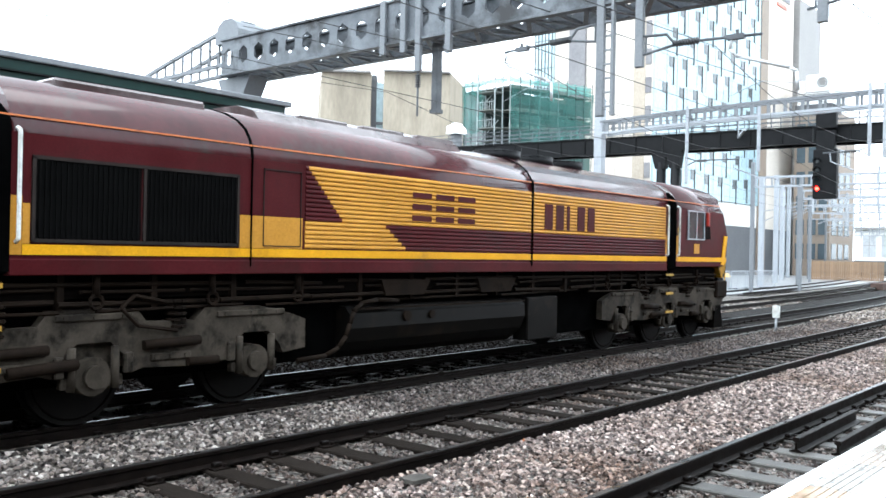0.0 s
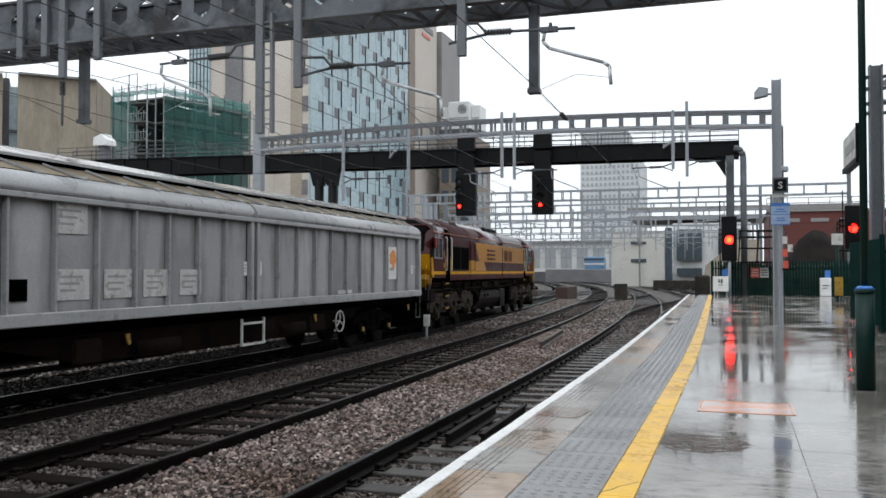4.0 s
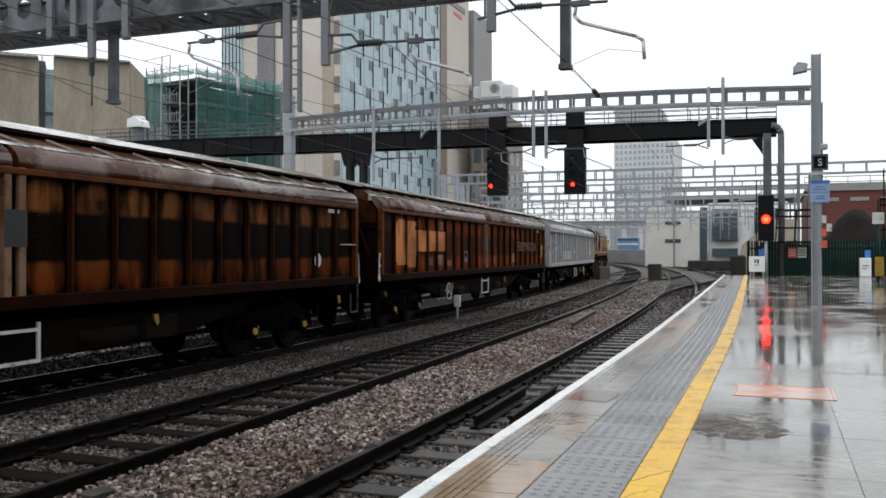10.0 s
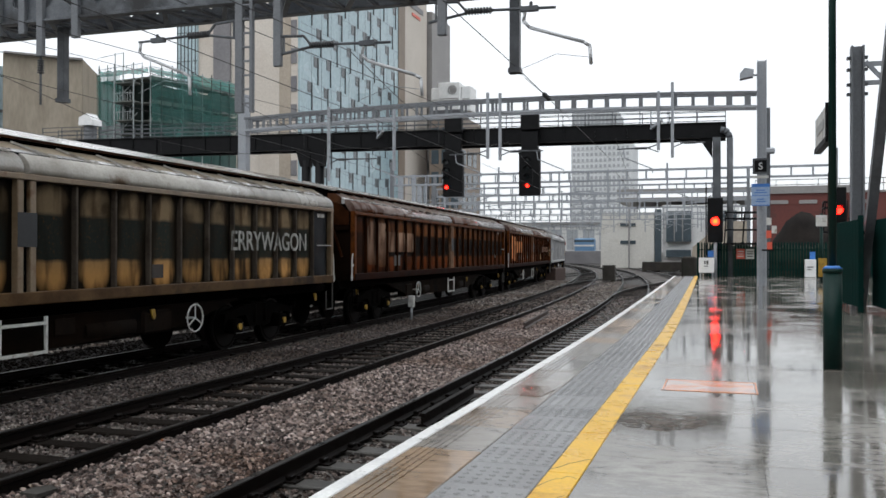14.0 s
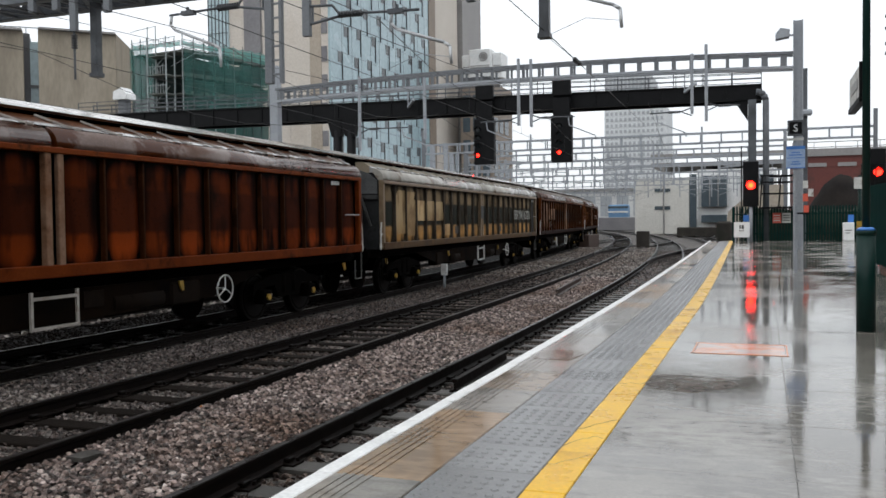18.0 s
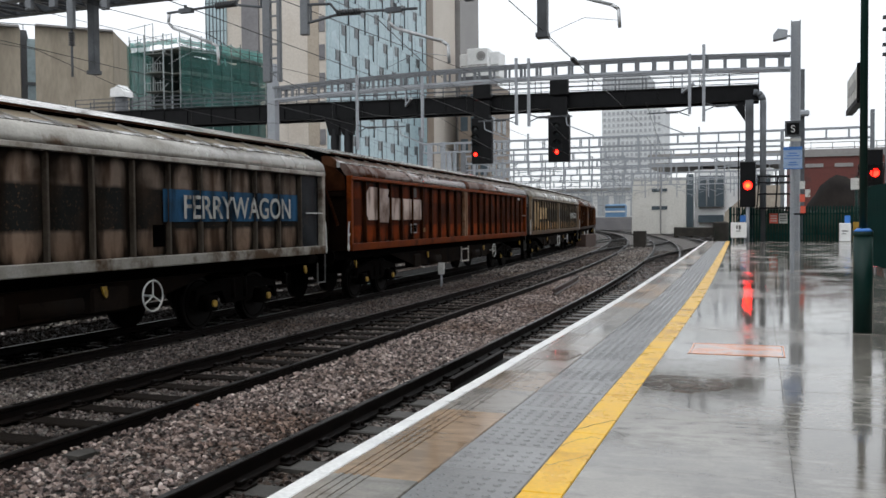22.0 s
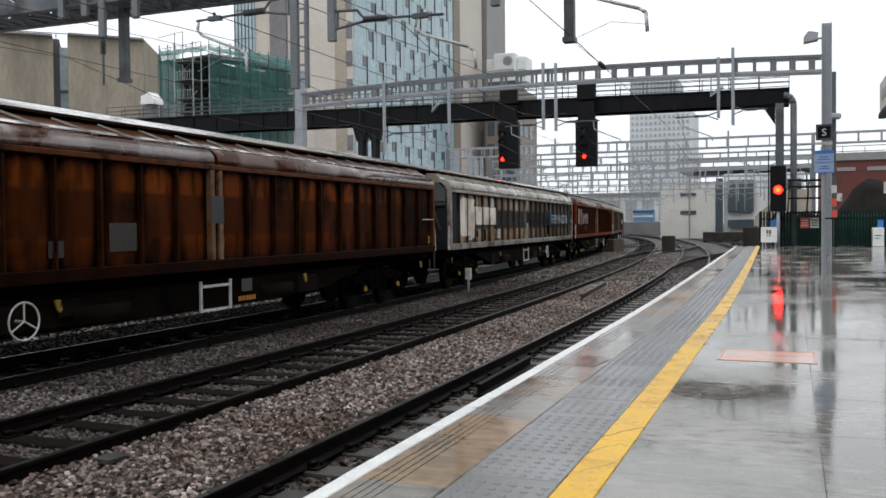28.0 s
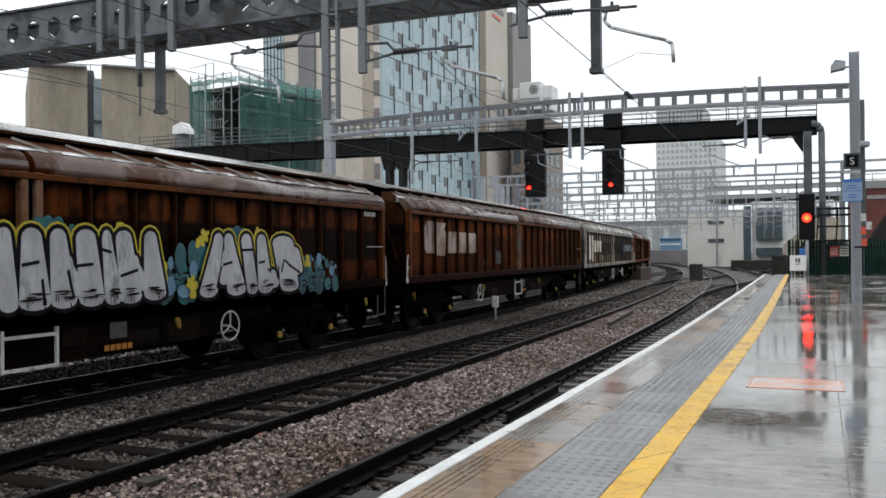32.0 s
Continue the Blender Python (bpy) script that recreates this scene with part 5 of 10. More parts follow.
def graffiti(w, step):
    """Silver bubble shapes with black outlines and yellow edges over blue-green clouds."""
    rng = random.Random(5)
    silver = mat("silver_spray_paint", (0.36, 0.36, 0.385), (0.58, 0.58, 0.61), 0.4, 0.0, 2.2, 20, 0.03, stain=(0.10, 0.10, 0.11), stain_at=(0.56, 0.70), stain_scale=2.2, stretch=(1, 1, 0.35))
    teal = mat("teal_spray_paint", (0.008, 0.075, 0.085), (0.02, 0.14, 0.16), 0.5, 0.0, 3, 20, 0.03, stain=(0.01, 0.05, 0.14), stain_scale=4)
    deep = mat("deep_green_spray_paint", (0.004, 0.030, 0.038), (0.010, 0.060, 0.075), 0.5, 0.0, 3, 20, 0.03, stain=(0.003, 0.012, 0.03), stain_scale=4)
    sky_blue = mat("pale_blue_spray_paint", (0.10, 0.21, 0.32), (0.15, 0.27, 0.38), 0.5, 0.0, 3, 20, 0.03)
    edge = mat("yellow_spray_paint", (0.50, 0.40, 0.02), (0.58, 0.47, 0.03), 0.5, 0.0, 3, 20, 0.03)
    ink = mat("black_spray_paint", (0.004, 0.004, 0.005), (0.007, 0.007, 0.008), 0.5, 0.0, 3, 20, 0.03, spec=0.1)
    soot = mat("brake_soot_smear", (0.010, 0.008, 0.007), (0.03, 0.027, 0.025), 0.7, 0.0, 4, 30, 0.05, spec=0.05)
    x = WIDE + 0.036
    depth = [0]

    def flat(pts, m, name):
        bm = B()
        prism(bm, pts, "x", x + depth[0] * 0.00025, x + depth[0] * 0.00025 + 0.0002)
        part(name, bm, m, w)
        depth[0] += 1

    def stroke(p, q, w0, w1, grow):
        """A rounded bar from p to q, w0 wide below and w1 above, swollen by grow."""
        (y0, z0), (y1, z1) = p, q
        g = grow
        out = []
        for i in range(7):
            t = math.pi * i / 6
            out.append((y0 + (w0 / 2 + g) * math.cos(math.pi + t), z0 + (0.10 + g) * math.sin(math.pi + t)))
        for i in range(7):
            t = math.pi * i / 6
            out.append((y1 + (w1 / 2 + g) * math.cos(t), z1 + (0.12 + g) * math.sin(t)))
        return out

    def word(letters_):
        """Every letter's yellow edge first, then all the black, then the silver, so that neighbours run into one another."""
        for grow, m, name in ((0.088, edge, "graffiti_edge"), (0.058, ink, "graffiti_outline"), (0.0, silver, "graffiti_shape")):
            for strokes, _ in letters_:
                for (y0, z0), (y1, z1), w0, w1 in strokes:
                    if m is edge:      # the yellow line runs over the tops and down the sides only
                        y0, z0, w0 = y0 + (y1 - y0) * 0.25, z0 + (z1 - z0) * 0.25, w0 + (w1 - w0) * 0.25
                    flat(stroke((y0, z0), (y1, z1), w0, w1, grow), m, name)
        for _, inlines in letters_:
            for p, q in inlines:
                dy, dz = q[0] - p[0], q[1] - p[1]
                n_ = math.hypot(dy, dz)
                o = (-dz / n_ * 0.022, dy / n_ * 0.022)
                flat([(p[0] - o[0], p[1] - o[1]), (q[0] - o[0], q[1] - o[1]), (q[0] + o[0], q[1] + o[1]), (p[0] + o[0], p[1] + o[1])], ink, "graffiti_inline")

    def disc_at(cy, cz, r, m, name):
        flat([(cy + r * math.cos(i * math.tau / 14), cz + r * math.sin(i * math.tau / 14)) for i in range(14)], m, name)

    # clouds of bubbles, thick low down and thinning out above
    for c, wide, n_ in ((3.02, 0.50, 30), (6.72, 0.42, 30), (7.25, 0.38, 10)):
        for i in range(n_):
            f = rng.random()
            disc_at(c + rng.uniform(-wide, wide) * (1.15 - 0.5 * f), 1.27 + 0.56 * f, rng.uniform(0.07, 0.15) * (1.15 - 0.6 * f), rng.choice((teal, teal, deep)), "spray_cloud")
        for i in range(n_ // 2):
            disc_at(c + rng.uniform(-wide, wide * 1.2), 1.30 + 0.55 * rng.random(), rng.uniform(0.018, 0.05), rng.choice((sky_blue, sky_blue, teal)), "spray_bubble")
        for i in range(n_ // 3):
            cy, cz, l_ = c + rng.uniform(-wide, wide), 1.25 + 0.4 * rng.random() ** 2, rng.uniform(0.05, 0.16)
            flat([(cy - l_, cz), (cy, cz - 0.02), (cy + l_, cz + 0.01), (cy + 0.2 * l_, cz + 0.025)], soot, "soot_smear")
    for cy, cz, ry, rz, m in ((3.02, 1.86, 0.13, 0.22, teal), (3.30, 1.92, 0.12, 0.20, teal), (3.52, 1.86, 0.16, 0.24, teal), (2.80, 1.78, 0.06, 0.10, sky_blue), (3.31, 1.68, 0.09, 0.14, sky_blue), (2.78, 1.45, 0.12, 0.14, sky_blue), (6.95, 1.80, 0.09, 0.12, sky_blue),
                              (3.10, 1.36, 0.16, 0.10, sky_blue), (7.42, 1.58, 0.10, 0.10, sky_blue), (6.60, 1.68, 0.08, 0.18, teal), (0.58, 2.24, 0.12, 0.16, teal), (0.44, 2.30, 0.10, 0.08, teal), (0.96, 2.24, 0.07, 0.06, teal), (0.74, 2.32, 0.08, 0.07, teal)):
        flat([(cy + ry * math.cos(i * math.tau / 14), cz + rz * math.sin(i * math.tau / 14)) for i in range(14)], m, "spray_bubble")
    for cy, r_ in ((4.26, 0.08), (4.40, 0.11), (4.55, 0.08)):
        disc_at(cy, 2.26, r_, teal, "spray_cloud")
    for c, z in ((3.58, 2.18), (3.46, 2.10), (4.93, 2.25), (2.66, 1.73), (6.50, 1.78), (1.76, 2.28), (3.30, 1.34), (3.24, 1.46)):
        for k in range(8):
            a_, d_ = rng.uniform(0, math.tau), rng.uniform(0.0, 0.11)
            disc_at(c + d_ * math.cos(a_), z + d_ * math.sin(a_), 0.058 - 0.3 * d_ * rng.random(), edge, "spray_splash")
    lo, hi = 1.34, 2.12
    rear = [([((c, lo), (c - 0.07, hi), 0.42, 0.28)], [((c - 0.16, 1.76), (c + 0.10, 1.80))]) for c in (-2.55, -2.05, -1.5, -0.98, -0.50)]
    rear += [
        ([((-0.02, lo), (-0.08, hi), 0.28, 0.20)], []),
        ([((0.36, lo), (0.31, hi), 0.48, 0.30)], [((0.16, 1.79), (0.42, 1.83)), ((0.50, 1.30), (0.46, 1.62))]),
        ([((0.80, lo), (0.71, hi), 0.42, 0.26), ((1.26, lo), (1.16, hi), 0.44, 0.34), ((1.02, 1.46), (0.88, 1.78), 0.30, 0.14)], [((1.00, 1.77), (1.28, 1.79)), ((0.95, 1.36), (0.86, 1.72))]),
        ([((1.64, lo), (1.52, hi), 0.32, 0.17)], [((1.43, 1.98), (1.60, 1.94))]),
        ([((1.96, lo), (1.83, hi), 0.42, 0.30), ((2.44, lo + 0.02), (2.35, hi), 0.46, 0.26), ((2.22, 1.50), (2.05, 1.78), 0.26, 0.14)], [((1.76, 1.62), (2.10, 1.70))]),
    ]
    word(rear)
    word([([((3.62, lo), (3.87, hi), 0.44, 0.24), ((4.33, lo), (4.13, hi), 0.50, 0.24), ((4.00, 1.52), (4.02, 1.86), 0.24, 0.12)], [((3.98, 1.74), (4.22, 1.78)), ((3.82, 1.38), (3.94, 1.72))]),
          ([((4.76, lo), (4.60, hi), 0.30, 0.28)], [((4.46, 1.97), (4.78, 1.98))]),
          ([((5.14, lo), (5.03, hi), 0.44, 0.26), ((5.40, 1.42), (5.36, 1.52), 0.30, 0.22)], [((4.94, 1.76), (5.12, 1.78)), ((5.20, 1.66), (5.30, 1.60))]),
          ([((5.88, lo), (5.68, hi - 0.02), 0.58, 0.66), ((6.04, 1.62), (5.96, 1.92), 0.56, 0.52)], [((5.70, 1.80), (5.62, 1.58)), ((5.72, 1.80), (5.92, 1.68)), ((5.90, 1.70), (6.22, 1.56)), ((5.52, 1.70), (5.54, 1.46))])])
    # brake soot dragged over the foot of the lettering
    for cy, half_ in [(-2.4, 0.3), (-1.4, 0.3), (-0.5, 0.3), (0.36, 0.22), (0.8, 0.2), (1.26, 0.2), (1.64, 0.14), (1.96, 0.2), (2.44, 0.22), (3.62, 0.2), (4.33, 0.24), (4.76, 0.14), (5.14, 0.2), (5.88, 0.28)]:
        for k in range(7):
            c_, l_, z_ = cy + rng.uniform(-0.5, 0.5) * half_, half_ * rng.uniform(0.3, 0.85), 1.36 + 0.10 * rng.random() ** 1.5
            flat([(c_ - l_, z_ + 0.004), (c_ - l_ * 0.3, z_ - 0.012), (c_ + l_, z_), (c_ + l_ * 0.4, z_ + 0.014), (c_ - l_ * 0.5, z_ + 0.010)], soot, "soot_smear")
        for k in range(5):
            c_, z_, l_ = cy + rng.uniform(-0.8, 0.8) * half_, rng.uniform(1.24, 1.36), rng.uniform(0.03, 0.10)
            flat([(c_ - 0.008, z_), (c_ + 0.010, z_ - 0.005), (c_ + 0.006, z_ + l_), (c_ - 0.004, z_ + l_)], soot, "soot_smear")
    stickers([(9.25, 2.74, 0.5, 0.1, FRAME_WHITE, "white strip label")])(w, step)
    stencil(w, step, 1.75)


PRINT_GREY = mat("faded_print", (0.30, 0.30, 0.29), (0.36, 0.36, 0.35), 0.5, 0.0, 5, 40, 0.02)
STENCIL = mat("orange_stencil_paint", (0.42, 0.16, 0.015), (0.5, 0.2, 0.02), 0.6, 0.0, 6, 40, 0.05)


def stencil(w, step, y):
    """A sprayed line and a small data panel on the underframe."""
    bm = B()
    for k in range(5):
        box(bm, 1.150, y + 0.11 * k, 0.60, 1.155, y + 0.085 + 0.11 * k, 0.68)
    part("stencil_bar", bm, STENCIL, w, "orange stencilled marking")
    bm = B()
    box(bm, 1.150, y + 0.1, 0.76, 1.156, y + 0.42, 0.98)
    part("data_plate", bm, FRAME_GREY, w, "small grey data plate")


DIM_LABEL = mat("dirt_covered_label", (0.016, 0.011, 0.008), (0.035, 0.026, 0.02), 0.5, 0.0, 5, 40, 0.1, stain=(0.006, 0.004, 0.003), stain_scale=9)
RUST_LABEL = mat("rust_veiled_label", (0.11, 0.060, 0.032), (0.24, 0.165, 0.11), 0.5, 0.0, 5, 40, 0.1, stain=(0.04, 0.014, 0.005), stain_at=(0.48, 0.60), stain_scale=9)
brown_labels = stickers([(8.7, 2.74, 0.5, 0.08, FRAME_WHITE, "white strip label"), (4.2, 1.66, 0.26, 0.34, PATCH_BEIGE, "rust-stained label"), (9.4, 1.92, 0.2, 0.52, PATCH_BEIGE, "rust-stained label"), (-2.08, 1.74, 0.36, 0.34, FRAME_GREY, "grey data panel"), (-2.08, 1.80, 0.26, 0.12, VOID, "dark data print"), (-2.08, 1.64, 0.26, 0.08, PRINT_GREY, "pale data print"), (-4.65, 1.66, 0.46, 0.28, RUST_LABEL, "rust-stained data panel"), (-3.82, 1.56, 0.46, 0.16, RUST_LABEL, "rust-stained label"), (-5.46, 1.62, 0.34, 0.22, DIM_LABEL, "dim dirty label"), (-4.5, 2.62, 0.22, 0.22, RUST_LABEL, "rust-stained route label"), (1.3, 1.62, 0.22, 0.24, FRAME_GREY, "small grey label")])
oxblood_labels = stickers([(-2.05, 1.76, 0.56, 0.40, DIM_LABEL, "dim dirty data panel"), (-3.3, 1.62, 0.26, 0.22, DIM_LABEL, "dim dirty label"), (0.32, 1.62, 0.10, 0.16, GRIMY_YELLOW, "small yellow label"), (9.55, 1.52, 0.10, 0.20, GRIMY_YELLOW, "small yellow label")])
olive_labels = stickers([(9.3, 2.72, 0.36, 0.08, FRAME_WHITE, "white strip label"), (-2.6, 1.60, 0.34, 0.24, DIM_LABEL, "dim dirty label"), (-3.6, 1.62, 0.5, 0.34, PATCH_BEIGE, "rust-stained label"), (3.2, 1.58, 0.3, 0.22, DIM_LABEL, "dim dirty label")])
red_labels = stickers([(8.7, 2.74, 0.5, 0.08, FRAME_WHITE, "white strip label"), (-4.68, 1.66, 0.52, 0.26, PRINT_GREY, "grey data panel"), (-4.68, 1.66, 0.46, 0.20, VOID, "dark data print"), (-4.56, 2.64, 0.22, 0.26, DIM_LABEL, "dim dirty label"), (-3.84, 1.61, 0.28, 0.12, PATCH_BEIGE, "small rust-stained label")])
disc = lambda w, step: (stickers([(8.8, 2.74, 0.5, 0.08, FRAME_WHITE, "white strip label"), (-5.6, 1.66, 0.55, 0.3, FRAME_GREY, "grey label")])(w, step),
                        part("tag_disc", rod(B(), (WIDE - 0.056, 8.1, 1.72), (WIDE - 0.05, 8.1, 1.72), 0.14, 16), FRAME_WHITE, w, "white painted disc"))

END_SLATE = mat("sooty_slate_end_wall", (0.016, 0.017, 0.018), (0.034, 0.035, 0.036), 0.5, 0.0, 2, 30, 0.12, stain=(0.007, 0.0065, 0.006), stain_scale=2, spec=0.1)
END_STEEL = mat("grimy_grey_end_steel", (0.040, 0.041, 0.041), (0.075, 0.076, 0.076), 0.45, 0.0, 2, 30, 0.1, stain=(0.02, 0.017, 0.014), stain_scale=2.5, spec=0.15)
END_HEAD = mat("weathered_grey_end_head", (0.085, 0.088, 0.090), (0.14, 0.143, 0.143), 0.4, 0.0, 2, 30, 0.08, stain=(0.045, 0.038, 0.032), stain_scale=2.5, spec=0.2)
SOOTY_BAY = streaky("sooty_oxblood_end_bay", (0.040, 0.011, 0.0025), (0.022, 0.006, 0.0015), (0.014, 0.005, 0.002), amount=(0.46, 0.68), rust=(0.014, 0.004, 0.0012), dirt=(0.006, 0.0024, 0.0012), ring_shade=(0.002, 0.001, 0.0006), joint=0.1, soft=1.8)
END_BAY = mat("dark_slate_end_bay", (0.008, 0.010, 0.012), (0.026, 0.030, 0.034), 0.4, 0.0, 1.5, 30, 0.08, stain=(0.05, 0.04, 0.032), stain_at=(0.55, 0.68), stain_scale=2.0, spec=0.06)
# sills coloured darker than their frames, with irregular stains
SILL_BROWN = mat("dark_oxblood_sill", (0.007, 0.0015, 0.0006), (0.020, 0.0045, 0.0015), 0.5, 0.0, 1.6, 30, 0.1, stain=(0.003, 0.001, 0.0005), stain_scale=1.2, spec=0.03)
SILL_RED = mat("stained_red_sill", (0.090, 0.017, 0.003), (0.140, 0.030, 0.006), 0.5, 0.0, 1.6, 30, 0.1, stain=(0.018, 0.005, 0.0016), stain_scale=1.2, spec=0.03)
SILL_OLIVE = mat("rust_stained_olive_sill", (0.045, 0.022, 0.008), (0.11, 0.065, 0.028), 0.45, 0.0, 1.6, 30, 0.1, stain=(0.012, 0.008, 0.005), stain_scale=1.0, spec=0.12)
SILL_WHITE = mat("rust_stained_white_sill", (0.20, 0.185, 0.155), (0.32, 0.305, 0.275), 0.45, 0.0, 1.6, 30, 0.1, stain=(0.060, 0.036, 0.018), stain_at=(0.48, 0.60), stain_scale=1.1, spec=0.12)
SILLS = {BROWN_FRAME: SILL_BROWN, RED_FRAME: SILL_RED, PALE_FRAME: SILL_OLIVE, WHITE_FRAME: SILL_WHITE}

WAGONS = [
    freight_wagon("clean grey sliding-wall wagon with an orange emblem panel, behind the locomotive", GREY_SIDE, GREY_FRAME, GREY_SHOULDER, extras=grey_extras, wheel_fwd=True, shift=0.33),
    freight_wagon("rust-brown sliding-wall wagon with tan emblem patches and faint lettering", BROWN_SIDE, BROWN_FRAME, BROWN_SHOULDER, PATCH_TAN, ("FERRYWAGON", 6.27, 0.50, 1.92), DIM_LETTER, False, BAND_SLATE, brown_labels, 0.1),
    freight_wagon("dark brown rusty sliding-wall wagon with dim streaks", BROWN_SIDE_B, BROWN_FRAME, BROWN_SHOULDER, PATCH_DIM, None, None, False, BAND_SLATE, disc, 0.42),
    freight_wagon("drab olive-grey weathered wagon with pale lettering and beige patches", PALE_SIDE, PALE_FRAME, PALE_SHOULDER, PATCH_BEIGE, ("ERRYWAGON", 6.92, 0.52, 1.93), PALE_LETTER, True, BAND_SLATE, olive_labels, 0.3),
    freight_wagon("red-oxide sliding-wall wagon with greyish patches", RED_SIDE, RED_FRAME, BROWN_SHOULDER, PATCH_DULL, None, None, True, None, red_labels, 0.35),
    freight_wagon("grimy white wagon with a dark band, blue panel and white patches", WHITE_SIDE, WHITE_FRAME, PALE_SHOULDER, PATCH_WHITE, ("FERRYWAGON", 6.65, 0.54, 1.94), PALE_LETTER, True, BAND_BLUE,
                  stickers([(6.6, 2.145, 4.28, 0.52, BAND_BLUE, "faded blue lettering panel"), (-6.34, 1.62, 0.22, 0.20, VOID, "dark vent"), (-5.5, 1.58, 0.30, 0.34, VOID, "dark vent"), (4.34, 1.67, 0.28, 0.34, VOID, "dark vent"),
                            (-3.85, 1.60, 0.56, 0.30, FRAME_WHITE, "white data panel"), (-4.58, 2.62, 0.34, 0.28, FRAME_WHITE, "white route label"), (-7.15, 1.52, 0.46, 0.16, FRAME_WHITE, "white oval label"), (-4.68, 1.62, 0.5, 0.42, PATCH_BEIGE, "rust-stained label")]), 0.2),
    freight_wagon("dark rust-brown wagon with greyish emblem patches", BROWN_SIDE_D, BROWN_FRAME, BROWN_SHOULDER, PATCH_GREY, None, None, False, BAND_SLATE, lambda w, step: (oxblood_labels(w, step), stencil(w, step, 0.95)), 0.1),
    freight_wagon("rust-brown wagon covered with silver graffiti shapes", BROWN_SIDE_C, BROWN_FRAME, BROWN_SHOULDER, None, None, None, True, None, graffiti, 0.40),
]

# ---------------------------------------------------------------- locomotive
MAROON = mat("maroon_paint", (0.044, 0.0058, 0.0072), (0.060, 0.0098, 0.0115), 0.4, 0.0, 1.5, 40, 0.03, stain=(0.030, 0.009, 0.0085), stain_at=(0.52, 0.72), spec=0.06)
WET_MAROON = mat("rain_wet_maroon_roof", (0.034, 0.0060, 0.0075), (0.055, 0.011, 0.013), 0.16, 0.0, 1.5, 8, 0.06, stain=(0.035, 0.020, 0.019), stain_at=(0.52, 0.68), stain_scale=2.0, spec=0.28)
GOLD = mat("gold_livery_paint", (0.40, 0.190, 0.024), (0.47, 0.230, 0.034), 0.4, 0.0, 1.5, 40, 0.04, stain=(0.30, 0.14, 0.02), stain_at=(0.56, 0.76), spec=0.12)
CAB_YELLOW = mat("warning_yellow_paint", (0.56, 0.27, 0.006), (0.64, 0.32, 0.009), 0.4, 0.0, 2, 40, 0.04, stain=(0.30, 0.15, 0.015), stain_at=(0.58, 0.78), spec=0.12)
STRIPE_ORANGE = mat("orange_line_paint", (0.55, 0.15, 0.045), (0.62, 0.19, 0.06), 0.35, 0.0, 3, 40, 0.02, stain=(0.3, 0.09, 0.04), stain_scale=3)
ROOF_GREY = mat("wet_grey_loco_roof", (0.075, 0.055, 0.055), (0.12, 0.095, 0.095), 0.2, 0.0, 2, 40, 0.06, stain=(0.04, 0.024, 0.023), stain_at=(0.50, 0.64))
GRILLE = mat("black_grille", (0.0015, 0.0015, 0.0015), (0.003, 0.003, 0.003), 0.7, 0.0, 4, 60, 0.05, spec=0.03)
GRILLE_EDGE = mat("grimy_grille_surround", (0.014, 0.011, 0.010), (0.026, 0.020, 0.018), 0.5, 0.0, 3, 40, 0.1, spec=0.1)
TANK = mat("oily_black_tank", (0.003, 0.0026, 0.0022), (0.005, 0.0045, 0.004), 0.4, 0.0, 2, 30, 0.08, stain=(0.022, 0.015, 0.010), stain_at=(0.58, 0.72), stain_scale=0.8, spec=0.08)
BOGIE = mat("dusty_bogie_steel", (0.026, 0.021, 0.016), (0.056, 0.046, 0.036), 0.7, 0.0, 3, 40, 0.25, stain=(0.008, 0.0063, 0.005), stain_at=(0.48, 0.64), stain_scale=3.5, spec=0.08)
LAMP_WHITE = plain_glow("white_lamp", (1.0, 0.97, 0.9), 0.22)
GRIMED_YELLOW = mat("soot_covered_yellow", (0.30, 0.15, 0.008), (0.42, 0.22, 0.012), 0.5, 0.0, 3, 40, 0.1, stain=(0.010, 0.007, 0.004), stain_at=(0.46, 0.58), stain_scale=3, spec=0.15)
SCREEN_GLASS = mat("dark_windscreen", (0.0016, 0.0022, 0.0022), (0.003, 0.004, 0.004), 0.3, 0.0, 2, 30, 0.0, spec=0.01)
CAB_GLASS = mat("grey_green_cab_glass", (0.020, 0.028, 0.028), (0.045, 0.058, 0.058), 0.2, 0.0, 1.2, 30, 0.0, spec=0.06)
MIRROR_RED = mat("dark_red_mirror_back", (0.20, 0.012, 0.008), (0.24, 0.016, 0.01), 0.4, 0.0, 3, 40, 0.02, spec=0.3)

MID = 11.3
loco = thing("locomotive", "maroon and gold six-axle diesel freight locomotive, wet and grimy below", "locomotive")


def ly(y):
    return y - MID


HALFPROF = [(1.33, 1.69), (1.33, 2.30), (1.33, 2.96), (1.32, 3.06), (1.28, 3.18), (1.19, 3.31), (1.03, 3.43), (0.80, 3.53), (0.50, 3.61), (0.25, 3.64), (0.0, 3.65)]


def full(prof):
    return [(-p[0], p[1]) for p in prof[:-1]] + [(p[0], p[1]) for p in prof[::-1]]


def nose(z):
    """How far back from the buffer beam the cab end lies at the height z."""
    pts = [(1.69, 0.32), (1.95, 0.12), (2.42, 0.06), (3.10, 0.42), (3.22, 0.46), (3.30, 0.30), (3.50, 0.45), (3.66, 0.70)]
    for (a, u), (b, v) in zip(pts, pts[1:]):
        if z <= b:
            return u + (v - u) * (z - a) / (b - a)
    return pts[-1][1]


END_Y = 9.83
# hood
bm = B()
ringpts = full(HALFPROF)
prism(bm, ringpts, "y", ly(3.86), ly(17.72))
for f in bm.faces:
    if f.calc_center_median().z > 3.0 and abs(f.normal.y) < 0.5:
        f.material_index = 1
        f.smooth = True
part("hood", bm, [MAROON, WET_MAROON], loco)
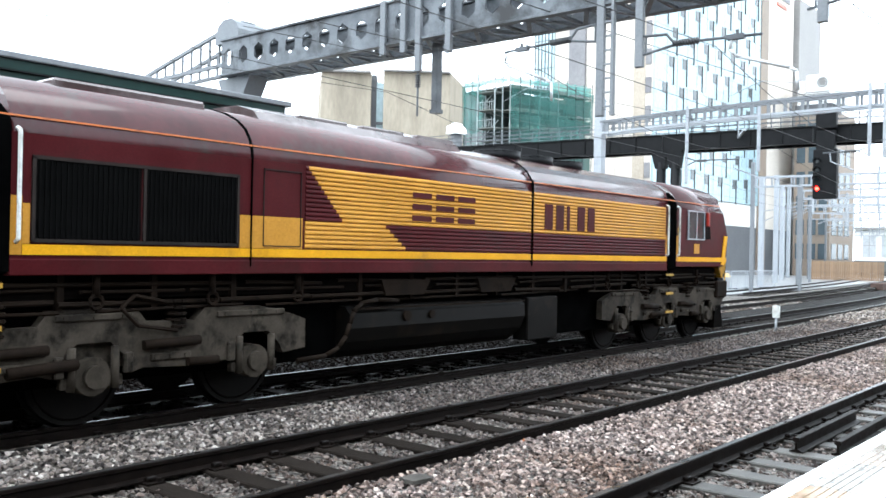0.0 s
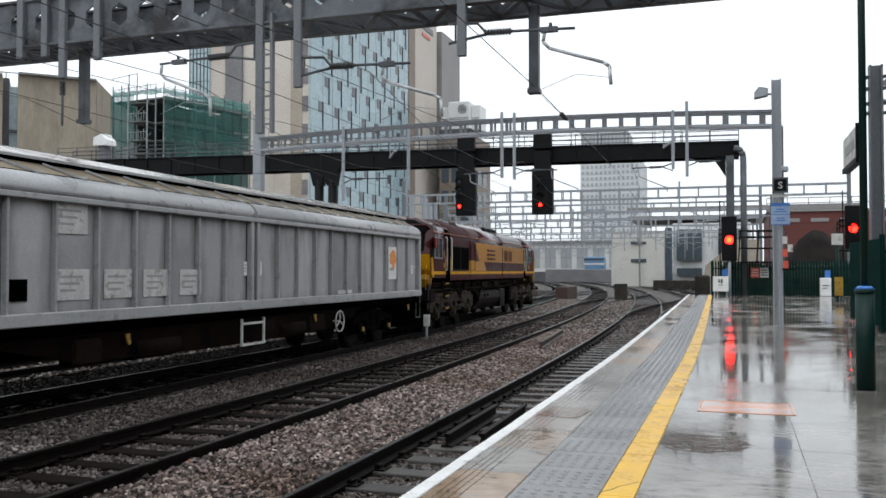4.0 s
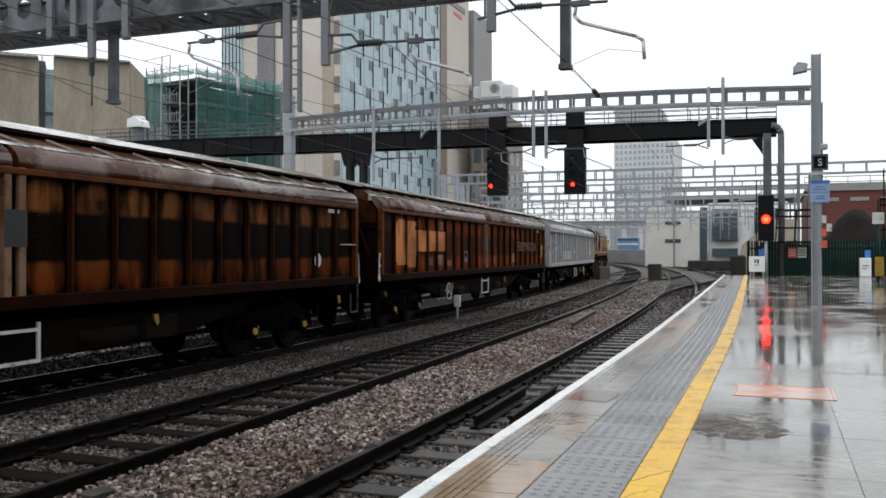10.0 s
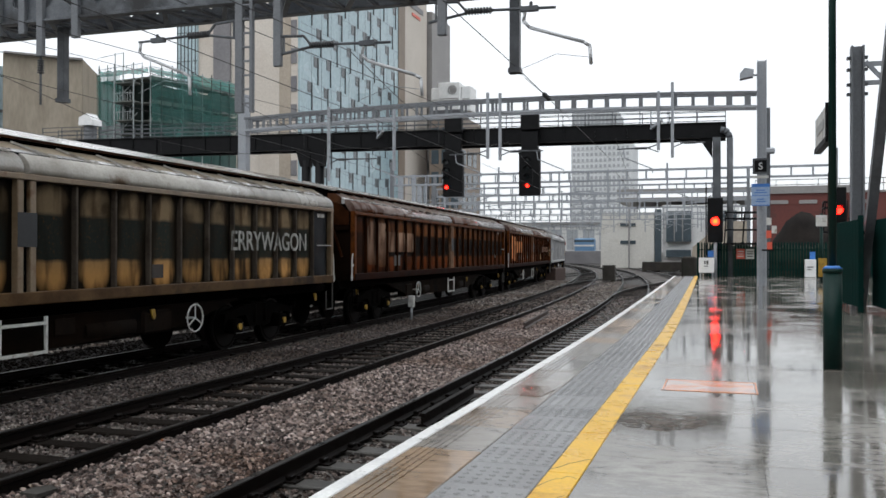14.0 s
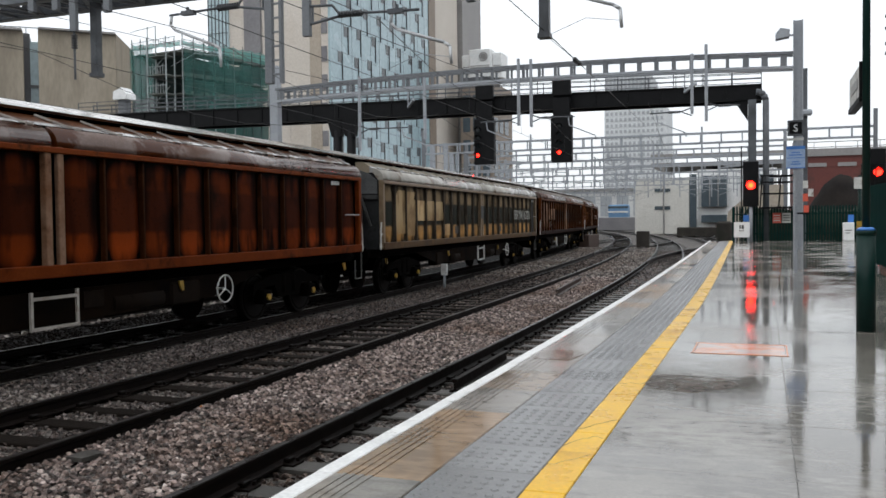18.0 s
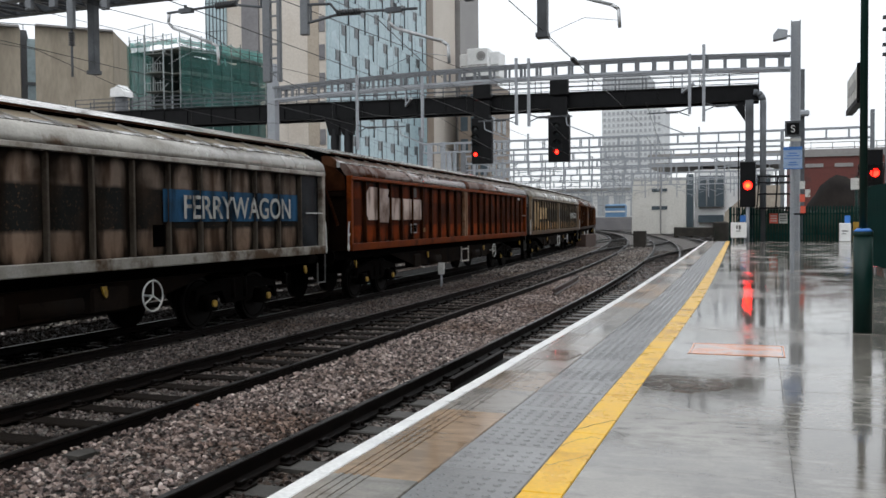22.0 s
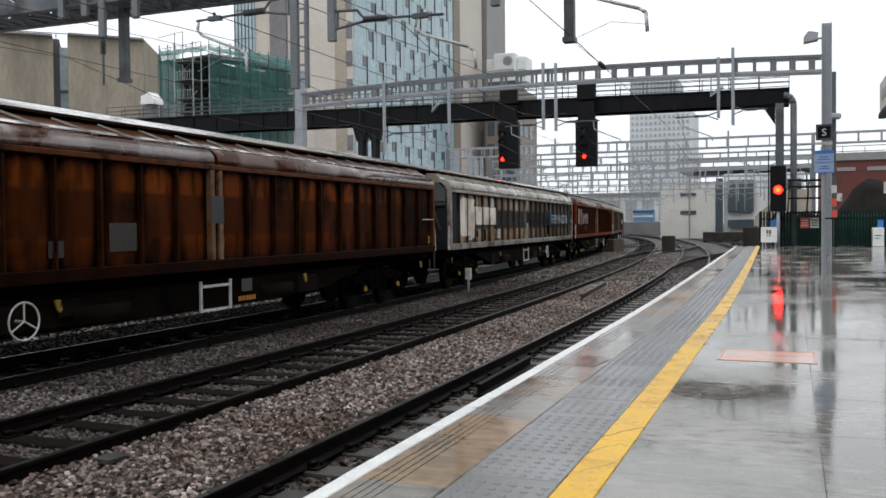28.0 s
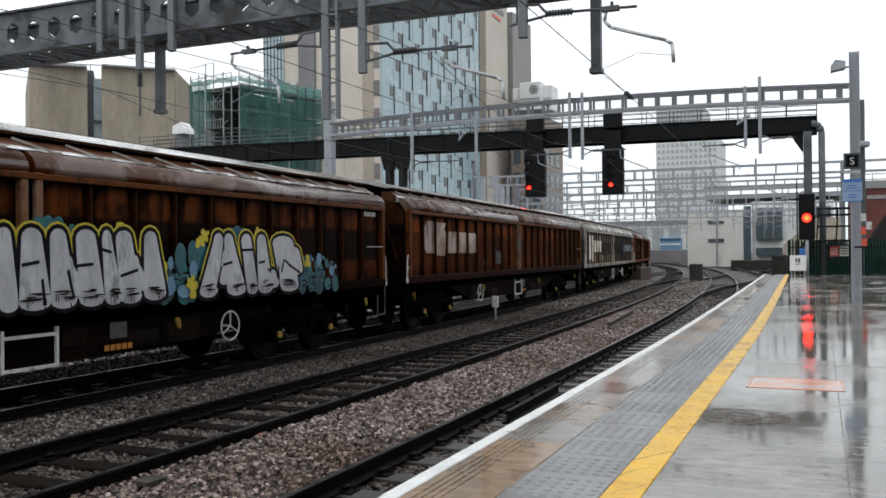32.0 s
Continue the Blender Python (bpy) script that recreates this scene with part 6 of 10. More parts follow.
# cabs
for k in (-1, 1):
    bm = B()
    y_in = ly(3.36) if k < 0 else ly(18.15)
    zs = [1.69, 1.95, 2.42, 2.46, 2.96, 3.06, 3.18, 3.31, 3.43, 3.53, 3.61, 3.64, 3.65]
    wid = lambda z: np.interp(z, [p[1] for p in HALFPROF], [p[0] for p in HALFPROF])
    inner = [[bm.verts.new((sx * float(wid(z)), y_in, z)) for z in zs] for sx in (-1, 1)]
    outer = [[bm.verts.new((sx * float(wid(z)) * (0.985 if z < 3 else 0.96), k * (END_Y - nose(z)), z)) for z in zs] for sx in (-1, 1)]
    for i in range(len(zs) - 1):
        low = zs[i + 1] <= 2.45
        for q, m in (((inner[0][i], inner[0][i + 1], outer[0][i + 1], outer[0][i]), 0), ((inner[1][i], outer[1][i], outer[1][i + 1], inner[1][i + 1]), 0),
                     ((outer[0][i], outer[1][i], outer[1][i + 1], outer[0][i + 1]), 1 if low else 0), ((inner[0][i], inner[0][i + 1], inner[1][i + 1], inner[1][i]), 0)):
            try:
                bm.faces.new(q).material_index = m
            except ValueError:
                pass
    bm.faces.new((inner[0][0], outer[0][0], outer[1][0], inner[1][0]))
    bmesh.ops.recalc_face_normals(bm, faces=bm.faces)
    for f in bm.faces:
        if f.material_index == 0 and f.normal.z > 0.25:
            f.material_index = 2
            f.smooth = True
    cab = part("cab", bm, [MAROON, CAB_YELLOW, WET_MAROON], loco)
    # windscreens
    for sx in (-0.62, 0.62):
        bm = B()
        y0, y1 = k * (END_Y - nose(2.52) + 0.012), k * (END_Y - nose(3.05) + 0.012)
        v = [bm.verts.new(p) for p in ((sx - 0.5, y0, 2.52), (sx + 0.5, y0, 2.52), (sx + 0.46, y1, 3.05), (sx - 0.46, y1, 3.05))]
        q = [bm.verts.new(p.co + Vector((0, -k * 0.03, 0))) for p in v]
        bm.faces.new(v)
        bm.faces.new(q[::-1])
        for i in range(4):
            bm.faces.new((v[i], q[i], q[(i + 1) % 4], v[(i + 1) % 4]))
        bmesh.ops.recalc_face_normals(bm, faces=bm.faces)
        part("windscreen", bm, SCREEN_GLASS, cab)
        bm = B()
        bar(bm, (sx, y0 + k * 0.02, 2.54), (sx + 0.1, y1 * 0.4 + y0 * 0.6 + k * 0.02, 2.88), 0.02, 0.02)
        part("wiper", bm, BLACK_STEEL, cab)
    # hollow between windscreen top and roof visor
    bm = B()
    prism(bm, [(-1.12, 3.12), (1.12, 3.12), (1.08, 3.30), (0.75, 3.48), (-0.75, 3.48), (-1.08, 3.30)], "y", k * (END_Y - 0.60), k * (END_Y - 0.34))
    part("visor", bm, BLACK_STEEL, cab)
    # side windows with light frames
    for sx in (-1, 1):
        a, c = (ly(2.0), ly(2.86)) if k < 0 else (ly(18.75), ly(19.6))
        bm = B()
        box(bm, sx * 1.335, a, 2.30, sx * 1.345, c, 2.93)
        part("side_window", bm, CAB_GLASS, cab)
        bm = B()
        for z in (2.29, 2.92):
            box(bm, sx * 1.33, a - 0.02, z, sx * 1.36, c + 0.02, z + 0.03)
        for y in (a - 0.02, (a + c) / 2 - 0.01, c - 0.01):
            box(bm, sx * 1.33, y, 2.30, sx * 1.36, y + 0.03, 2.93)
        part("window_frame", bm, GALV, cab, "bright metal window frame")
        y = (a - 0.45) if k < 0 else (c + 0.1)
        bm = B()
        prism(bm, [(y, 2.32), (y + 0.3, 2.32), (y + 0.3, 2.92), (y + 0.12, 2.92)] if k < 0 else [(y, 2.32), (y + 0.3, 2.32), (y + 0.18, 2.92), (y, 2.92)], "x", sx * 1.332, sx * 1.342)
        part("quarter_light", bm, SCREEN_GLASS, cab)
        bm = B()
        y = a - 0.1 if k < 0 else c + 0.1
        box(bm, sx * 1.36, y - 0.06, 2.60, sx * 1.43, y + 0.06, 2.93, 0.02)
        part("mirror", bm, MIRROR_RED, cab, "red-backed mirror")
        # labels by the door
        bm = B()
        yl = ly(3.16) if k < 0 else ly(18.3)
        box(bm, sx * 1.331, yl - 0.06, 2.35, sx * 1.336, yl + 0.06, 2.55)
        box(bm, sx * 1.331, yl - 0.09, 2.02, sx * 1.336, yl + 0.05, 2.16)
        part("warning_label", bm, GRIMY_YELLOW, cab)
        bm = B()
        box(bm, sx * 1.331, min(y_in, k * (END_Y - 0.18)), 1.80, sx * 1.337, max(y_in, k * (END_Y - 0.18)), 1.90)
        part("yellow_stripe", bm, CAB_YELLOW, cab)
        # yellow end wraps round the corner
        bm = B()
        prism(bm, [(k * (END_Y - 0.12), 2.42), (k * (END_Y - 0.30), 2.42), (k * (END_Y - 0.48), 1.72), (k * (END_Y - 0.30), 1.72)], "x", sx * 1.315, sx * 1.338)
        part("corner_panel", bm, CAB_YELLOW, cab)
    # lamps and end details
    for sx in (-0.8, 0.8):
        bm = B()
        box(bm, sx - 0.22, k * (END_Y - 0.12), 1.54, sx + 0.22, k * (END_Y + 0.03), 1.80, 0.03)
        hl = part("lamp_housing", bm, BLACK_STEEL, cab)
        bm = B()
        rod(bm, (sx, k * (END_Y + 0.03), 1.67), (sx, k * (END_Y + 0.05), 1.67), 0.055, 16)
        part("headlight", bm, LAMP_WHITE, hl)
    bm = B()
    box(bm, -1.25, k * (END_Y - 0.40), 1.0, 1.25, k * (END_Y - 0.10), 1.42, 0.03)
    part("buffer_beam", bm, BLACK_STEEL, loco)
    bm = B()
    prism(bm, [(k * (END_Y - 0.50), 1.69), (k * (END_Y - 0.30), 1.42), (k * (END_Y - 0.10), 1.42), (k * (END_Y - 0.02), 1.66), (k * (END_Y - 0.12), 1.80)], "x", -1.27, 1.27)
    part("nose_apron", bm, GRIMED_YELLOW, loco, "soot-stained yellow apron under the cab")
    for sx in (-0.875, 0.875):
        bm = B()
        rod(bm, (sx, k * (END_Y - 0.1), 1.06), (sx, k * (END_Y + 0.25), 1.06), 0.13, 14)
        rod(bm, (sx, k * (END_Y + 0.25), 1.06), (sx, k * (END_Y + 0.36), 1.06), 0.08, 10)
        rod(bm, (sx, k * (END_Y + 0.36), 1.06), (sx, k * (END_Y + 0.40), 1.06), 0.25, 18)
        part("buffer", bm, UNDER, loco)
    bm = B()
    prism(bm, [(k * (END_Y - 0.55), 0.22), (k * (END_Y - 0.45), 0.75), (k * (END_Y - 0.15), 0.75), (k * (END_Y + 0.0), 0.22)], "x", -1.2, 1.2)
    part("plough", bm, UNDER, loco)
    bm = B()
    tube(bm, [(1.22, k * (END_Y - 0.08), 2.1), (1.22, k * (END_Y + 0.04), 2.0), (1.22, k * (END_Y + 0.04), 1.35)], 0.014, 6)
    part("grab_rail", bm, CAB_YELLOW, loco)

# dark door recesses behind the cabs, with white grab rails
for a, c in ((3.36, 3.86), (17.72, 18.15)):
    bm = B()
    arch = [(-1.30, 1.62), (1.30, 1.62), (1.315, 2.9), (1.27, 3.12), (1.12, 3.26), (0.6, 3.4), (-0.6, 3.4), (-1.12, 3.26), (-1.27, 3.12), (-1.315, 2.9)]
    prism(bm, arch, "y", ly(a) + 0.003, ly(c) - 0.003)
    part("door_recess", bm, VOID, loco, "black door recess")
    bm = B()
    roof_line = [p for p in HALFPROF if p[1] > 3.05]
    prism(bm, [(p[0], p[1]) for p in roof_line] + [(-p[0], p[1]) for p in roof_line[-2::-1]], "y", ly(a), ly(c))
    for f in bm.faces:
        f.smooth = abs(f.normal.y) < 0.5
    part("door_roof", bm, WET_MAROON, loco)
    # black shell over the hull stands in for the shaded doorway
    for sx in (-1, 1):
        bm = B()
        mid_y, half = ly((a + c) / 2), (c - a) / 2
        levels = [(1.64, half), (2.3, half), (2.96, half)] + [(2.98 + 0.31 * math.sin(0.26 * j), half * math.cos(0.245 * j)) for j in range(7)]
        edge = [[bm.verts.new((sx * (float(wid(z)) + 0.014), mid_y + d * h, z)) for d in (-1, 1)] for z, h in levels]
        inner_edge = [[bm.verts.new((sx * (float(wid(z)) - 0.03), mid_y + d * h, z)) for d in (-1, 1)] for z, h in levels]
        for i in range(len(levels) - 1):
            bm.faces.new((edge[i][0], edge[i][1], edge[i + 1][1], edge[i + 1][0]))
            for d in (0, 1):
                bm.faces.new((edge[i][d], edge[i + 1][d], inner_edge[i + 1][d], inner_edge[i][d]))
        bmesh.ops.recalc_face_normals(bm, faces=bm.faces)
        part("door_arch", bm, VOID, loco, "black arched doorway")
    for y in (a - 0.06, c + 0.06):
        for sx in (-1, 1):
            bm = B()
            tube(bm, [(sx * 1.33, ly(y), 3.0), (sx * 1.39, ly(y), 2.97), (sx * 1.39, ly(y), 1.95), (sx * 1.33, ly(y), 1.92)], 0.022, 6)
            part("grab_rail", bm, FRAME_WHITE, loco)
            bm = B()
            box(bm, sx * 1.331, ly(y) - 0.055, 1.80, sx * 1.337, ly(y) + 0.055, 2.36)
            part("door_edge_panel", bm, GOLD, loco)
    for i, z in enumerate((1.52, 1.12, 0.72)):
        for sx in (-1, 1):
            bm = B()
            box(bm, sx * 1.0, ly(a) + 0.04, z - 0.03, sx * 1.30, ly(c) - 0.04, z, 0.005)
            tread = part("cab_step", bm, UNDER_BROWN, loco)
            bm = B()
            box(bm, sx * 1.30, ly(a) + 0.04, z - 0.035, sx * 1.315, ly(c) - 0.04, z + 0.015)
            part("step_edge", bm, GRIMY_YELLOW, tread, "yellow step edge")

for sx in (-1, 1):
    X = sx * 1.33
    # solebar and stripe
    bm = B()
    box(bm, sx * 1.2, ly(3.86), 1.60, sx * 1.34, ly(17.72), 1.76, 0.01)
    part("solebar", bm, MAROON, loco)
    bm = B()
    box(bm, X, ly(3.98), 1.80, X + sx * 0.012, ly(17.66), 1.90)
    part("yellow_stripe", bm, CAB_YELLOW, loco)
    bm = B()
    box(bm, sx * 1.30, ly(1.9), 3.107, sx * 1.321, ly(20.6), 3.124)
    part("orange_line", bm, STRIPE_ORANGE, loco)
    # radiator grilles
    for a, c in ((4.10, 5.22), (5.29, 6.44)):
        bm = B()
        box(bm, X - sx * 0.02, ly(a), 1.95, X + sx * 0.008, ly(c), 2.72)
        g = part("radiator_grille", bm, GRILLE, loco)
        bm = B()
        box(bm, X + sx * 0.008, 0, 1.96, X + sx * 0.02, 0.018, 2.71)
        slat = mesh_of("grille_slat", bm, GRILLE)
        y = a + 0.03
        while y < c - 0.02:
            piece("grille_slat", slat, g, pose(0, ly(y), 0))
            y += 0.055
    bm = B()
    for z in (1.92, 2.72):
        box(bm, X, ly(4.06), z, X + sx * 0.025, ly(6.48), z + 0.035)
    for y in (4.06, 5.24, 6.445):
        box(bm, X, ly(y), 1.92, X + sx * 0.025, ly(y) + 0.035, 2.75)
    part("grille_frame", bm, GRILLE_EDGE, loco)
    # lower gold field before the louvres
    bm = B()
    box(bm, X, ly(6.50), 1.905, X + sx * 0.006, ly(7.46), 2.29)
    part("gold_field", bm, GOLD, loco)
    bm = B()
    box(bm, X, ly(3.98), 1.905, X + sx * 0.006, ly(4.05), 2.29)
    part("gold_field", bm, GOLD, loco)
    bm = B()
    for a, c, z0, z1 in ((6.84, 6.85, 1.93, 2.86), (7.42, 7.43, 1.93, 2.86)):
        box(bm, X, ly(a), z0, X + sx * 0.014, ly(c), z1)
    box(bm, X, ly(6.84), 2.85, X + sx * 0.014, ly(7.43), 2.862)
    box(bm, X, ly(6.84), 1.93, X + sx * 0.014, ly(7.43), 1.942)
    part("hatch_seam", bm, GRILLE_EDGE, loco)
    # horizontal louvres, gold and maroon in a broken lightning shape
    z = 1.915
    while z < 2.90:
        d1 = 7.55 + (2.885 - z) * 0.93
        d2 = 8.89 + (2.255 - z) * 1.41
        runs = [(7.50, d2, GOLD), (d2, 17.62, MAROON)] if z < 2.255 else [(7.50, d1, MAROON), (d1, 17.62, GOLD)]
        for a, c, m in runs:
            for s0, s1 in ((a, min(c, 12.52)), (max(a, 12.60), c)):
                if s1 - s0 > 0.03:
                    bm = B()
                    prism(bm, [(X, z), (X + sx * 0.017, z + 0.012), (X + sx * 0.017, z + 0.032), (X, z + 0.0565)], "y", ly(s0), ly(s1))
                    part("louvre", bm, m, loco)
        z += 0.0575
    bm = B()
    box(bm, X, ly(12.53), 1.72, X + sx * 0.012, ly(12.59), 3.15)
    part("body_seam", bm, VOID, loco)
    # operator's mark and running number as plain bars
    for k in range(3):
        a = 9.5 + 0.52 * k
        bm = B()
        for q in range(3):
            box(bm, X + sx * 0.018, ly(a), 2.34 + 0.165 * q, X + sx * 0.022, ly(a + 0.42), 2.42 + 0.165 * q)
        part("marking_bar", bm, MAROON, loco)
    for k in range(5):
        a = 12.92 + 0.36 * k
        bm = B()
        box(bm, X + sx * 0.018, ly(a), 2.33, X + sx * 0.022, ly(a + (0.26 if k != 2 else 0.10)), 2.77)
        part("marking_bar", bm, MAROON, loco)
    bm = B()
    box(bm, X, ly(19.1), 1.98, X + sx * 0.006, ly(19.38), 2.2)
    part("emblem", bm, GOLD, loco, "gold emblem")
for y in (6.66, 12.56):
    bm = B()
    for i in range(len(ringpts)):
        p, q = ringpts[i], ringpts[(i + 1) % len(ringpts)]
        if max(p[1], q[1]) > 1.75:
            bar(bm, (p[0] * 1.004, ly(y), p[1] * 1.002), (q[0] * 1.004, ly(y), q[1] * 1.002), 0.035, 0.012)
    part("joint_hoop", bm, VOID, loco)
# roof equipment
bm = B()
box(bm, -0.62, ly(4.6), 3.5, 0.62, ly(6.5), 3.67, 0.03)
part("radiator_cowl", bm, ROOF_GREY, loco)
bm = B()
prism(bm, [(-0.85, 3.45), (0.85, 3.45), (0.65, 3.66), (0.3, 3.76), (-0.3, 3.76), (-0.65, 3.66)], "y", ly(7.2), ly(11.3))
part("silencer_hatch", bm, ROOF_GREY, loco)
for y in (13.3, 14.4, 15.5):
    bm = B()
    rod(bm, (0, ly(y), 3.6), (0, ly(y), 3.76), 0.46, 20)
    ring(bm, (0, ly(y), 3.76), 0.44, 0.025, "z", 20)
    part("roof_fan", bm, BLACK_STEEL, loco)
for y in (8.0, 9.2, 10.4):
    bm = B()
    box(bm, 0.2, ly(y), 3.60, 0.62, ly(y + 0.9), 3.72, 0.02)
    part("roof_plate", bm, ROOF_GREY, loco)
# underframe and tank
bm = B()
box(bm, -1.15, ly(1.9), 1.35, 1.15, ly(20.7), 1.66)
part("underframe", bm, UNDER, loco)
# black boxes added to close see-through gaps and give them shade
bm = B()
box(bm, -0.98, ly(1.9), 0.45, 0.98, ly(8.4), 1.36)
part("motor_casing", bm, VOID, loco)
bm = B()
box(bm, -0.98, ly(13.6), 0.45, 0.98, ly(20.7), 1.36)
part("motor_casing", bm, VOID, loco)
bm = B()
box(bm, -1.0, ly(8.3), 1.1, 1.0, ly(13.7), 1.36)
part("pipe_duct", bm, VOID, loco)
bm = B()
prism(bm, [(-1.0, 0.52), (-0.85, 0.42), (0.85, 0.42), (1.0, 0.52), (1.15, 0.66), (1.23, 0.85), (1.22, 1.05), (1.12, 1.15), (-1.12, 1.15), (-1.22, 1.05), (-1.23, 0.85), (-1.15, 0.66)], "y", ly(8.42), ly(12.55))
part("fuel_tank", bm, TANK, loco)
for sx in (-1, 1):
    bm = B()
    box(bm, sx * 1.235, ly(8.44), 1.10, sx * 1.262, ly(12.5), 1.125)
    rod(bm, (sx * 1.2, ly(9.55), 0.98), (sx * 1.265, ly(9.55), 0.98), 0.075, 12)
    rod(bm, (sx * 1.2, ly(10.1), 0.98), (sx * 1.262, ly(10.1), 0.98), 0.06, 12)
    part("tank_fittings", bm, UNDER_BROWN, loco)
for sx in (-1, 1):
    bm = B()
    box(bm, sx * 0.9, ly(12.65), 0.42, sx * 1.22, ly(13.6), 1.16, 0.02)
    part("battery_box", bm, TANK, loco)
for y in (9.0, 11.2):
    for sx in (-1, 1):
        bm = B()
        prism(bm, [(ly(y), 1.50), (ly(y + 0.1), 1.28), (ly(y + 0.9), 1.28), (ly(y + 1.05), 1.50)], "x", sx * 1.0, sx * 1.25)
        part("equipment_box", bm, UNDER_BROWN, loco)
rng = random.Random(2)
for sx in (-1, 1):
    for z, r in ((1.50, 0.025), (1.42, 0.02), (1.30, 0.03), (1.22, 0.018)):
        y = 1.8
        while y < 20.5:
            c = y + rng.uniform(1.2, 3.2)
            bm = B()
            rod(bm, (sx * (1.16 + rng.uniform(0, 0.06)), ly(y), z), (sx * (1.16 + rng.uniform(0, 0.06)), ly(min(c, 20.6)), z + rng.uniform(-0.04, 0.04)), r, 6)
            part("underfloor_pipe", bm, UNDER_BROWN, loco)
            y = c + rng.uniform(0.0, 0.4)
    for y in np.arange(4.4, 18, 1.05):
        bm = B()
        box(bm, sx * 1.1, ly(y), 1.22, sx * 1.2, ly(y) + 0.07, 1.62)
        part("pipe_bracket", bm, UNDER_BROWN, loco)
for sx in (-1, 1):
    bm = B()
    tube(bm, [(sx * 1.2, ly(9.4), 1.20), (sx * 1.26, ly(8.9), 1.23), (sx * 1.27, ly(8.6), 1.19), (sx * 1.28, ly(8.44), 1.08), (sx * 1.28, ly(8.37), 0.92), (sx * 1.28, ly(8.30), 0.76), (sx * 1.28, ly(8.16), 0.62), (sx * 1.27, ly(7.95), 0.53), (sx * 1.24, ly(7.5), 0.50)], 0.032, 8)
    part("hose", bm, UNDER_BROWN, loco)
    bm = B()
    tube(bm, [(sx * 1.22, ly(5.6), 1.30), (sx * 1.28, ly(5.2), 1.38), (sx * 1.28, ly(5.05), 1.25), (sx * 1.28, ly(5.25), 1.06), (sx * 1.24, ly(5.75), 0.98)], 0.022, 6)
    part("hose", bm, UNDER_BROWN, loco)


def loco_bogie(mid, d):
    """A three-axle bogie; d is -1 or 1 for the end that it faces."""
    frame_bm = B()
    for sx in (-1, 1):
        x0, x1 = sx * 1.08, sx * 1.20
        half_ = [(0.0, 1.25), (0.48, 1.24), (0.60, 1.09), (1.20, 1.08), (1.34, 1.22), (2.15, 1.21), (2.62, 1.10), (2.86, 1.02), (2.86, 0.66), (2.50, 0.62), (2.42, 0.76), (2.26, 0.90), (1.90, 0.90),
                 (1.74, 0.76), (1.66, 0.60), (1.10, 0.57), (0.56, 0.60), (0.44, 0.56), (0.34, 0.76), (0.18, 0.90)]
        out = [(-u, z) for u, z in half_[:0:-1]] + half_
        prism(frame_bm, [(mid + d * p[0], p[1]) for p in out], "x", x0, x1)
    box(frame_bm, -1.1, mid - 0.5, 0.62, 1.1, mid + 0.5, 1.0)
    bogie = part("bogie", frame_bm, BOGIE, loco)
    for ax in (-2.07, 0.0, 2.07):
        wheelset(bogie, mid + ax, 0.53)
        for sx in (-1, 1):
            bm = B()
            rod(bm, (sx * 0.95, mid + ax, 0.55), (sx * 1.20, mid + ax, 0.55), 0.20, 14)
            rod(bm, (sx * 1.20, mid + ax, 0.55), (sx * 1.27, mid + ax, 0.55), 0.12, 12)
            box(bm, sx * 1.1, mid + ax - 0.34, 0.44, sx * 1.19, mid + ax + 0.34, 0.55, 0.01)
            for k in (-0.24, 0.24):
                rod(bm, (sx * 1.2, mid + ax + k, 0.42), (sx * 1.2, mid + ax + k, 0.86), 0.045, 8)
            part("axle_box", bm, BOGIE, bogie)
    for sx in (-1, 1):
        for ax in (-1.0, 1.0):
            bm = B()
            for k in range(5):
                ring(bm, (sx * 1.13, mid + ax, 1.02 + 0.07 * k), 0.11, 0.022, "z", 10)
            part("coil_spring", bm, UNDER_BROWN, bogie)
        for a, c, z0, z1 in ((-2.5, -1.5, 1.10, 1.17), (-0.42, 0.42, 1.13, 1.20), (1.5, 2.5, 1.10, 1.17), (-1.15, -0.65, 0.66, 0.74), (0.65, 1.15, 0.66, 0.74)):
            bm = B()
            box(bm, sx * 1.19, mid + d * a, z0, sx * 1.225, mid + d * c, z1, 0.01)
            for k in (0.12, 0.5, 0.88):
                rod(bm, (sx * 1.22, mid + d * (a + (c - a) * k), (z0 + z1) / 2), (sx * 1.24, mid + d * (a + (c - a) * k), (z0 + z1) / 2), 0.028, 8)
            part("frame_rib", bm, BOGIE, bogie)
        for u in (-2.7, -1.42, 0.0, 1.42):
            bm = B()
            ring(bm, (sx * 1.23, mid + d * u, 1.32), 0.07, 0.022, "x", 12)
            rod(bm, (sx * 1.22, mid + d * u, 1.38), (sx * 1.22, mid + d * u, 1.62), 0.04, 8)
            part("lifting_link", bm, UNDER_BROWN, bogie)
        for u, z in ((-1.7, 0.70), (-0.38, 0.68), (0.38, 0.68), (1.72, 0.70)):
            bm = B()
            box(bm, sx * 1.18, mid + d * u - 0.05, z - 0.12, sx * 1.25, mid + d * u + 0.05, z + 0.10, 0.015)
            part("brake_hanger", bm, BOGIE, bogie)
        for a, c in ((-1.25, -0.55), (0.5, 1.2)):
            bm = B()
            rod(bm, (sx * 1.23, mid + d * a, 0.86), (sx * 1.23, mid + d * c, 0.84), 0.055, 12)
            rod(bm, (sx * 1.24, mid + d * c, 0.84), (sx * 1.24, mid + d * c + 0.16, 0.82), 0.035, 8)
            part("brake_cylinder", bm, UNDER_BROWN, bogie)
        bm = B()
        rod(bm, (sx * 1.24, mid - 0.9, 0.66), (sx * 1.24, mid - 0.2, 0.70), 0.06, 8)
        part("damper", bm, UNDER_BROWN, bogie)
        bm = B()
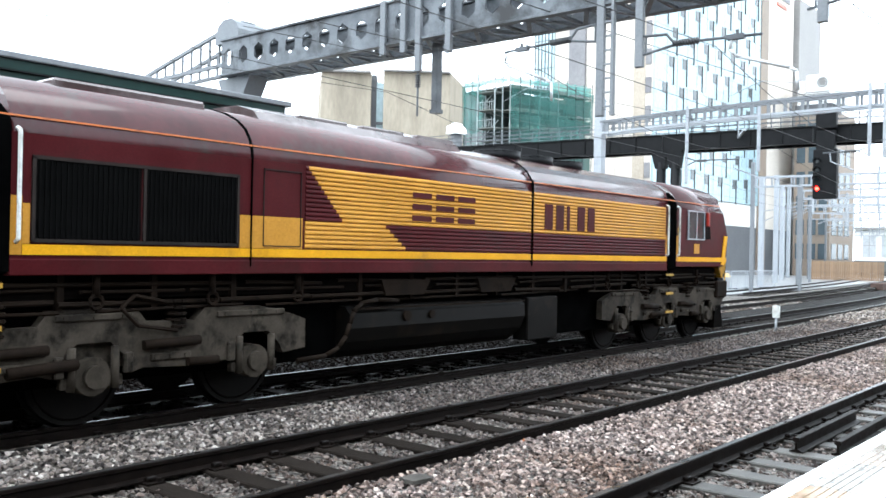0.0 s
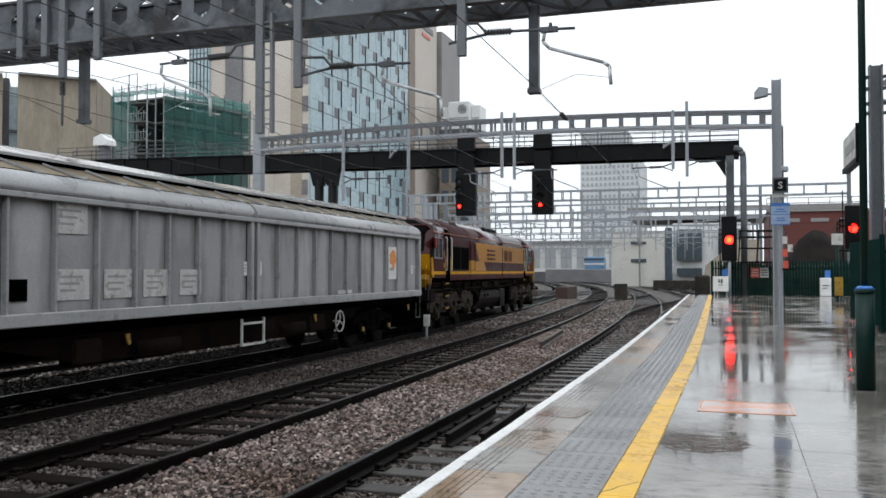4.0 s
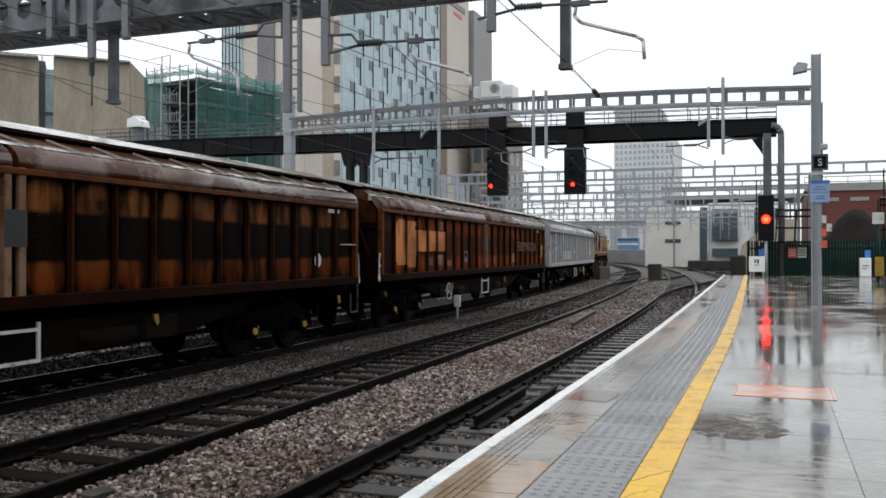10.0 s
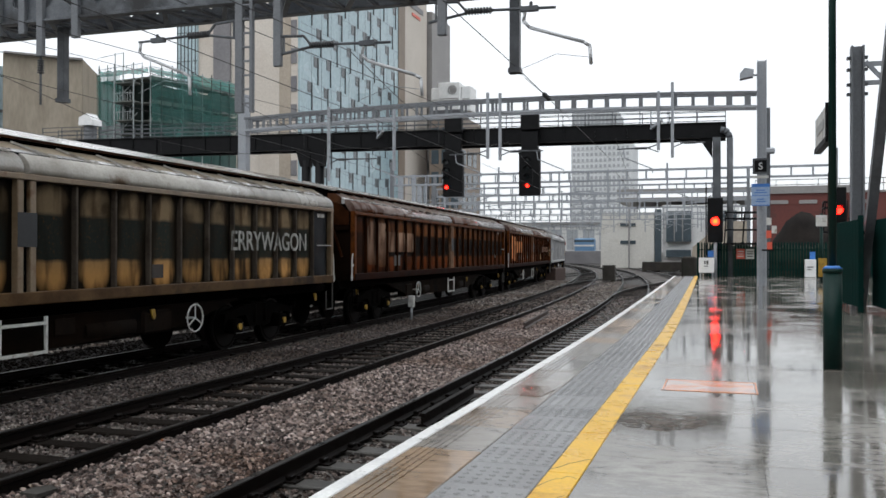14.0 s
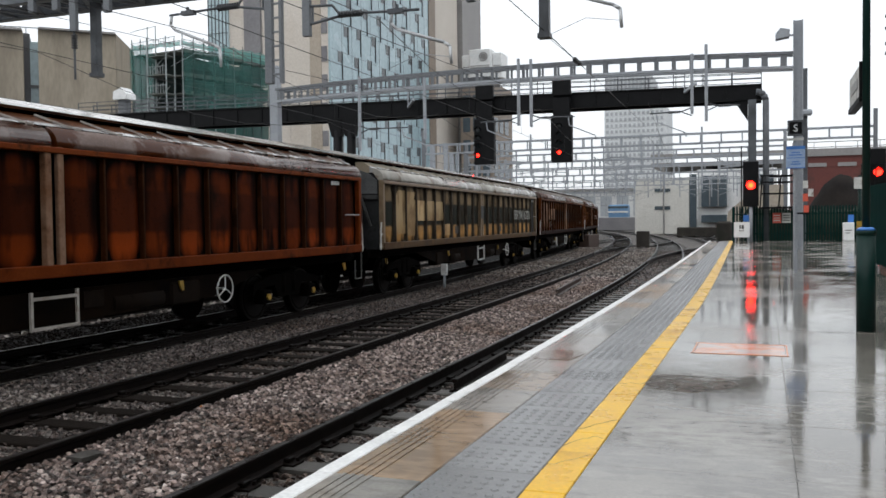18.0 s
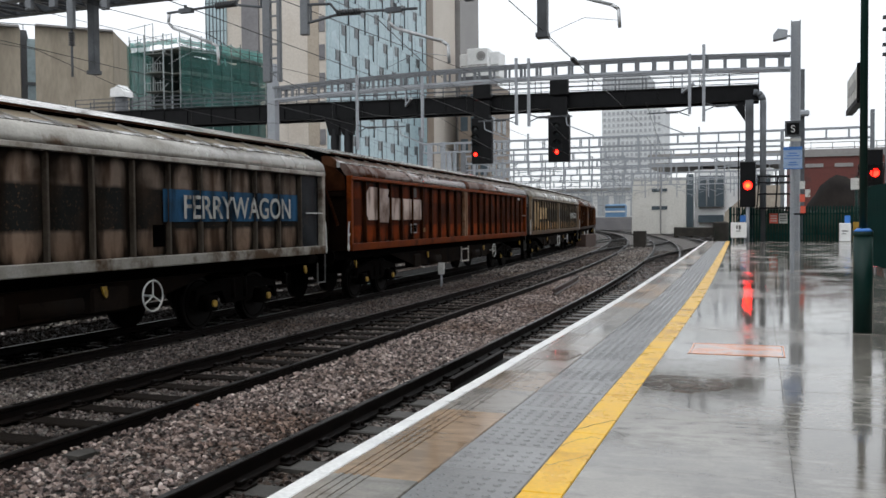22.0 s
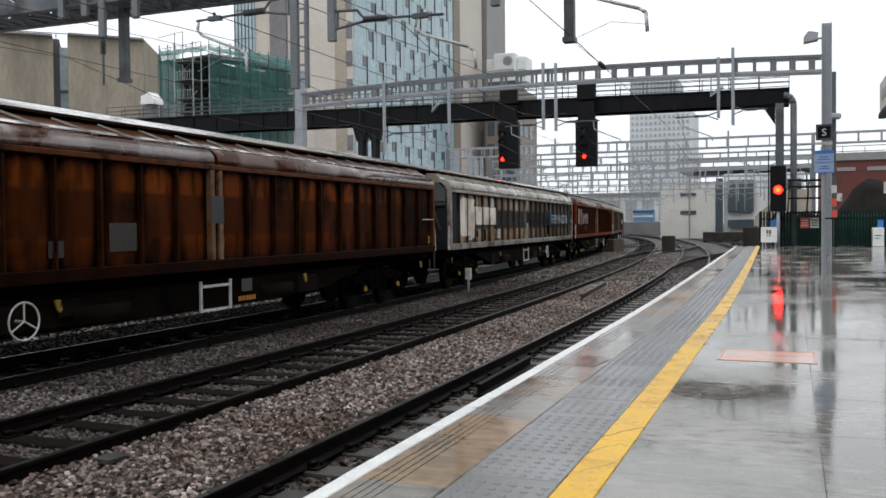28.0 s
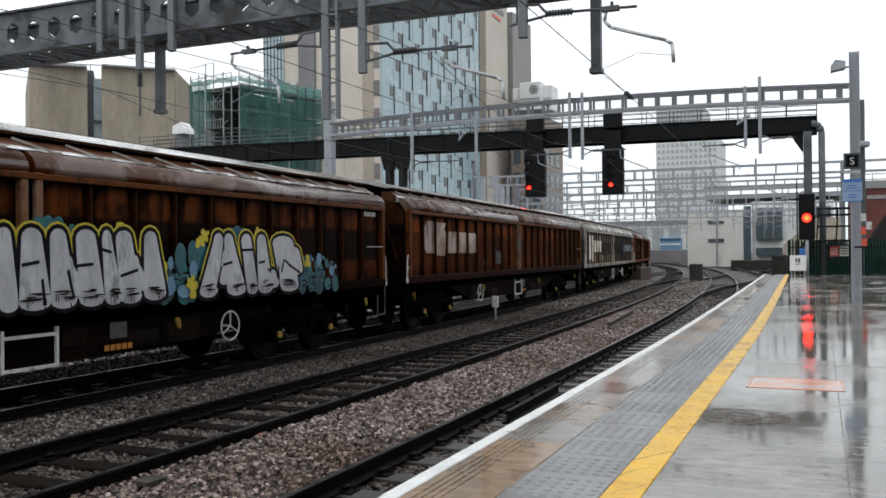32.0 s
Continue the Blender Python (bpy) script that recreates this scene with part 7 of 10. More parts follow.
        rod(bm, (sx * 1.24, mid + 1.1, 0.62), (sx * 1.24, mid + 1.5, 0.62), 0.05, 8)
        part("damper", bm, UNDER_BROWN, bogie)
        bm = B()
        box(bm, sx * 1.14, mid + d * 2.5, 0.95, sx * 1.28, mid + d * 3.1, 1.35, 0.03)
        part("sand_box", bm, UNDER_BROWN, bogie)
    for sx in (-1, 1):
        bm = B()
        prism(bm, [(mid + d * 2.85, 1.0), (mid + d * 3.1, 1.0), (mid + d * 2.75, 0.18), (mid + d * 2.6, 0.18)], "x", sx * 1.12, sx * 1.18)
        part("sand_pipe", bm, BOGIE, bogie)


loco_bogie(ly(4.8), -1)
loco_bogie(ly(18.08), 1)

# ---------------------------------------------------------------- overhead line structures
def lattice(bm, p, q, deep, high, step=0.5, w=0.07):
    """A box girder of angle bars between p and q (its lower near edge), deep across and high."""
    p, q = Vector(p), Vector(q)
    d = (q - p)
    n = max(1, round(d.length / step))
    across = d.normalized().cross(Vector((0, 0, 1))) * -deep
    up = Vector((0, 0, high))
    for o in (Vector(), across, up, across + up):
        bar(bm, p + o, q + o, w, w)
    for i in range(n + 1):
        a = p + d * (i / n)
        bar(bm, a, a + up, w * 0.8, w * 0.8)
        bar(bm, a + across, a + across + up, w * 0.8, w * 0.8)
        if i < n:
            c = p + d * ((i + 1) / n)
            bar(bm, a + (up if i % 2 else Vector()), c + across + (up if i % 2 else Vector()), w * 0.5, w * 0.5)
    return bm


def drop_tube(parent, x, y, z0, z1, w=0.2, label=""):
    bm = B()
    box(bm, x - w / 2, y - w / 2, z0, x + w / 2, y + w / 2, z1, 0.01)
    box(bm, x - w * 0.62, y - w * 0.62, z0 - 0.03, x + w * 0.62, y + w * 0.62, z0 + 0.05)
    return part("drop_tube", bm, GALV_DARK, parent, label)


def cantilever(parent, x, y, z, d, back=False):
    """Insulated bracket arm from a hanging post: two bracket tubes, ribbed insulator, top tube and a bent registration tube."""
    p = lambda u, v: (x + d * u, y, z + v)
    bm = B()
    tube(bm, [p(0, 0.33), p(0.5, 0.30), p(0.62, 0.16)], 0.024, 6)
    tube(bm, [p(0, 0), p(0.62, 0.10)], 0.024, 6)
    tube(bm, [p(0.12, 0.33), p(0.12, 0.02)], 0.02, 6)
    bracket = part("bracket", bm, GALV_DARK, parent)
    bm = B()
    ribbed(bm, p(0.62, 0.13), p(1.08, 0.12), 0.035, 0.062, 9)
    part("insulator", bm, INSULATOR, bracket)
    bm = B()
    rod(bm, p(1.06, 0.12), p(2.12, 0.08), 0.024, 8)
    part("top_tube", bm, GALV_DARK, bracket)
    bm = B()
    box(bm, x + d * 1.56, y - 0.05, z + 0.05, x + d * 1.84, y + 0.05, z + 0.13)
    rod(bm, p(1.72, 0.1), p(1.72, 0.2), 0.03, 6)
    part("clamp", bm, GALV_DARK, bracket)
    bm = B()
    if back:
        tube(bm, [p(2.08, 0.06), p(2.1, -0.1), p(2.0, -0.2), p(1.14, -0.55), p(1.04, -0.62), p(1.02, -0.95)], 0.028, 8)
    else:
        tube(bm, [p(1.63, 0.08), p(1.60, -0.10), p(1.70, -0.21), p(2.56, -0.50), p(2.66, -0.57), p(2.68, -0.86)], 0.028, 8)
    part("registration_tube", bm, BRIGHT_TUBE, bracket)
    bm = B()
    e = 1.02 if back else 2.68
    k = 1 if back else -1
    tube(bm, [p(e, -0.75), p(e + k * 0.55, -0.66), p(e + k * 1.10, -0.86)], 0.005, 5)
    part("steady_arm", bm, GALV, bracket)


GY = 14.5
# one dark grey for the beam's webs, flanges and braces
GANTRY = mat("dark_gantry_steel", (0.075, 0.083, 0.094), (0.145, 0.156, 0.170), 0.4, 0.1, 1.5, 30, 0.05, stain=(0.020, 0.020, 0.021), stain_at=(0.48, 0.66), stain_scale=1.2, spec=0.3)
gantry = thing("overhead_line_gantry", "grey galvanised box-beam gantry with round holes spanning the tracks", "gantry", group="overhead line gantries")
x0, x1, zb, zt = -19.6, 2.3, 5.45, 6.36
for k, y in enumerate((GY - 0.5, GY + 0.5)):
    bm = B()
    # the web is cut into bays with six-sided openings
    n = 36
    for i in range(n):
        a, c = x0 + (x1 - x0) * i / n, x0 + (x1 - x0) * (i + 1) / n
        m, r = (a + c) / 2, 0.19
        zc = (zb + zt) / 2
        outer = [(a, zb), (c, zb), (c, zt), (a, zt)]
        inner = [(m + r * math.cos(math.pi / 6 + j * math.tau / 6) * 1.05, zc + r * math.sin(math.pi / 6 + j * math.tau / 6) * 1.2) for j in range(6)]
        vo = [bm.verts.new((p[0], y, p[1])) for p in outer]
        vi = [bm.verts.new((p[0], y, p[1])) for p in inner]
        # inner order: right-up, up, left-up, left-down, down, right-down
        for q in ((vo[1], vo[2], vi[0], vi[5]), (vo[2], vi[1], vi[0]), (vo[2], vo[3], vi[1]), (vo[3], vi[2], vi[1]), (vo[3], vo[0], vi[3], vi[2]), (vo[0], vi[4], vi[3]), (vo[0], vo[1], vi[4]), (vo[1], vi[5], vi[4])):
            bm.faces.new(q)
    bmesh.ops.remove_doubles(bm, verts=bm.verts, dist=0.001)
    bmesh.ops.recalc_face_normals(bm, faces=bm.faces)
    bmesh.ops.solidify(bm, geom=bm.faces[:], thickness=0.03)
    part("beam_web", bm, GANTRY, gantry)
    bm = B()
    for z in (zb, zt):
        box(bm, x0, y - 0.09, z - 0.025, x1, y + 0.09, z + 0.025, 0.005)
    part("beam_flange", bm, GANTRY, gantry)
n = 34
for z in (zb, zt):
    for i in range(n):
        a, c = x0 + (x1 - x0) * i / n, x0 + (x1 - x0) * (i + 1) / n
        s = 1 if i % 2 else -1
        bm = B()
        bar(bm, (a, GY - 0.5 * s, z), (c, GY + 0.5 * s, z), 0.09, 0.05)
        part("diagonal_brace", bm, GANTRY, gantry)
        bm = B()
        bar(bm, (a, GY - 0.5, z), (a, GY + 0.5, z), 0.07, 0.05)
        part("cross_brace", bm, GANTRY, gantry)
# left mast behind the canopy with its anchor ladder, right column and raking strut
bm = B()
prism(bm, [(-19.4 + u, GY + v) for u, v in ((-0.23, -0.22), (-0.17, -0.22), (-0.17, -0.05), (0.17, -0.05), (0.17, -0.22), (0.23, -0.22), (0.23, 0.22), (0.17, 0.22), (0.17, 0.05), (-0.17, 0.05), (-0.17, 0.22), (-0.23, 0.22))], "z", BED, 6.9)
part("mast", bm, GALV_MID, gantry)
bm = B()
prism(bm, [(-20.05, 5.42), (-18.7, 5.42), (-19.0, 4.9), (-19.2, 4.4), (-19.6, 4.4), (-19.8, 4.9)], "y", GY - 0.3, GY + 0.3)
part("mast_bracket", bm, GALV_MID, gantry)
bm = B()
prism(bm, [(-19.95, 6.3), (-18.98, 6.3), (-18.98, 6.62), (-19.08, 6.8), (-19.28, 6.92), (-19.62, 6.92), (-19.84, 6.78), (-19.95, 6.55)], "y", GY - 0.48, GY + 0.48)
part("mast_head", bm, GALV_MID, gantry)
top_ = lambda x: 6.66 - 0.20 * (-19.6 - x) - 0.012 * (x + 19.6) ** 2 * 0.3
low_ = lambda x: 5.76 - 0.02 * (-19.6 - x)
for y_ in (GY - 0.42, GY + 0.42):
    bm = B()
    for edge_, w_ in ((top_, 0.09), (low_, 0.09)):
        for i in range(6):
            a, c = -19.6 - 0.8 * i, -20.4 - 0.8 * i
            bar(bm, (a, y_, edge_(a)), (c, y_, edge_(c)), w_, w_)
    for i in range(11):
        a = -19.85 - i * 0.42
        if top_(a) - low_(a) > 0.04:
            bar(bm, (a, y_, low_(a)), (a, y_, top_(a)), 0.05, 0.05)
    part("end_truss", bm, GALV_MID, gantry)
bm = B()
prism(bm, [(2.09, 12.95), (2.69, 12.95), (2.69, 13.55), (2.64, 13.55), (2.64, 13.0), (2.14, 13.0), (2.14, 13.55), (2.09, 13.55)], "z", 0.0, 6.9)
part("mast", bm, COLUMN, gantry, "broad grey steel column")
bm = B()
box(bm, 1.95, 12.8, 0.0, 2.80, 12.945, 0.05)
part("base_plate", bm, COLUMN, gantry)
bm = B()
bar(bm, (2.2, 17.2, 0.0), (2.3, 13.7, 5.6), 0.15, 0.15)
part("raking_strut", bm, COLUMN, gantry)
bm = B()
box(bm, 2.15, 13.05, 5.4, 2.6, 15.1, 6.4)
part("beam_seat", bm, GALV_DARK, gantry)
bm = B()
box(bm, 2.085, 12.935, 1.24, 2.695, 12.955, 1.34)
part("reflective_band", bm, BLACK_STEEL, gantry)
# hanging posts and brackets for the three lines
for x, z0 in ((-3.42, 4.0), (-12.64, 3.98)):
    drop_tube(gantry, x, GY, z0, zb, 0.165)
FY = GY - 0.57
for x, z0, z1 in ((-12.67, 4.75, 6.4), (-8.31, 3.45, 6.3), (-7.55, 4.23, 6.3), (-4.52, 4.55, 6.3), (-11.85, 5.05, 6.4), (-13.7, 5.2, 6.4), (-13.1, 5.2, 6.4)):
    bm = B()
    box(bm, x - 0.075, FY - 0.05, z0, x + 0.075, FY + 0.05, z1, 0.01)
    part("hanging_post", bm, GALV_MID, gantry)
for i in range(8):
    z = 3.6 + 0.25 * i
    bm = B()
    box(bm, -8.25, FY - 0.03, z, -8.08, FY + 0.01, z + 0.03)
    part("ladder_rung", bm, GALV_MID, gantry)
bm = B()
box(bm, -8.09, FY - 0.05, 3.45, -8.04, FY + 0.05, 5.6)
part("ladder_rail", bm, GALV_MID, gantry)
bm = B()
rod(bm, (-12.67, FY, 3.82), (-12.67, FY, 4.75), 0.022, 6)
hanger = part("hanger_rod", bm, GALV_DARK, gantry)
bm = B()
ribbed(bm, (-12.67, FY, 4.42), (-12.67, FY, 4.70), 0.035, 0.065, 6)
part("insulator", bm, INSULATOR, hanger)
cantilever(gantry, -8.31, FY, 4.78, -1, True)
cantilever(gantry, -7.55, FY, 4.43, 1)
cantilever(gantry, -4.75, FY, 4.78, 1)

# portal with open frame beam, carrying the wires further along
P2 = 28.0
portal = thing("overhead_line_portal", "grey steel portal with a ladder-frame beam over the tracks", "gantry", group="overhead line gantries")
bm = B()
box(bm, -16.66, P2 - 0.15, BED, -16.34, P2 + 0.15, 6.6, 0.01)
part("mast", bm, GALV, portal)
bm = B()
prism(bm, [(0.94 + u, P2 + v) for u, v in ((-0.135, -0.15), (-0.105, -0.15), (-0.105, -0.02), (0.105, -0.02), (0.105, -0.15), (0.135, -0.15), (0.135, 0.15), (0.105, 0.15), (0.105, 0.02), (-0.105, 0.02), (-0.105, 0.15), (-0.135, 0.15))], "z", 0.0, 6.69)
part("mast", bm, GALV, portal)


def camber(x):
    """The beam rises a little towards the middle of its span."""
    return 0.20 * (1 - ((x + 7.75) / 8.6) ** 2)


for y in (P2 - 0.24, P2 + 0.24):
    for z in (5.30, 5.72):
        cuts = [-16.35 + 17.15 * i / 8 for i in range(9)]
        bm = B()
        prism(bm, [(x_, z + camber(x_) - 0.038) for x_ in cuts] + [(x_, z + camber(x_) + 0.038) for x_ in cuts[::-1]], "y", y - 0.045, y + 0.045)
        part("beam_chord", bm, GALV_MID if z > 5.5 else GALV, portal)
    n = 33
    for i in range(n):
        x = -16.3 + 0.52 * i + 0.2
        wd = (0.05 if -15.6 < x < -0.5 else 0.09) * (1.0 if y < P2 else 0.7)
        bm = B()
        box(bm, x - wd, y - 0.02, 5.32 + camber(x), x + wd, y + 0.02, 5.70 + camber(x))
        part("beam_web", bm, GALV_MID, portal)
PY = P2 - 0.34
for x, z0, z1 in ((-13.02, 3.41, 5.96), (-10.63, 3.71, 5.75), (-7.40, 4.0, 6.14), (-6.99, 3.94, 6.1), (-2.03, 4.09, 5.89), (-1.62, 3.85, 6.14)):
    bm = B()
    box(bm, x - 0.045, PY - 0.045, z0, x + 0.045, PY + 0.045, z1, 0.008)
    part("hanging_post", bm, GALV, portal)
for x, z, d, reach in ((-7.4, 4.17, -1, 1.29), (-6.99, 4.20, 1, 1.40), (-2.03, 4.16, -1, 1.25), (-1.62, 4.28, 1, 0.95), (-13.0, 4.13, 1, 1.75)):
    bm = B()
    tube(bm, [(x, PY, z + 0.12), (x + d * 0.3, PY, z + 0.02), (x + d * reach, PY, z)], 0.022, 6)
    tube(bm, [(x, PY, z - 0.12), (x + d * 0.3, PY, z + 0.0)], 0.018, 6)
    arm = part("bracket_arm", bm, GALV_DARK, portal)
    bm = B()
    ribbed(bm, (x + d * 0.34, PY, z + 0.01), (x + d * 0.70, PY, z + 0.01), 0.03, 0.05, 6, 10)
    part("insulator", bm, INSULATOR, arm)
    if reach > 1:
        bm = B()
        e = 1 if d > 0 else -1
        q0 = x + d * (reach - 0.2)
        tube(bm, [(q0, PY, z), (q0 + 0.03, PY, z - 0.26), (q0 + 0.15, PY, z - 0.32), (q0 + 0.85, PY, z - 0.62), (q0 + 0.88, PY, z - 0.75)], 0.018, 6)
        part("registration_tube", bm, GALV, arm)

# lamp on the mast
lamp = thing("flood_lamp", "grey flood lamp on a bracket at the top of a mast", "lamp", (0.80, P2, 6.32))
bm = B()
bar(bm, (0, 0, -0.05), (-0.25, 0, -0.05), 0.05, 0.05)
part("bracket", bm, GALV, lamp)
bm = B()
prism(bm, [(-0.48, -0.16), (-0.1, -0.10), (-0.08, 0.10), (-0.35, 0.16), (-0.48, 0.0)], "y", -0.18, 0.18)
part("lamp_head", bm, GALV, lamp)

# black signal bridge beyond the portal
bridge = thing("signal_bridge", "black plate-girder signal bridge with a railed walkway", "signal bridge")
A, C = Vector((-0.1, 38.4, 0)), Vector((-33.5, 37.0, 0))
dirx = (C - A).normalized()


def sb(u, z, v=0.0):
    p = A + dirx * u
    return (p.x, p.y + v, z)


LEN = (C - A).length
for v in (0.0, 1.1):
    bm = B()
    prism(bm, [(0.0, 5.76), (LEN, 5.85), (LEN, 6.68), (0.0, 6.36)], "y", -0.04, 0.04)
    for k in range(26):
        u = LEN * k / 25
        box(bm, u - 0.02, -0.09, 5.86, u + 0.02, 0.09, 6.36 + 0.3 * u / LEN)
    for z0_, z1_ in ((5.76, 5.85), (6.36, 6.68)):
        bar(bm, (0, 0, z0_), (LEN, 0, z1_), 0.24, 0.04)
    g_ = part("girder", bm, BLACK_STEEL, bridge)
    g_.matrix_basis = pose(A.x, A.y + v, 0, 0, 0, math.degrees(math.atan2(dirx.y, dirx.x)))
bm = B()
bar(bm, sb(0, 6.30, 0.55), sb(LEN, 6.6, 0.55), 1.0, 0.05)
part("walkway_deck", bm, BLACK_STEEL, bridge)
for v in (0.0, 1.1):
    for z in (0.24, 0.44, 0.66):
        bm = B()
        bar(bm, sb(0, 6.36 + z, v), sb(LEN, 6.68 + z, v), 0.03, 0.03)
        part("walkway_rail", bm, GALV_DARK, bridge)
    for i in range(30):
        u = LEN * i / 29
        bm = B()
        bar(bm, sb(u, 6.36 + 0.32 * u / LEN, v), sb(u, 7.02 + 0.32 * u / LEN, v), 0.035, 0.035)
        part("rail_post", bm, GALV_DARK, bridge)
bm = B()
box(bm, -0.61, 38.25, 0.0, -0.29, 38.55, 5.76, 0.01)
part("column", bm, GALV_DARK, bridge)
bm = B()
prism(bm, [(-0.62, 4.9), (-0.62, 5.75), (-1.15, 5.75), (-1.0, 5.5)], "y", 38.35, 38.5)
part("gusset", bm, BLACK_STEEL, bridge)
for x, m in ((-18.9, BLACK_STEEL), (-18.2, BLACK_STEEL)):
    bm = B()
    rod(bm, (x, 37.7, BED), (x, 37.7, 5.3), 0.22, 12)
    prism(bm, [(x - 0.22, 5.0), (x + 0.22, 5.0), (x + 0.35, 5.8), (x - 0.45, 5.8)], "y", 37.5, 37.9)
    part("column", bm, m, bridge)
bm = B()
tube(bm, [(-0.3, 38.2, 6.05), (-0.12, 38.2, 6.02), (0.0, 38.2, 5.9), (0.07, 38.2, 5.7), (0.08, 38.2, 0.0)], 0.13, 12)
part("cable_duct", bm, GALV_DARK, bridge, "grey cable duct bent over the girder's end")


def hanging_signal(u, label, lens):
    s = thing("hanging_signal", label, "railway signal", group="signals on the bridge")
    bm = B()
    p = sb(u, 0, -0.5)
    box(bm, p[0] - 0.40, p[1], 6.3, p[0] + 0.40, p[1] + 0.25, 7.1, 0.02)
    box(bm, p[0] - 0.36, p[1] - 0.02, 5.4, p[0] + 0.36, p[1] + 0.25, 6.2)
    box(bm, p[0] - 0.46, p[1] - 0.05, 3.45, p[0] + 0.46, p[1] + 0.25, 5.45, 0.02)
    part("housing", bm, BLACK_STEEL, s)
    off = -0.28 if u > 10 else -0.08
    for k, z in enumerate((3.86, 4.24, 4.60, 4.96)):
        bm = B()
        for i in range(9):
            a0, a1 = math.pi * (i / 9) , math.pi * ((i + 1) / 9)
            bar(bm, (p[0] + off + 0.14 * math.cos(a0), p[1] - 0.05, z + 0.14 * math.sin(a0)), (p[0] + off + 0.14 * math.cos(a1), p[1] - 0.26, z + 0.14 * math.sin(a1)), 0.02, 0.03)
        part("hood", bm, BLACK_STEEL, s)
        bm = B()
        rod(bm, (p[0] + off, p[1] - 0.05, z), (p[0] + off, p[1] - 0.07, z), 0.075, 16)
        part("lens", bm, lens if k == 0 else DARK_GLASS, s, "lit red lens" if k == 0 else "")
    return s


hanging_signal(11.5, "black hanging signal head showing a red light", RED_LAMP)
hanging_signal(8.08, "black hanging signal head showing a red light beside another", RED_LAMP)
# lamps on the walkway
for u in (3.0, 15.2):
    w = thing("walkway_lamp", "small grey lamp leaning out from the signal bridge", "lamp")
    bm = B()
    bar(bm, sb(u, 6.2, -0.1), sb(u - 0.5, 6.45, -0.7), 0.1, 0.1)
    rod(bm, sb(u, 6.3, -0.1), sb(u, 7.1, -0.1), 0.03, 6)
    part("lamp_body", bm, GALV, w)

# further portals along the curve, one behind the other
rng = random.Random(11)
for s, left, right, z in ((52, -18.0, 7.5, 5.75), (60, -17.0, 4.0, 5.5), (69, -19.0, 6.0, 5.6), (80, -20.0, 7.0, 5.55), (93, -22.0, 9.0, 5.6), (110, -22.0, 12.0, 5.6), (134, -24.0, 12.0, 5.6), (158, -26.0, 14.0, 5.6)):
    p = thing("overhead_line_portal", "grey lattice portal over the curving tracks in the distance", "gantry", group="overhead line gantries")
    q = lambda x, zz, dy=0.0: (lambda t: (t[0] - math.sin(t[2]) * dy, t[1] + math.cos(t[2]) * dy, zz))(on_track(x, s))
    bm = B()
    lattice(bm, q(left, z - 0.55), q(right, z - 0.55), 0.5, 0.55, 1.1, 0.085)
    part("portal_beam", bm, GALV, p)
    for x in (left, right):
        bm = B()
        bar(bm, q(x, BED), q(x, z + 0.9), 0.2, 0.2)
        part("mast", bm, GALV_MID, p)
    for x in [left + 3.5 + k * 3.3 + rng.uniform(-0.5, 0.5) for k in range(int((right - left - 4) / 3.3))]:
        bm = B()
        bar(bm, q(x, z - 2.1), q(x, z + rng.uniform(0.0, 0.6)), 0.1, 0.1)
        d = rng.choice((-1, 1))
        bar(bm, q(x, z - 1.3), q(x + d * 1.9, z - 1.15), 0.06, 0.06)
        bar(bm, q(x + d * 0.6, z - 1.4), q(x + d * 2.0, z - 1.95), 0.05, 0.05)
        part("hanging_post", bm, GALV, p)

# wires above each line: contact wire, catenary and droppers
for x in (*TRACKS, -14.2):
    w = thing("overhead_wire", "thin dark overhead contact wire and catenary", "overhead wire", group="overhead wires")
    pts = [-30.0, GY, P2, 52, 66, 80, 96, 114, 134, 158, 185]
    if x == TRACKS[0]:
        pts = pts[2:]
    bm = B()
    for a, c in zip(pts, pts[1:]):
        n = 5
        for i in range(n):
            u, v = a + (c - a) * i / n, a + (c - a) * (i + 1) / n
            f, g = i / n, (i + 1) / n
            lo = [on_track(x + 0.15, u), on_track(x + 0.15, v)]
            zc = [3.50, 3.50]
            zm = [4.55 - 0.75 * 4 * f * (1 - f) * 0.9, 4.55 - 0.75 * 4 * g * (1 - g) * 0.9]
            rod(bm, (lo[0][0], lo[0][1], zc[0]), (lo[1][0], lo[1][1], zc[1]), 0.006, 4)
            rod(bm, (lo[0][0], lo[0][1], zm[0]), (lo[1][0], lo[1][1], zm[1]), 0.007, 4)
            if i:
                rod(bm, (lo[0][0], lo[0][1], zc[0]), (lo[0][0], lo[0][1], zm[0]), 0.003, 3)
    part("wire", bm, CABLE, w)
w = thing("feeder_cable", "dark feeder cables slung across the tracks with an insulator", "cable", group="overhead wires")
bm = B()
rod(bm, (-4.35, 11.0, 5.0), (-3.36, 14.6, 4.03), 0.008, 5)
rod(bm, (-3.36, 14.6, 4.03), (-4.96, 40.0, 5.11), 0.009, 5)
rod(bm, (-3.36, 14.6, 3.98), (-3.55, 17.6, 4.155), 0.005, 5)
rod(bm, (-13.4, 10.0, 5.0), (-12.3, 28.0, 5.4), 0.007, 5)
rod(bm, (-10.2, 8.0, 5.6), (-7.5, 28.0, 5.2), 0.009, 5)
part("wire", bm, CABLE, w)
bm = B()
ribbed(bm, (-3.55, 17.6, 4.157), (-3.60, 18.4, 4.192), 0.03, 0.05, 9, 10)
part("insulator", bm, INSULATOR, w)

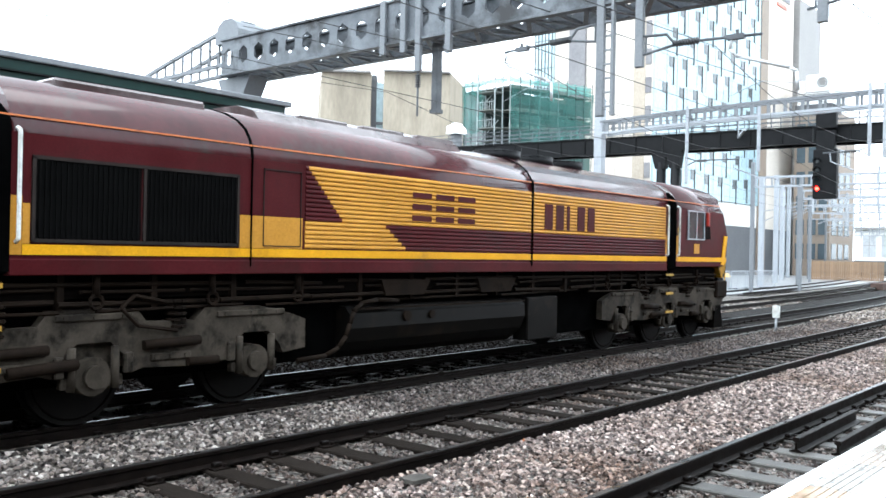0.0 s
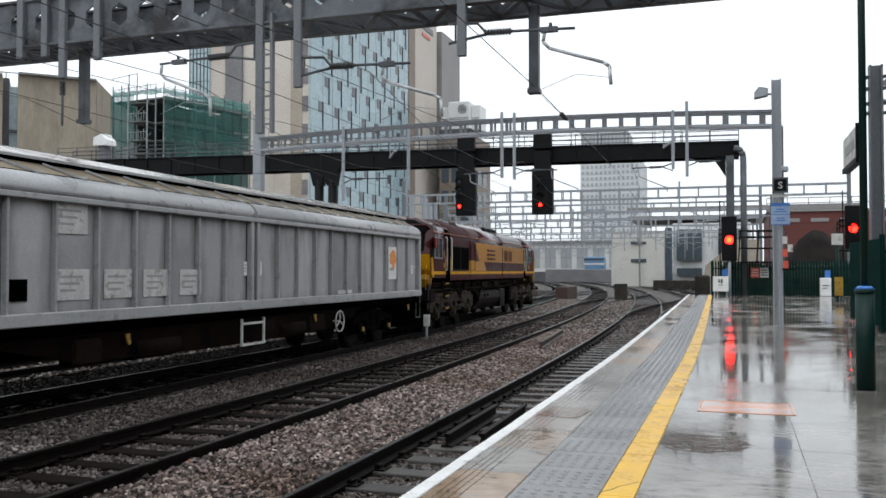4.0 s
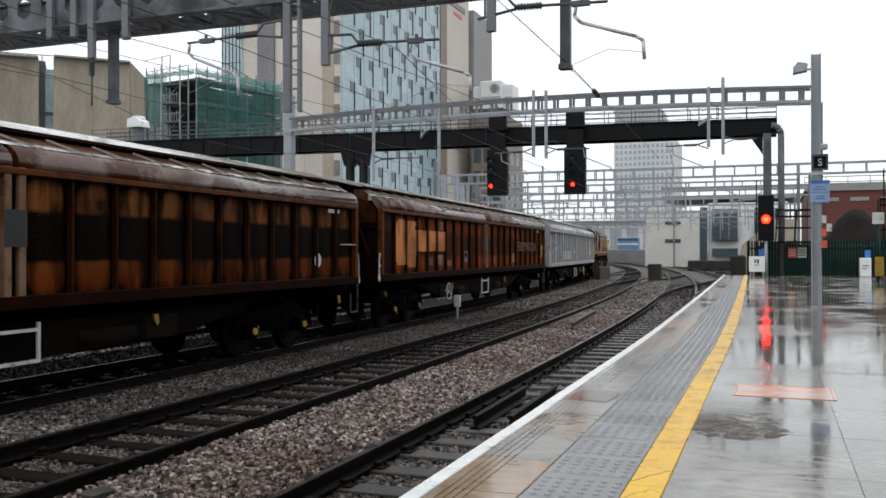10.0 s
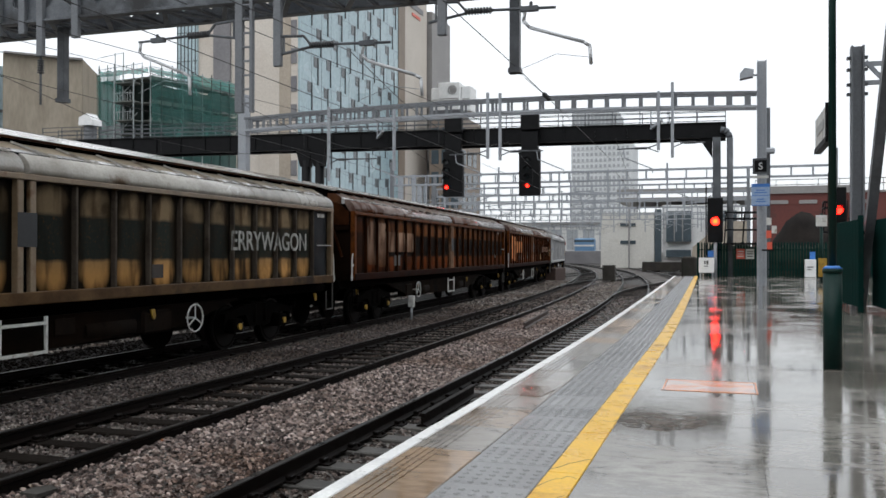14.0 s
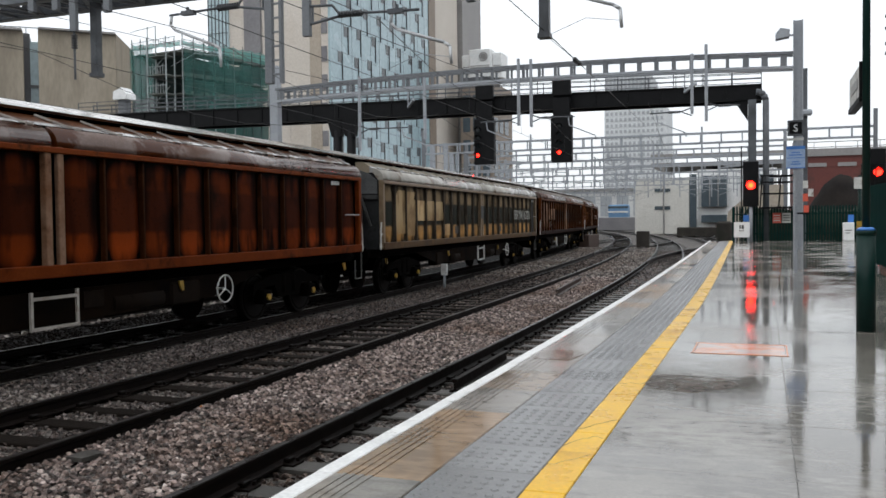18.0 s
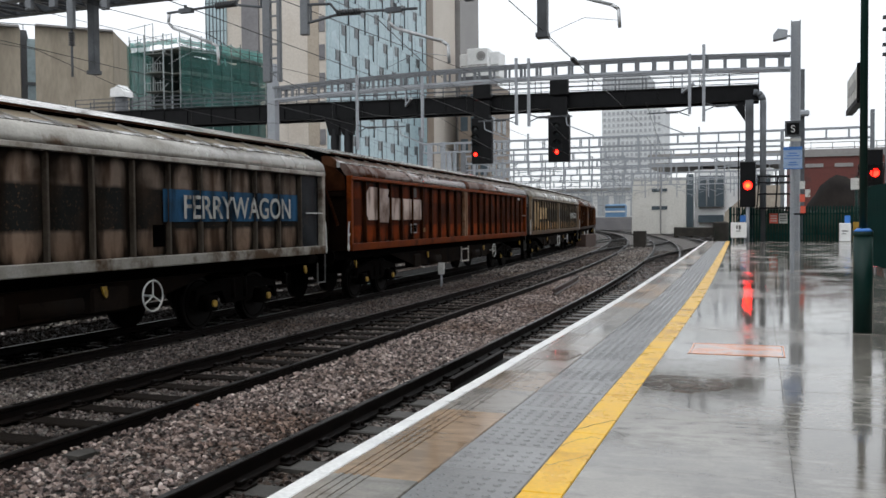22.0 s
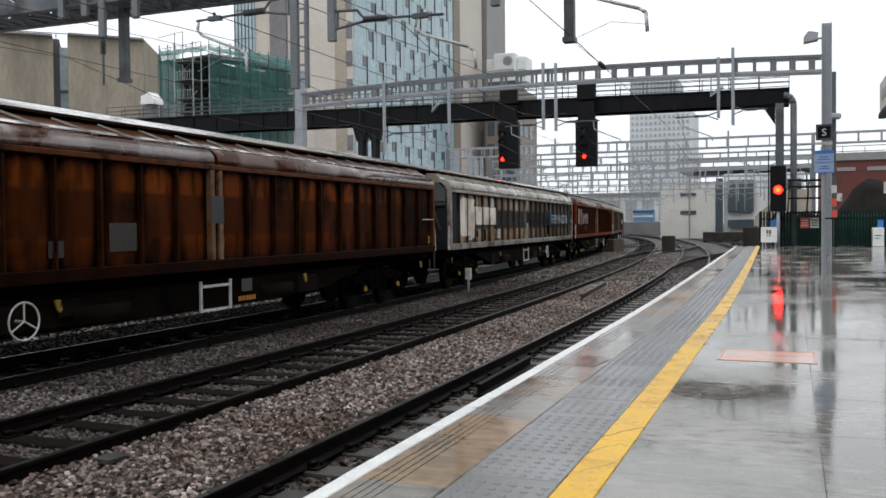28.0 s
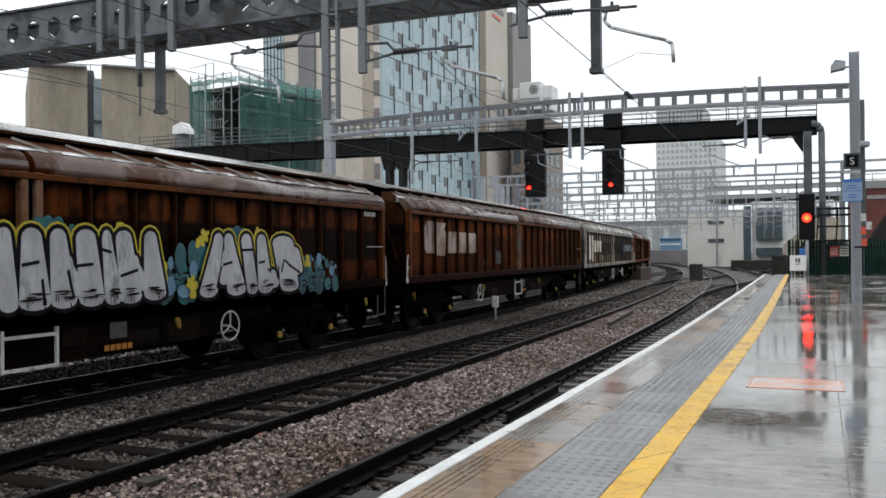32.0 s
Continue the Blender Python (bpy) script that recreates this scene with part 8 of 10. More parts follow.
# ---------------------------------------------------------------- buildings round the station
BEIGE = mat("beige_render", (0.54, 0.49, 0.43), (0.61, 0.56, 0.50), 0.85, 0.0, 0.15, 6, 0.1, True, stain=(0.46, 0.40, 0.34), stain_scale=0.1)
TAN = mat("tan_render", (0.36, 0.31, 0.25), (0.41, 0.355, 0.29), 0.85, 0.0, 0.2, 6, 0.1, True)
STAINED = mat("stained_tan_concrete", (0.29, 0.25, 0.19), (0.36, 0.31, 0.245), 0.85, 0.0, 0.25, 5, 0.2, True, (1, 1, 0.25), stain=(0.20, 0.17, 0.13), stain_at=(0.52, 0.70), stain_scale=0.35)
BLUE_CLAD = mat("pale_blue_glass_cladding", (0.31, 0.42, 0.455), (0.355, 0.465, 0.50), 0.25, 0.0, 0.12, 3, 0.02, True, vary=0.06)
BLUE_PALE = mat("pale_blue_curtain_wall", (0.40, 0.52, 0.56), (0.45, 0.57, 0.61), 0.25, 0.0, 0.12, 3, 0.02, True)
GREY_CLAD = mat("dark_grey_cladding", (0.15, 0.145, 0.155), (0.20, 0.195, 0.20), 0.5, 0.0, 0.3, 5, 0.05, True)
GREY_MID = mat("mid_grey_cladding", (0.24, 0.23, 0.225), (0.28, 0.27, 0.26), 0.6, 0.0, 0.3, 5, 0.05, True)
SLATE = mat("slate_plinth", (0.075, 0.078, 0.085), (0.10, 0.104, 0.11), 0.6, 0.0, 0.4, 5, 0.05, True)
BROWN_PANEL = mat("brown_panel", (0.20, 0.155, 0.12), (0.25, 0.20, 0.155), 0.6, 0.0, 0.4, 5, 0.05, True)
WHITE_RENDER = mat("white_render", (0.60, 0.60, 0.58), (0.68, 0.68, 0.66), 0.8, 0.0, 0.2, 5, 0.05, True, stain=(0.5, 0.49, 0.46), stain_scale=0.3)
WINDOW = glass("window_glass", (0.05, 0.065, 0.075), 0.08)
SEAM = mat("dark_cladding_seam", (0.05, 0.06, 0.065), (0.07, 0.08, 0.085), 0.5, 0.0, 1, 5, 0.0, True)
RED_WALL = mat("red_clad_wall", (0.100, 0.021, 0.015), (0.128, 0.029, 0.021), 0.6, 0.0, 0.3, 5, 0.05, True, stain=(0.05, 0.020, 0.015), stain_scale=0.4)
# distance haze is mixed into these two pale base colours
FAR_GREY = mat("hazed_grey_concrete", (0.56, 0.58, 0.59), (0.63, 0.65, 0.66), 0.8, 0.0, 0.05, 2, 0.05, True)
FAR_WINDOW = mat("hazed_window_bands", (0.34, 0.36, 0.375), (0.40, 0.42, 0.435), 0.5, 0.0, 0.1, 2, 0.0, True)

G = -1.1
hotel = thing("hotel_block", "tall beige and pale-blue clad hotel block with scattered slot windows", "building")
HX, HY, TOP = -40.0, 78.0, 46.0
bm = B()
box(bm, -53.6, HY, G, HX, 117.0, TOP)
part("wall", bm, BEIGE, hotel)
bm = B()
box(bm, HX - 0.2, HY + 0.02, 7.2, HX + 0.25, 105.0, TOP)
part("blue_cladding", bm, BLUE_CLAD, hotel)
bm = B()
box(bm, HX - 0.2, HY + 0.3, 4.6, HX + 0.12, 105.0, 7.15)
part("white_band", bm, WHITE_RENDER, hotel)
bm = B()
box(bm, HX - 0.2, HY + 0.2, G, HX + 0.08, 117.4, 4.55)
part("plinth", bm, SLATE, hotel)
bm = B()
box(bm, HX - 0.2, 105.02, G, HX + 0.35, 107.3, TOP)
part("brown_strip", bm, BROWN_PANEL, hotel)
bm = B()
box(bm, -49.3, HY - 0.3, G, -47.4, HY, TOP)
part("grey_strip", bm, GREY_CLAD, hotel)
bm = B()
box(bm, -53.6, HY - 0.25, G, -51.2, HY, TOP)
part("curtain_wall", bm, BLUE_PALE, hotel)
bm = B()
for x in np.arange(-53.5, -51.1, 0.42):
    box(bm, x - 0.04, HY - 0.32, G, x + 0.04, HY - 0.25, TOP)
for z in np.arange(3, TOP, 2.9):
    box(bm, -53.6, HY - 0.3, z, -51.2, HY - 0.25, z + 0.06)
part("mullions", bm, SEAM, hotel)
bm = B()
box(bm, -42.0, HY - 0.06, G, -40.75, HY, TOP)
part("tan_strip", bm, TAN, hotel)
for i in range(16):
    z = 3 + i * 2.75
    bm = B()
    box(bm, -40.7, HY - 0.1, z, -40.1, HY - 0.02, z + 1.5)
    part("corner_window", bm, GREY_CLAD, hotel)
# slot windows, shifted from storey to storey, each with a dark reveal
bm = B()
box(bm, 0.25, -0.46, 0.50, 0.27, 0.46, 1.60)
wm = mesh_of("window", bm, mat("dull_grey_window_frame", (0.10, 0.12, 0.13), (0.13, 0.15, 0.16), 0.4, 0.0, 0.3, 5, 0.02))
bm = B()
box(bm, 0.27, -0.38, 0.58, 0.285, 0.36, 1.52)
pm = mesh_of("pane", bm, mat("dark_reflecting_pane", (0.05, 0.06, 0.065), (0.10, 0.115, 0.12), 0.15, 0.0, 0.2, 5, 0.0, vary=0.35))
bm = B()
box(bm, 0.25, 0.44, -1.15, 0.34, 0.56, 1.62)
rm = mesh_of("reveal", bm, mat("dark_window_fin", (0.020, 0.024, 0.026), (0.032, 0.036, 0.038), 0.5, 0.0, 1, 5, 0.0))
rng = random.Random(8)
for storey in range(13):
    z = 8.2 + storey * 2.75
    for k in range(8):
        y = 80.0 + k * 3.5 + (storey % 3) * 1.15 + rng.choice((-0.25, 0.0, 0.25))
        if y > 104.2:
            continue
        win = piece("window", wm, hotel, pose(HX, y, z + rng.choice((0, 0, 0.25))))
        piece("pane", pm, win)
        piece("reveal", rm, win)
bm = B()
for y in np.arange(80.5, 105, 2.3):
    box(bm, HX + 0.25, y - 0.02, 7.2, HX + 0.262, y + 0.02, TOP)
for z in np.arange(9.8, TOP, 2.75):
    box(bm, HX + 0.25, HY + 0.05, z - 0.015, HX + 0.258, 105, z + 0.015)
part("cladding_seams", bm, SEAM, hotel)
bm = B()
ring(bm, (HX + 0.4, 112.0, 36.0), 0.75, 0.14, "x", 20)
box(bm, HX + 0.02, 108.8, 33.6, HX + 0.1, 115.2, 34.3)
part("wall_sign", bm, GREY_CLAD, hotel, "dark wall sign shapes")
bm = B()
box(bm, HX + 0.02, 110.8, 32.6, HX + 0.1, 114.0, 33.0)
part("wall_sign_line", bm, RED_SIGN, hotel)

block = thing("grey_tower_block", "plain grey tower block behind the hotel", "building")
bm = B()
box(bm, -47.0, 117.5, G, -39.4, 126.0, 34.8)
part("wall", bm, GREY_MID, block)

flats = thing("apartment_building", "brown and blue-grey flats with round white tanks on the roof", "building")
bm = B()
box(bm, -37.9, 112, G, -33.6, 122, 19.2)
part("wall", bm, BROWN_PANEL, flats)
for i in range(6):
    z = 1.0 + i * 2.95
    for y0, y1 in ((112.8, 114.6), (115.4, 117.2), (118.0, 119.8)):
        bm = B()
        box(bm, -33.6, y0, z, -33.54, y1, z + 1.9)
        part("window", bm, WINDOW, flats)
    for x in (-37.6, -36.2, -34.9):
        bm = B()
        box(bm, x, 111.94, z, x + 1.0, 112.0, z + 1.9)
        part("window", bm, WINDOW, flats)
bm = B()
box(bm, -38.0, 112.2, 19.2, -33.6, 116, 20.0)
part("roof_deck", bm, SLATE, flats)
for x0_, x1_, y_, z1_ in ((-38.1, -36.9, 113.2, 23.2), (-36.9, -33.9, 112.6, 23.75), (-33.9, -32.6, 113.4, 23.3)):
    bm = B()
    box(bm, x0_, y_, 19.9, x1_, y_ + 3.0, z1_, 0.12)
    unit_ = part("roof_plant", bm, WHITE_PAINT, flats, "white boxed roof plant")
    bm = B()
    for k_ in range(5):
        box(bm, x0_ + 0.15, y_ - 0.03, 20.6 + 0.22 * k_, x1_ - 0.15, y_, 20.72 + 0.22 * k_)
    part("louvre", bm, GREY_MID, unit_)
bm = B()
ring(bm, (-34.9, 112.55, 22.7), 0.55, 0.07, "y", 20)
rod(bm, (-34.9, 112.6, 22.7), (-34.9, 112.56, 22.7), 0.42, 20)
part("fan_grille", bm, GREY_MID, flats)


def polar(az, d):
    a = radians(az)
    return -math.sin(a) * d, math.cos(a) * d


# concrete block with a dark stair slot
old = thing("concrete_office_block", "stained tan concrete block with a dark vertical stair slot", "building")
for a0, a1, m, z1, back, nm in ((48.25, 45.08, STAINED, 16.1, 0.0, "wall"), (45.08, 44.72, SLATE, 16.2, 1.4, "stair_reveal"), (44.72, 44.28, BLUE_PALE, 15.6, 1.6, "stair_window"), (44.28, 40.0, STAINED, 16.3, 0.0, "wall")):
    d = 76.0
    p, q = polar(a0, d / math.cos(radians(a0 - 44.5)) + back), polar(a1, d / math.cos(radians(a1 - 44.5)) + back)
    r, s = polar(a1 - 0.3, d + 14), polar(a0 + (0.2 if a0 > 48 else 0), d + 14)
    bm = B()
    prism(bm, [p, q, r, s], "z", G, z1)
    part(nm, bm, m, old)
bm = B()
p, q = polar(39.98, 76.3), polar(38.95, 84.0)
r, s = polar(39.2, 96), polar(40.7, 90)
prism(bm, [p, q, r, s], "z", G, 16.4)
part("side_wall", bm, STAINED, old)
bm = B()
for az in np.arange(40.4, 48, 0.75):
    p = polar(az, 79.5)
    rod(bm, (p[0], p[1], 16.0), (p[0], p[1], 17.1), 0.05, 5)
for a0, a1 in ((40.4, 47.9),):
    p, q = polar(a0, 79.5), polar(a1, 79.9)
    rod(bm, (*p, 17.1), (*q, 17.1), 0.05, 5)
part("roof_rail", bm, GALV, old)
for z in (4.5, 7.0, 9.5, 12.0):
    p, q = polar(44.74, 77.2), polar(44.26, 77.2)
    bm = B()
    bar(bm, (*p, z), (*q, z), 0.2, 0.22)
    part("window_bar", bm, SLATE, old)
p, q = polar(48.2, 75.9), polar(45.1, 75.7)
bm = B()
bar(bm, (*p, 16.12), (*q, 16.12), 0.5, 0.14)
p, q = polar(44.25, 75.7), polar(40.0, 76.0)
bar(bm, (*p, 16.32), (*q, 16.32), 0.5, 0.14)
part("parapet_cap", bm, GREY_MID, old)
# slate box added in place of shade at the stair slot's foot
bm = B()
p = polar(45.0, 78.2)
box(bm, p[0] - 0.6, p[1] - 0.6, 4, p[0] + 0.6, p[1] + 0.6, 9.5)
part("stair_shade", bm, SLATE, old)

# scaffolded building behind green debris netting
NET = bpy.data.materials.new("green_debris_netting")
n_, l_, b_ = nodes_of(NET)
vv = coords(n_, l_, True, (1, 1, 0.5))
l_.new(mixed(n_, l_, noise_of(n_, l_, vv, 0.5, 5), (0.006, 0.034, 0.028), (0.018, 0.085, 0.070)), b_.inputs["Base Color"])
b_.inputs["Roughness"].default_value = 0.8
al = n_.new("ShaderNodeMapRange")
al.inputs["To Min"].default_value = 0.80
al.inputs["To Max"].default_value = 1.0
l_.new(noise_of(n_, l_, vv, 0.35, 4), al.inputs["Value"])
l_.new(al.outputs["Result"], b_.inputs["Alpha"])
# the interior's lack of light is put into this dark colour
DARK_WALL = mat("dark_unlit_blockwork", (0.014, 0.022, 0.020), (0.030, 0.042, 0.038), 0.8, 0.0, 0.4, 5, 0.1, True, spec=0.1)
site = thing("scaffolded_building", "building wrapped in scaffolding and green debris netting", "building")
SX0, SX1, SY0, SY1 = -40.6, -36.6, 50.0, 61.0
DECK_BOARD = mat("wet_buff_scaffold_boards", (0.085, 0.095, 0.085), (0.17, 0.175, 0.155), 0.7, 0.0, 1.2, 10, 0.1, True, stain=(0.04, 0.055, 0.05), stain_scale=0.6)
SITE_POLE = mat("pale_scaffold_tube", (0.20, 0.23, 0.23), (0.33, 0.36, 0.36), 0.5, 0.1, 1.5, 10, 0.05, True)
# darker copy of the tube, dimmed in colour as if behind netting
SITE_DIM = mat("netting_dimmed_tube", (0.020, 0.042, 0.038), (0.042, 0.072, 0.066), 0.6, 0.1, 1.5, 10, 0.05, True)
lift = lambda y: 0.065 * (y - SY0)
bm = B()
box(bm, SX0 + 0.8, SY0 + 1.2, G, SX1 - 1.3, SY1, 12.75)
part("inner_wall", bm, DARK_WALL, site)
rng = random.Random(31)


def hang(a, c, low_z, high_z, n, m, label="", ragged=0.3):
    """Netting from a to c in n bays: bellied between the standards, with an uneven foot."""
    bm = B()
    drop = [rng.uniform(0, ragged) for _ in range(n + 1)]
    for i in range(n):
        cols = []
        for k in range(4):
            u = (i + k / 3) / n
            x, y = a[0] + (c[0] - a[0]) * u, a[1] + (c[1] - a[1]) * u
            o = 0.16 * math.sin(math.pi * k / 3) * rng.uniform(-0.4, 1.0)
            d_ = drop[i] + (drop[i + 1] - drop[i]) * k / 3
            cols.append([bm.verts.new((x + o, y - o, z)) for z in (low_z(y) + d_, (low_z(y) + high_z(y)) / 2, high_z(y) - 0.10 * math.sin(math.pi * k / 3))])
        for p_, q_ in zip(cols, cols[1:]):
            for j in range(2):
                bm.faces.new((p_[j], q_[j], q_[j + 1], p_[j + 1])).smooth = True
    return part("netting", bm, m, site, label)


NET_PALE = bpy.data.materials.new("pale_green_debris_netting")
n_, l_, b_ = nodes_of(NET_PALE)
vv = coords(n_, l_, True, (1, 1, 0.5))
l_.new(mixed(n_, l_, noise_of(n_, l_, vv, 0.6, 5), (0.07, 0.27, 0.23), (0.15, 0.42, 0.37)), b_.inputs["Base Color"])
b_.inputs["Roughness"].default_value = 0.8
b_.inputs["Alpha"].default_value = 0.78
NET_THIN = bpy.data.materials.new("thin_green_debris_netting")
n_, l_, b_ = nodes_of(NET_THIN)
vv = coords(n_, l_, True, (1, 1, 0.6))
l_.new(mixed(n_, l_, noise_of(n_, l_, vv, 0.8, 5), (0.012, 0.070, 0.058), (0.045, 0.175, 0.150)), b_.inputs["Base Color"])
b_.inputs["Roughness"].default_value = 0.8
al = n_.new("ShaderNodeMapRange")
al.inputs["From Min"].default_value = 0.35
al.inputs["From Max"].default_value = 0.65
al.inputs["To Min"].default_value = 0.25
al.inputs["To Max"].default_value = 0.75
l_.new(noise_of(n_, l_, vv, 0.7, 4), al.inputs["Value"])
l_.new(al.outputs["Result"], b_.inputs["Alpha"])
corner, back_, side_ = (SX1, SY0), (SX1, SY1), (SX0, SY0)
hang(corner, back_, lambda y: 7.0, lambda y: 9.5 + lift(y), 9, NET, "", 0.1)
hang(corner, back_, lambda y: 9.7 + lift(y), lambda y: 10.8 + lift(y), 9, NET, "", 0.25)
hang(corner, (SX1, 57.0), lambda y: 11.1 + lift(y), lambda y: 12.2 + lift(y), 6, NET, "", 0.5)
hang((SX1, 57.0), back_, lambda y: 11.0 + lift(y), lambda y: 12.4 + lift(y), 3, NET)
hang(side_, (-38.7, SY0), lambda y: 8.0, lambda y: 12.6, 3, NET, "", 0.6)
hang(corner, (SX1, 55.0), lambda y: 12.85 + lift(y), lambda y: 13.35 + lift(y), 4, NET_PALE, "pale translucent netting")
hang((SX1 + 0.05, 55.0), back_, lambda y: 12.55 + lift(y), lambda y: 13.5 + lift(y), 5, NET_PALE, "pale translucent netting", 0.15)
hang((SX1 + 0.22, SY0), (SX1 + 0.22, SY1), lambda y: 8.4, lambda y: 12.9 + lift(y), 10, NET_THIN, "thin torn green netting", 0.9)
hang((SX0, SY0 - 0.24), (-38.7, SY0 - 0.24), lambda y: 9.0, lambda y: 13.0, 4, NET_THIN, "thin torn green netting", 0.9)
hang((SX0 + 0.1, SY0 - 0.1), (SX1, SY0 - 0.1), lambda y: 12.8, lambda y: 13.25, 5, NET_PALE, "pale translucent netting", 0.15)
# decks of buff boards with their toe boards, bare on the inside
for z in (9.75, 10.95, 12.55):
    bm = B()
    bar(bm, (SX1 - 0.6, SY0, z), (SX1 - 0.6, SY1, z + lift(SY1)), 1.2, 0.07)
    part("deck", bm, DECK_BOARD, site)
    bm = B()
    bar(bm, (SX1 + 0.03, SY0, z + 0.12), (SX1 + 0.03, SY1 - (3.5 if z > 12 else 4.5), z + 0.12 + lift(SY1 - 4)), 0.04, 0.20)
    part("toe_board", bm, DECK_BOARD, site)
bm = B()
bar(bm, (SX0 + 0.2, SY0 + 0.5, 12.45), (SX1, SY0 + 0.5, 12.62), 1.1, 0.10)
part("deck", bm, DECK_BOARD, site)
bm = B()
bar(bm, (-39.7, SY0 + 0.3, 12.35), (-38.65, SY0 + 0.3, 10.95), 0.9, 0.12)
part("raking_slab", bm, DECK_BOARD, site)
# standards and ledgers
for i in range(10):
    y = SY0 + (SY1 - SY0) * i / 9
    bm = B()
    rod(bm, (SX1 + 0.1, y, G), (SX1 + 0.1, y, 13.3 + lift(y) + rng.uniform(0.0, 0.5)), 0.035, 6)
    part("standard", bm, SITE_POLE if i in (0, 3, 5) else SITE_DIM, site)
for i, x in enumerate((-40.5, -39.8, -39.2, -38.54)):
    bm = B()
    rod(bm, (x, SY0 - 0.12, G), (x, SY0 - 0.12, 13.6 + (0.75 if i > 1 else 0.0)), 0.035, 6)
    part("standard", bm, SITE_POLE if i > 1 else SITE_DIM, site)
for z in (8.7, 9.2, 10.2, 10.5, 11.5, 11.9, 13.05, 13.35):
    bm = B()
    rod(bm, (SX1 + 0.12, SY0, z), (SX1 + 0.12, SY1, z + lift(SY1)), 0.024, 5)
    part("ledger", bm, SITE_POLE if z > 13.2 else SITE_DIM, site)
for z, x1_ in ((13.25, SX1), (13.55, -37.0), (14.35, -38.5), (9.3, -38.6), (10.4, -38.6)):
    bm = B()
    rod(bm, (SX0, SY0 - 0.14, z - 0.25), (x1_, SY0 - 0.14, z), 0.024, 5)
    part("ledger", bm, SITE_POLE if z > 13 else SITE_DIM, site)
for i in range(9):
    bm = B()
    x = SX0 + 0.2 + 0.42 * i
    rod(bm, (x, SY0 - 0.13, 12.9), (x, SY0 - 0.13, 13.35 + 0.03 * i), 0.02, 5)
    part("guard_post", bm, SITE_POLE, site)
for y, z, dy, dz in ((50.4, 9.0, 2.2, 2.3), (52.6, 12.0, 2.4, -1.9), (50.2, 11.7, 1.9, 0.9), (55.0, 9.2, 2.4, 2.2), (57.6, 11.6, 2.3, -2.0), (53.6, 10.2, 1.8, -1.6)):
    bm = B()
    rod(bm, (SX1 + 0.16, y, z), (SX1 + 0.16, y + dy, z + dz), 0.024, 5)
    part("brace", bm, SITE_DIM, site)
# white stair tower at the corner: posts, landings and gate frames
for x in (-38.5, -37.0):
    for y in (SY0 - 1.1, SY0 - 0.2):
        bm = B()
        rod(bm, (x, y, 6.0), (x, y, 13.4), 0.045, 6)
        part("tower_post", bm, SITE_POLE, site)
for z in (8.75, 9.62, 10.86, 12.1):
    bm = B()
    box(bm, -38.5, SY0 - 1.1, z, -37.0, SY0 - 0.2, z + 0.07)
    part("landing", bm, DECK_BOARD, site)
for z in (9.7, 10.94):
    bm = B()
    for k in range(8):
        x = -38.45 + 0.2 * k
        rod(bm, (x, SY0 - 1.12, z), (x, SY0 - 1.12, z + 0.68 - 0.12 * (k % 2)), 0.02, 5)
    rod(bm, (-38.5, SY0 - 1.12, z + 0.5), (-37.0, SY0 - 1.12, z + 0.5), 0.022, 5)
    part("gate_frame", bm, SITE_POLE, site)
for z in (9.0, 11.3):
    bm = B()
    rod(bm, (-38.45, SY0 - 0.6, z), (-37.05, SY0 - 0.6, z + 1.2), 0.03, 5)
    part("stair_string", bm, SITE_POLE, site)

# far office tower and the low white station building
far = thing("far_office_tower", "grey office tower, its pale colours holding the rain haze", "building")
p, q, mid_ = polar(9.58, 330), polar(5.72, 330), polar(6.66, 330)
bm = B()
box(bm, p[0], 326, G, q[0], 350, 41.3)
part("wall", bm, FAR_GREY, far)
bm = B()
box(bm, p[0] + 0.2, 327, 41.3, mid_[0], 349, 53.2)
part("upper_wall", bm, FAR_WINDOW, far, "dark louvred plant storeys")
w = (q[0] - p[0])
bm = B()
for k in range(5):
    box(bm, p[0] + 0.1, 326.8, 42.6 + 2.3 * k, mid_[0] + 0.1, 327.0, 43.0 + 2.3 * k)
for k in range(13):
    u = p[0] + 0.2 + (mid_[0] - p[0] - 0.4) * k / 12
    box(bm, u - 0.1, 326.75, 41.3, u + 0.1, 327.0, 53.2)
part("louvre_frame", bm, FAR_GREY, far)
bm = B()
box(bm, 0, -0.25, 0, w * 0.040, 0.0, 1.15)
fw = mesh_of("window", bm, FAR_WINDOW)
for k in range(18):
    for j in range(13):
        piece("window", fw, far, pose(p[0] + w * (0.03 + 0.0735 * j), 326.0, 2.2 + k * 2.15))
CREAM = mat("pale_cream_render", (0.60, 0.585, 0.54), (0.68, 0.665, 0.62), 0.8, 0.0, 0.2, 5, 0.05, True, stain=(0.5, 0.48, 0.43), stain_scale=0.3)
low = thing("white_station_building", "low white rendered building with large dark windows", "building")
bm = B()
box(bm, -16.9, 125, G, -9.6, 140, 6.6)
part("wall", bm, CREAM, low, "pale cream rendered wall")
bm = B()
box(bm, -8.6, 126, G, 1.6, 140, 7.6)
part("wall", bm, WHITE_PAINT, low)
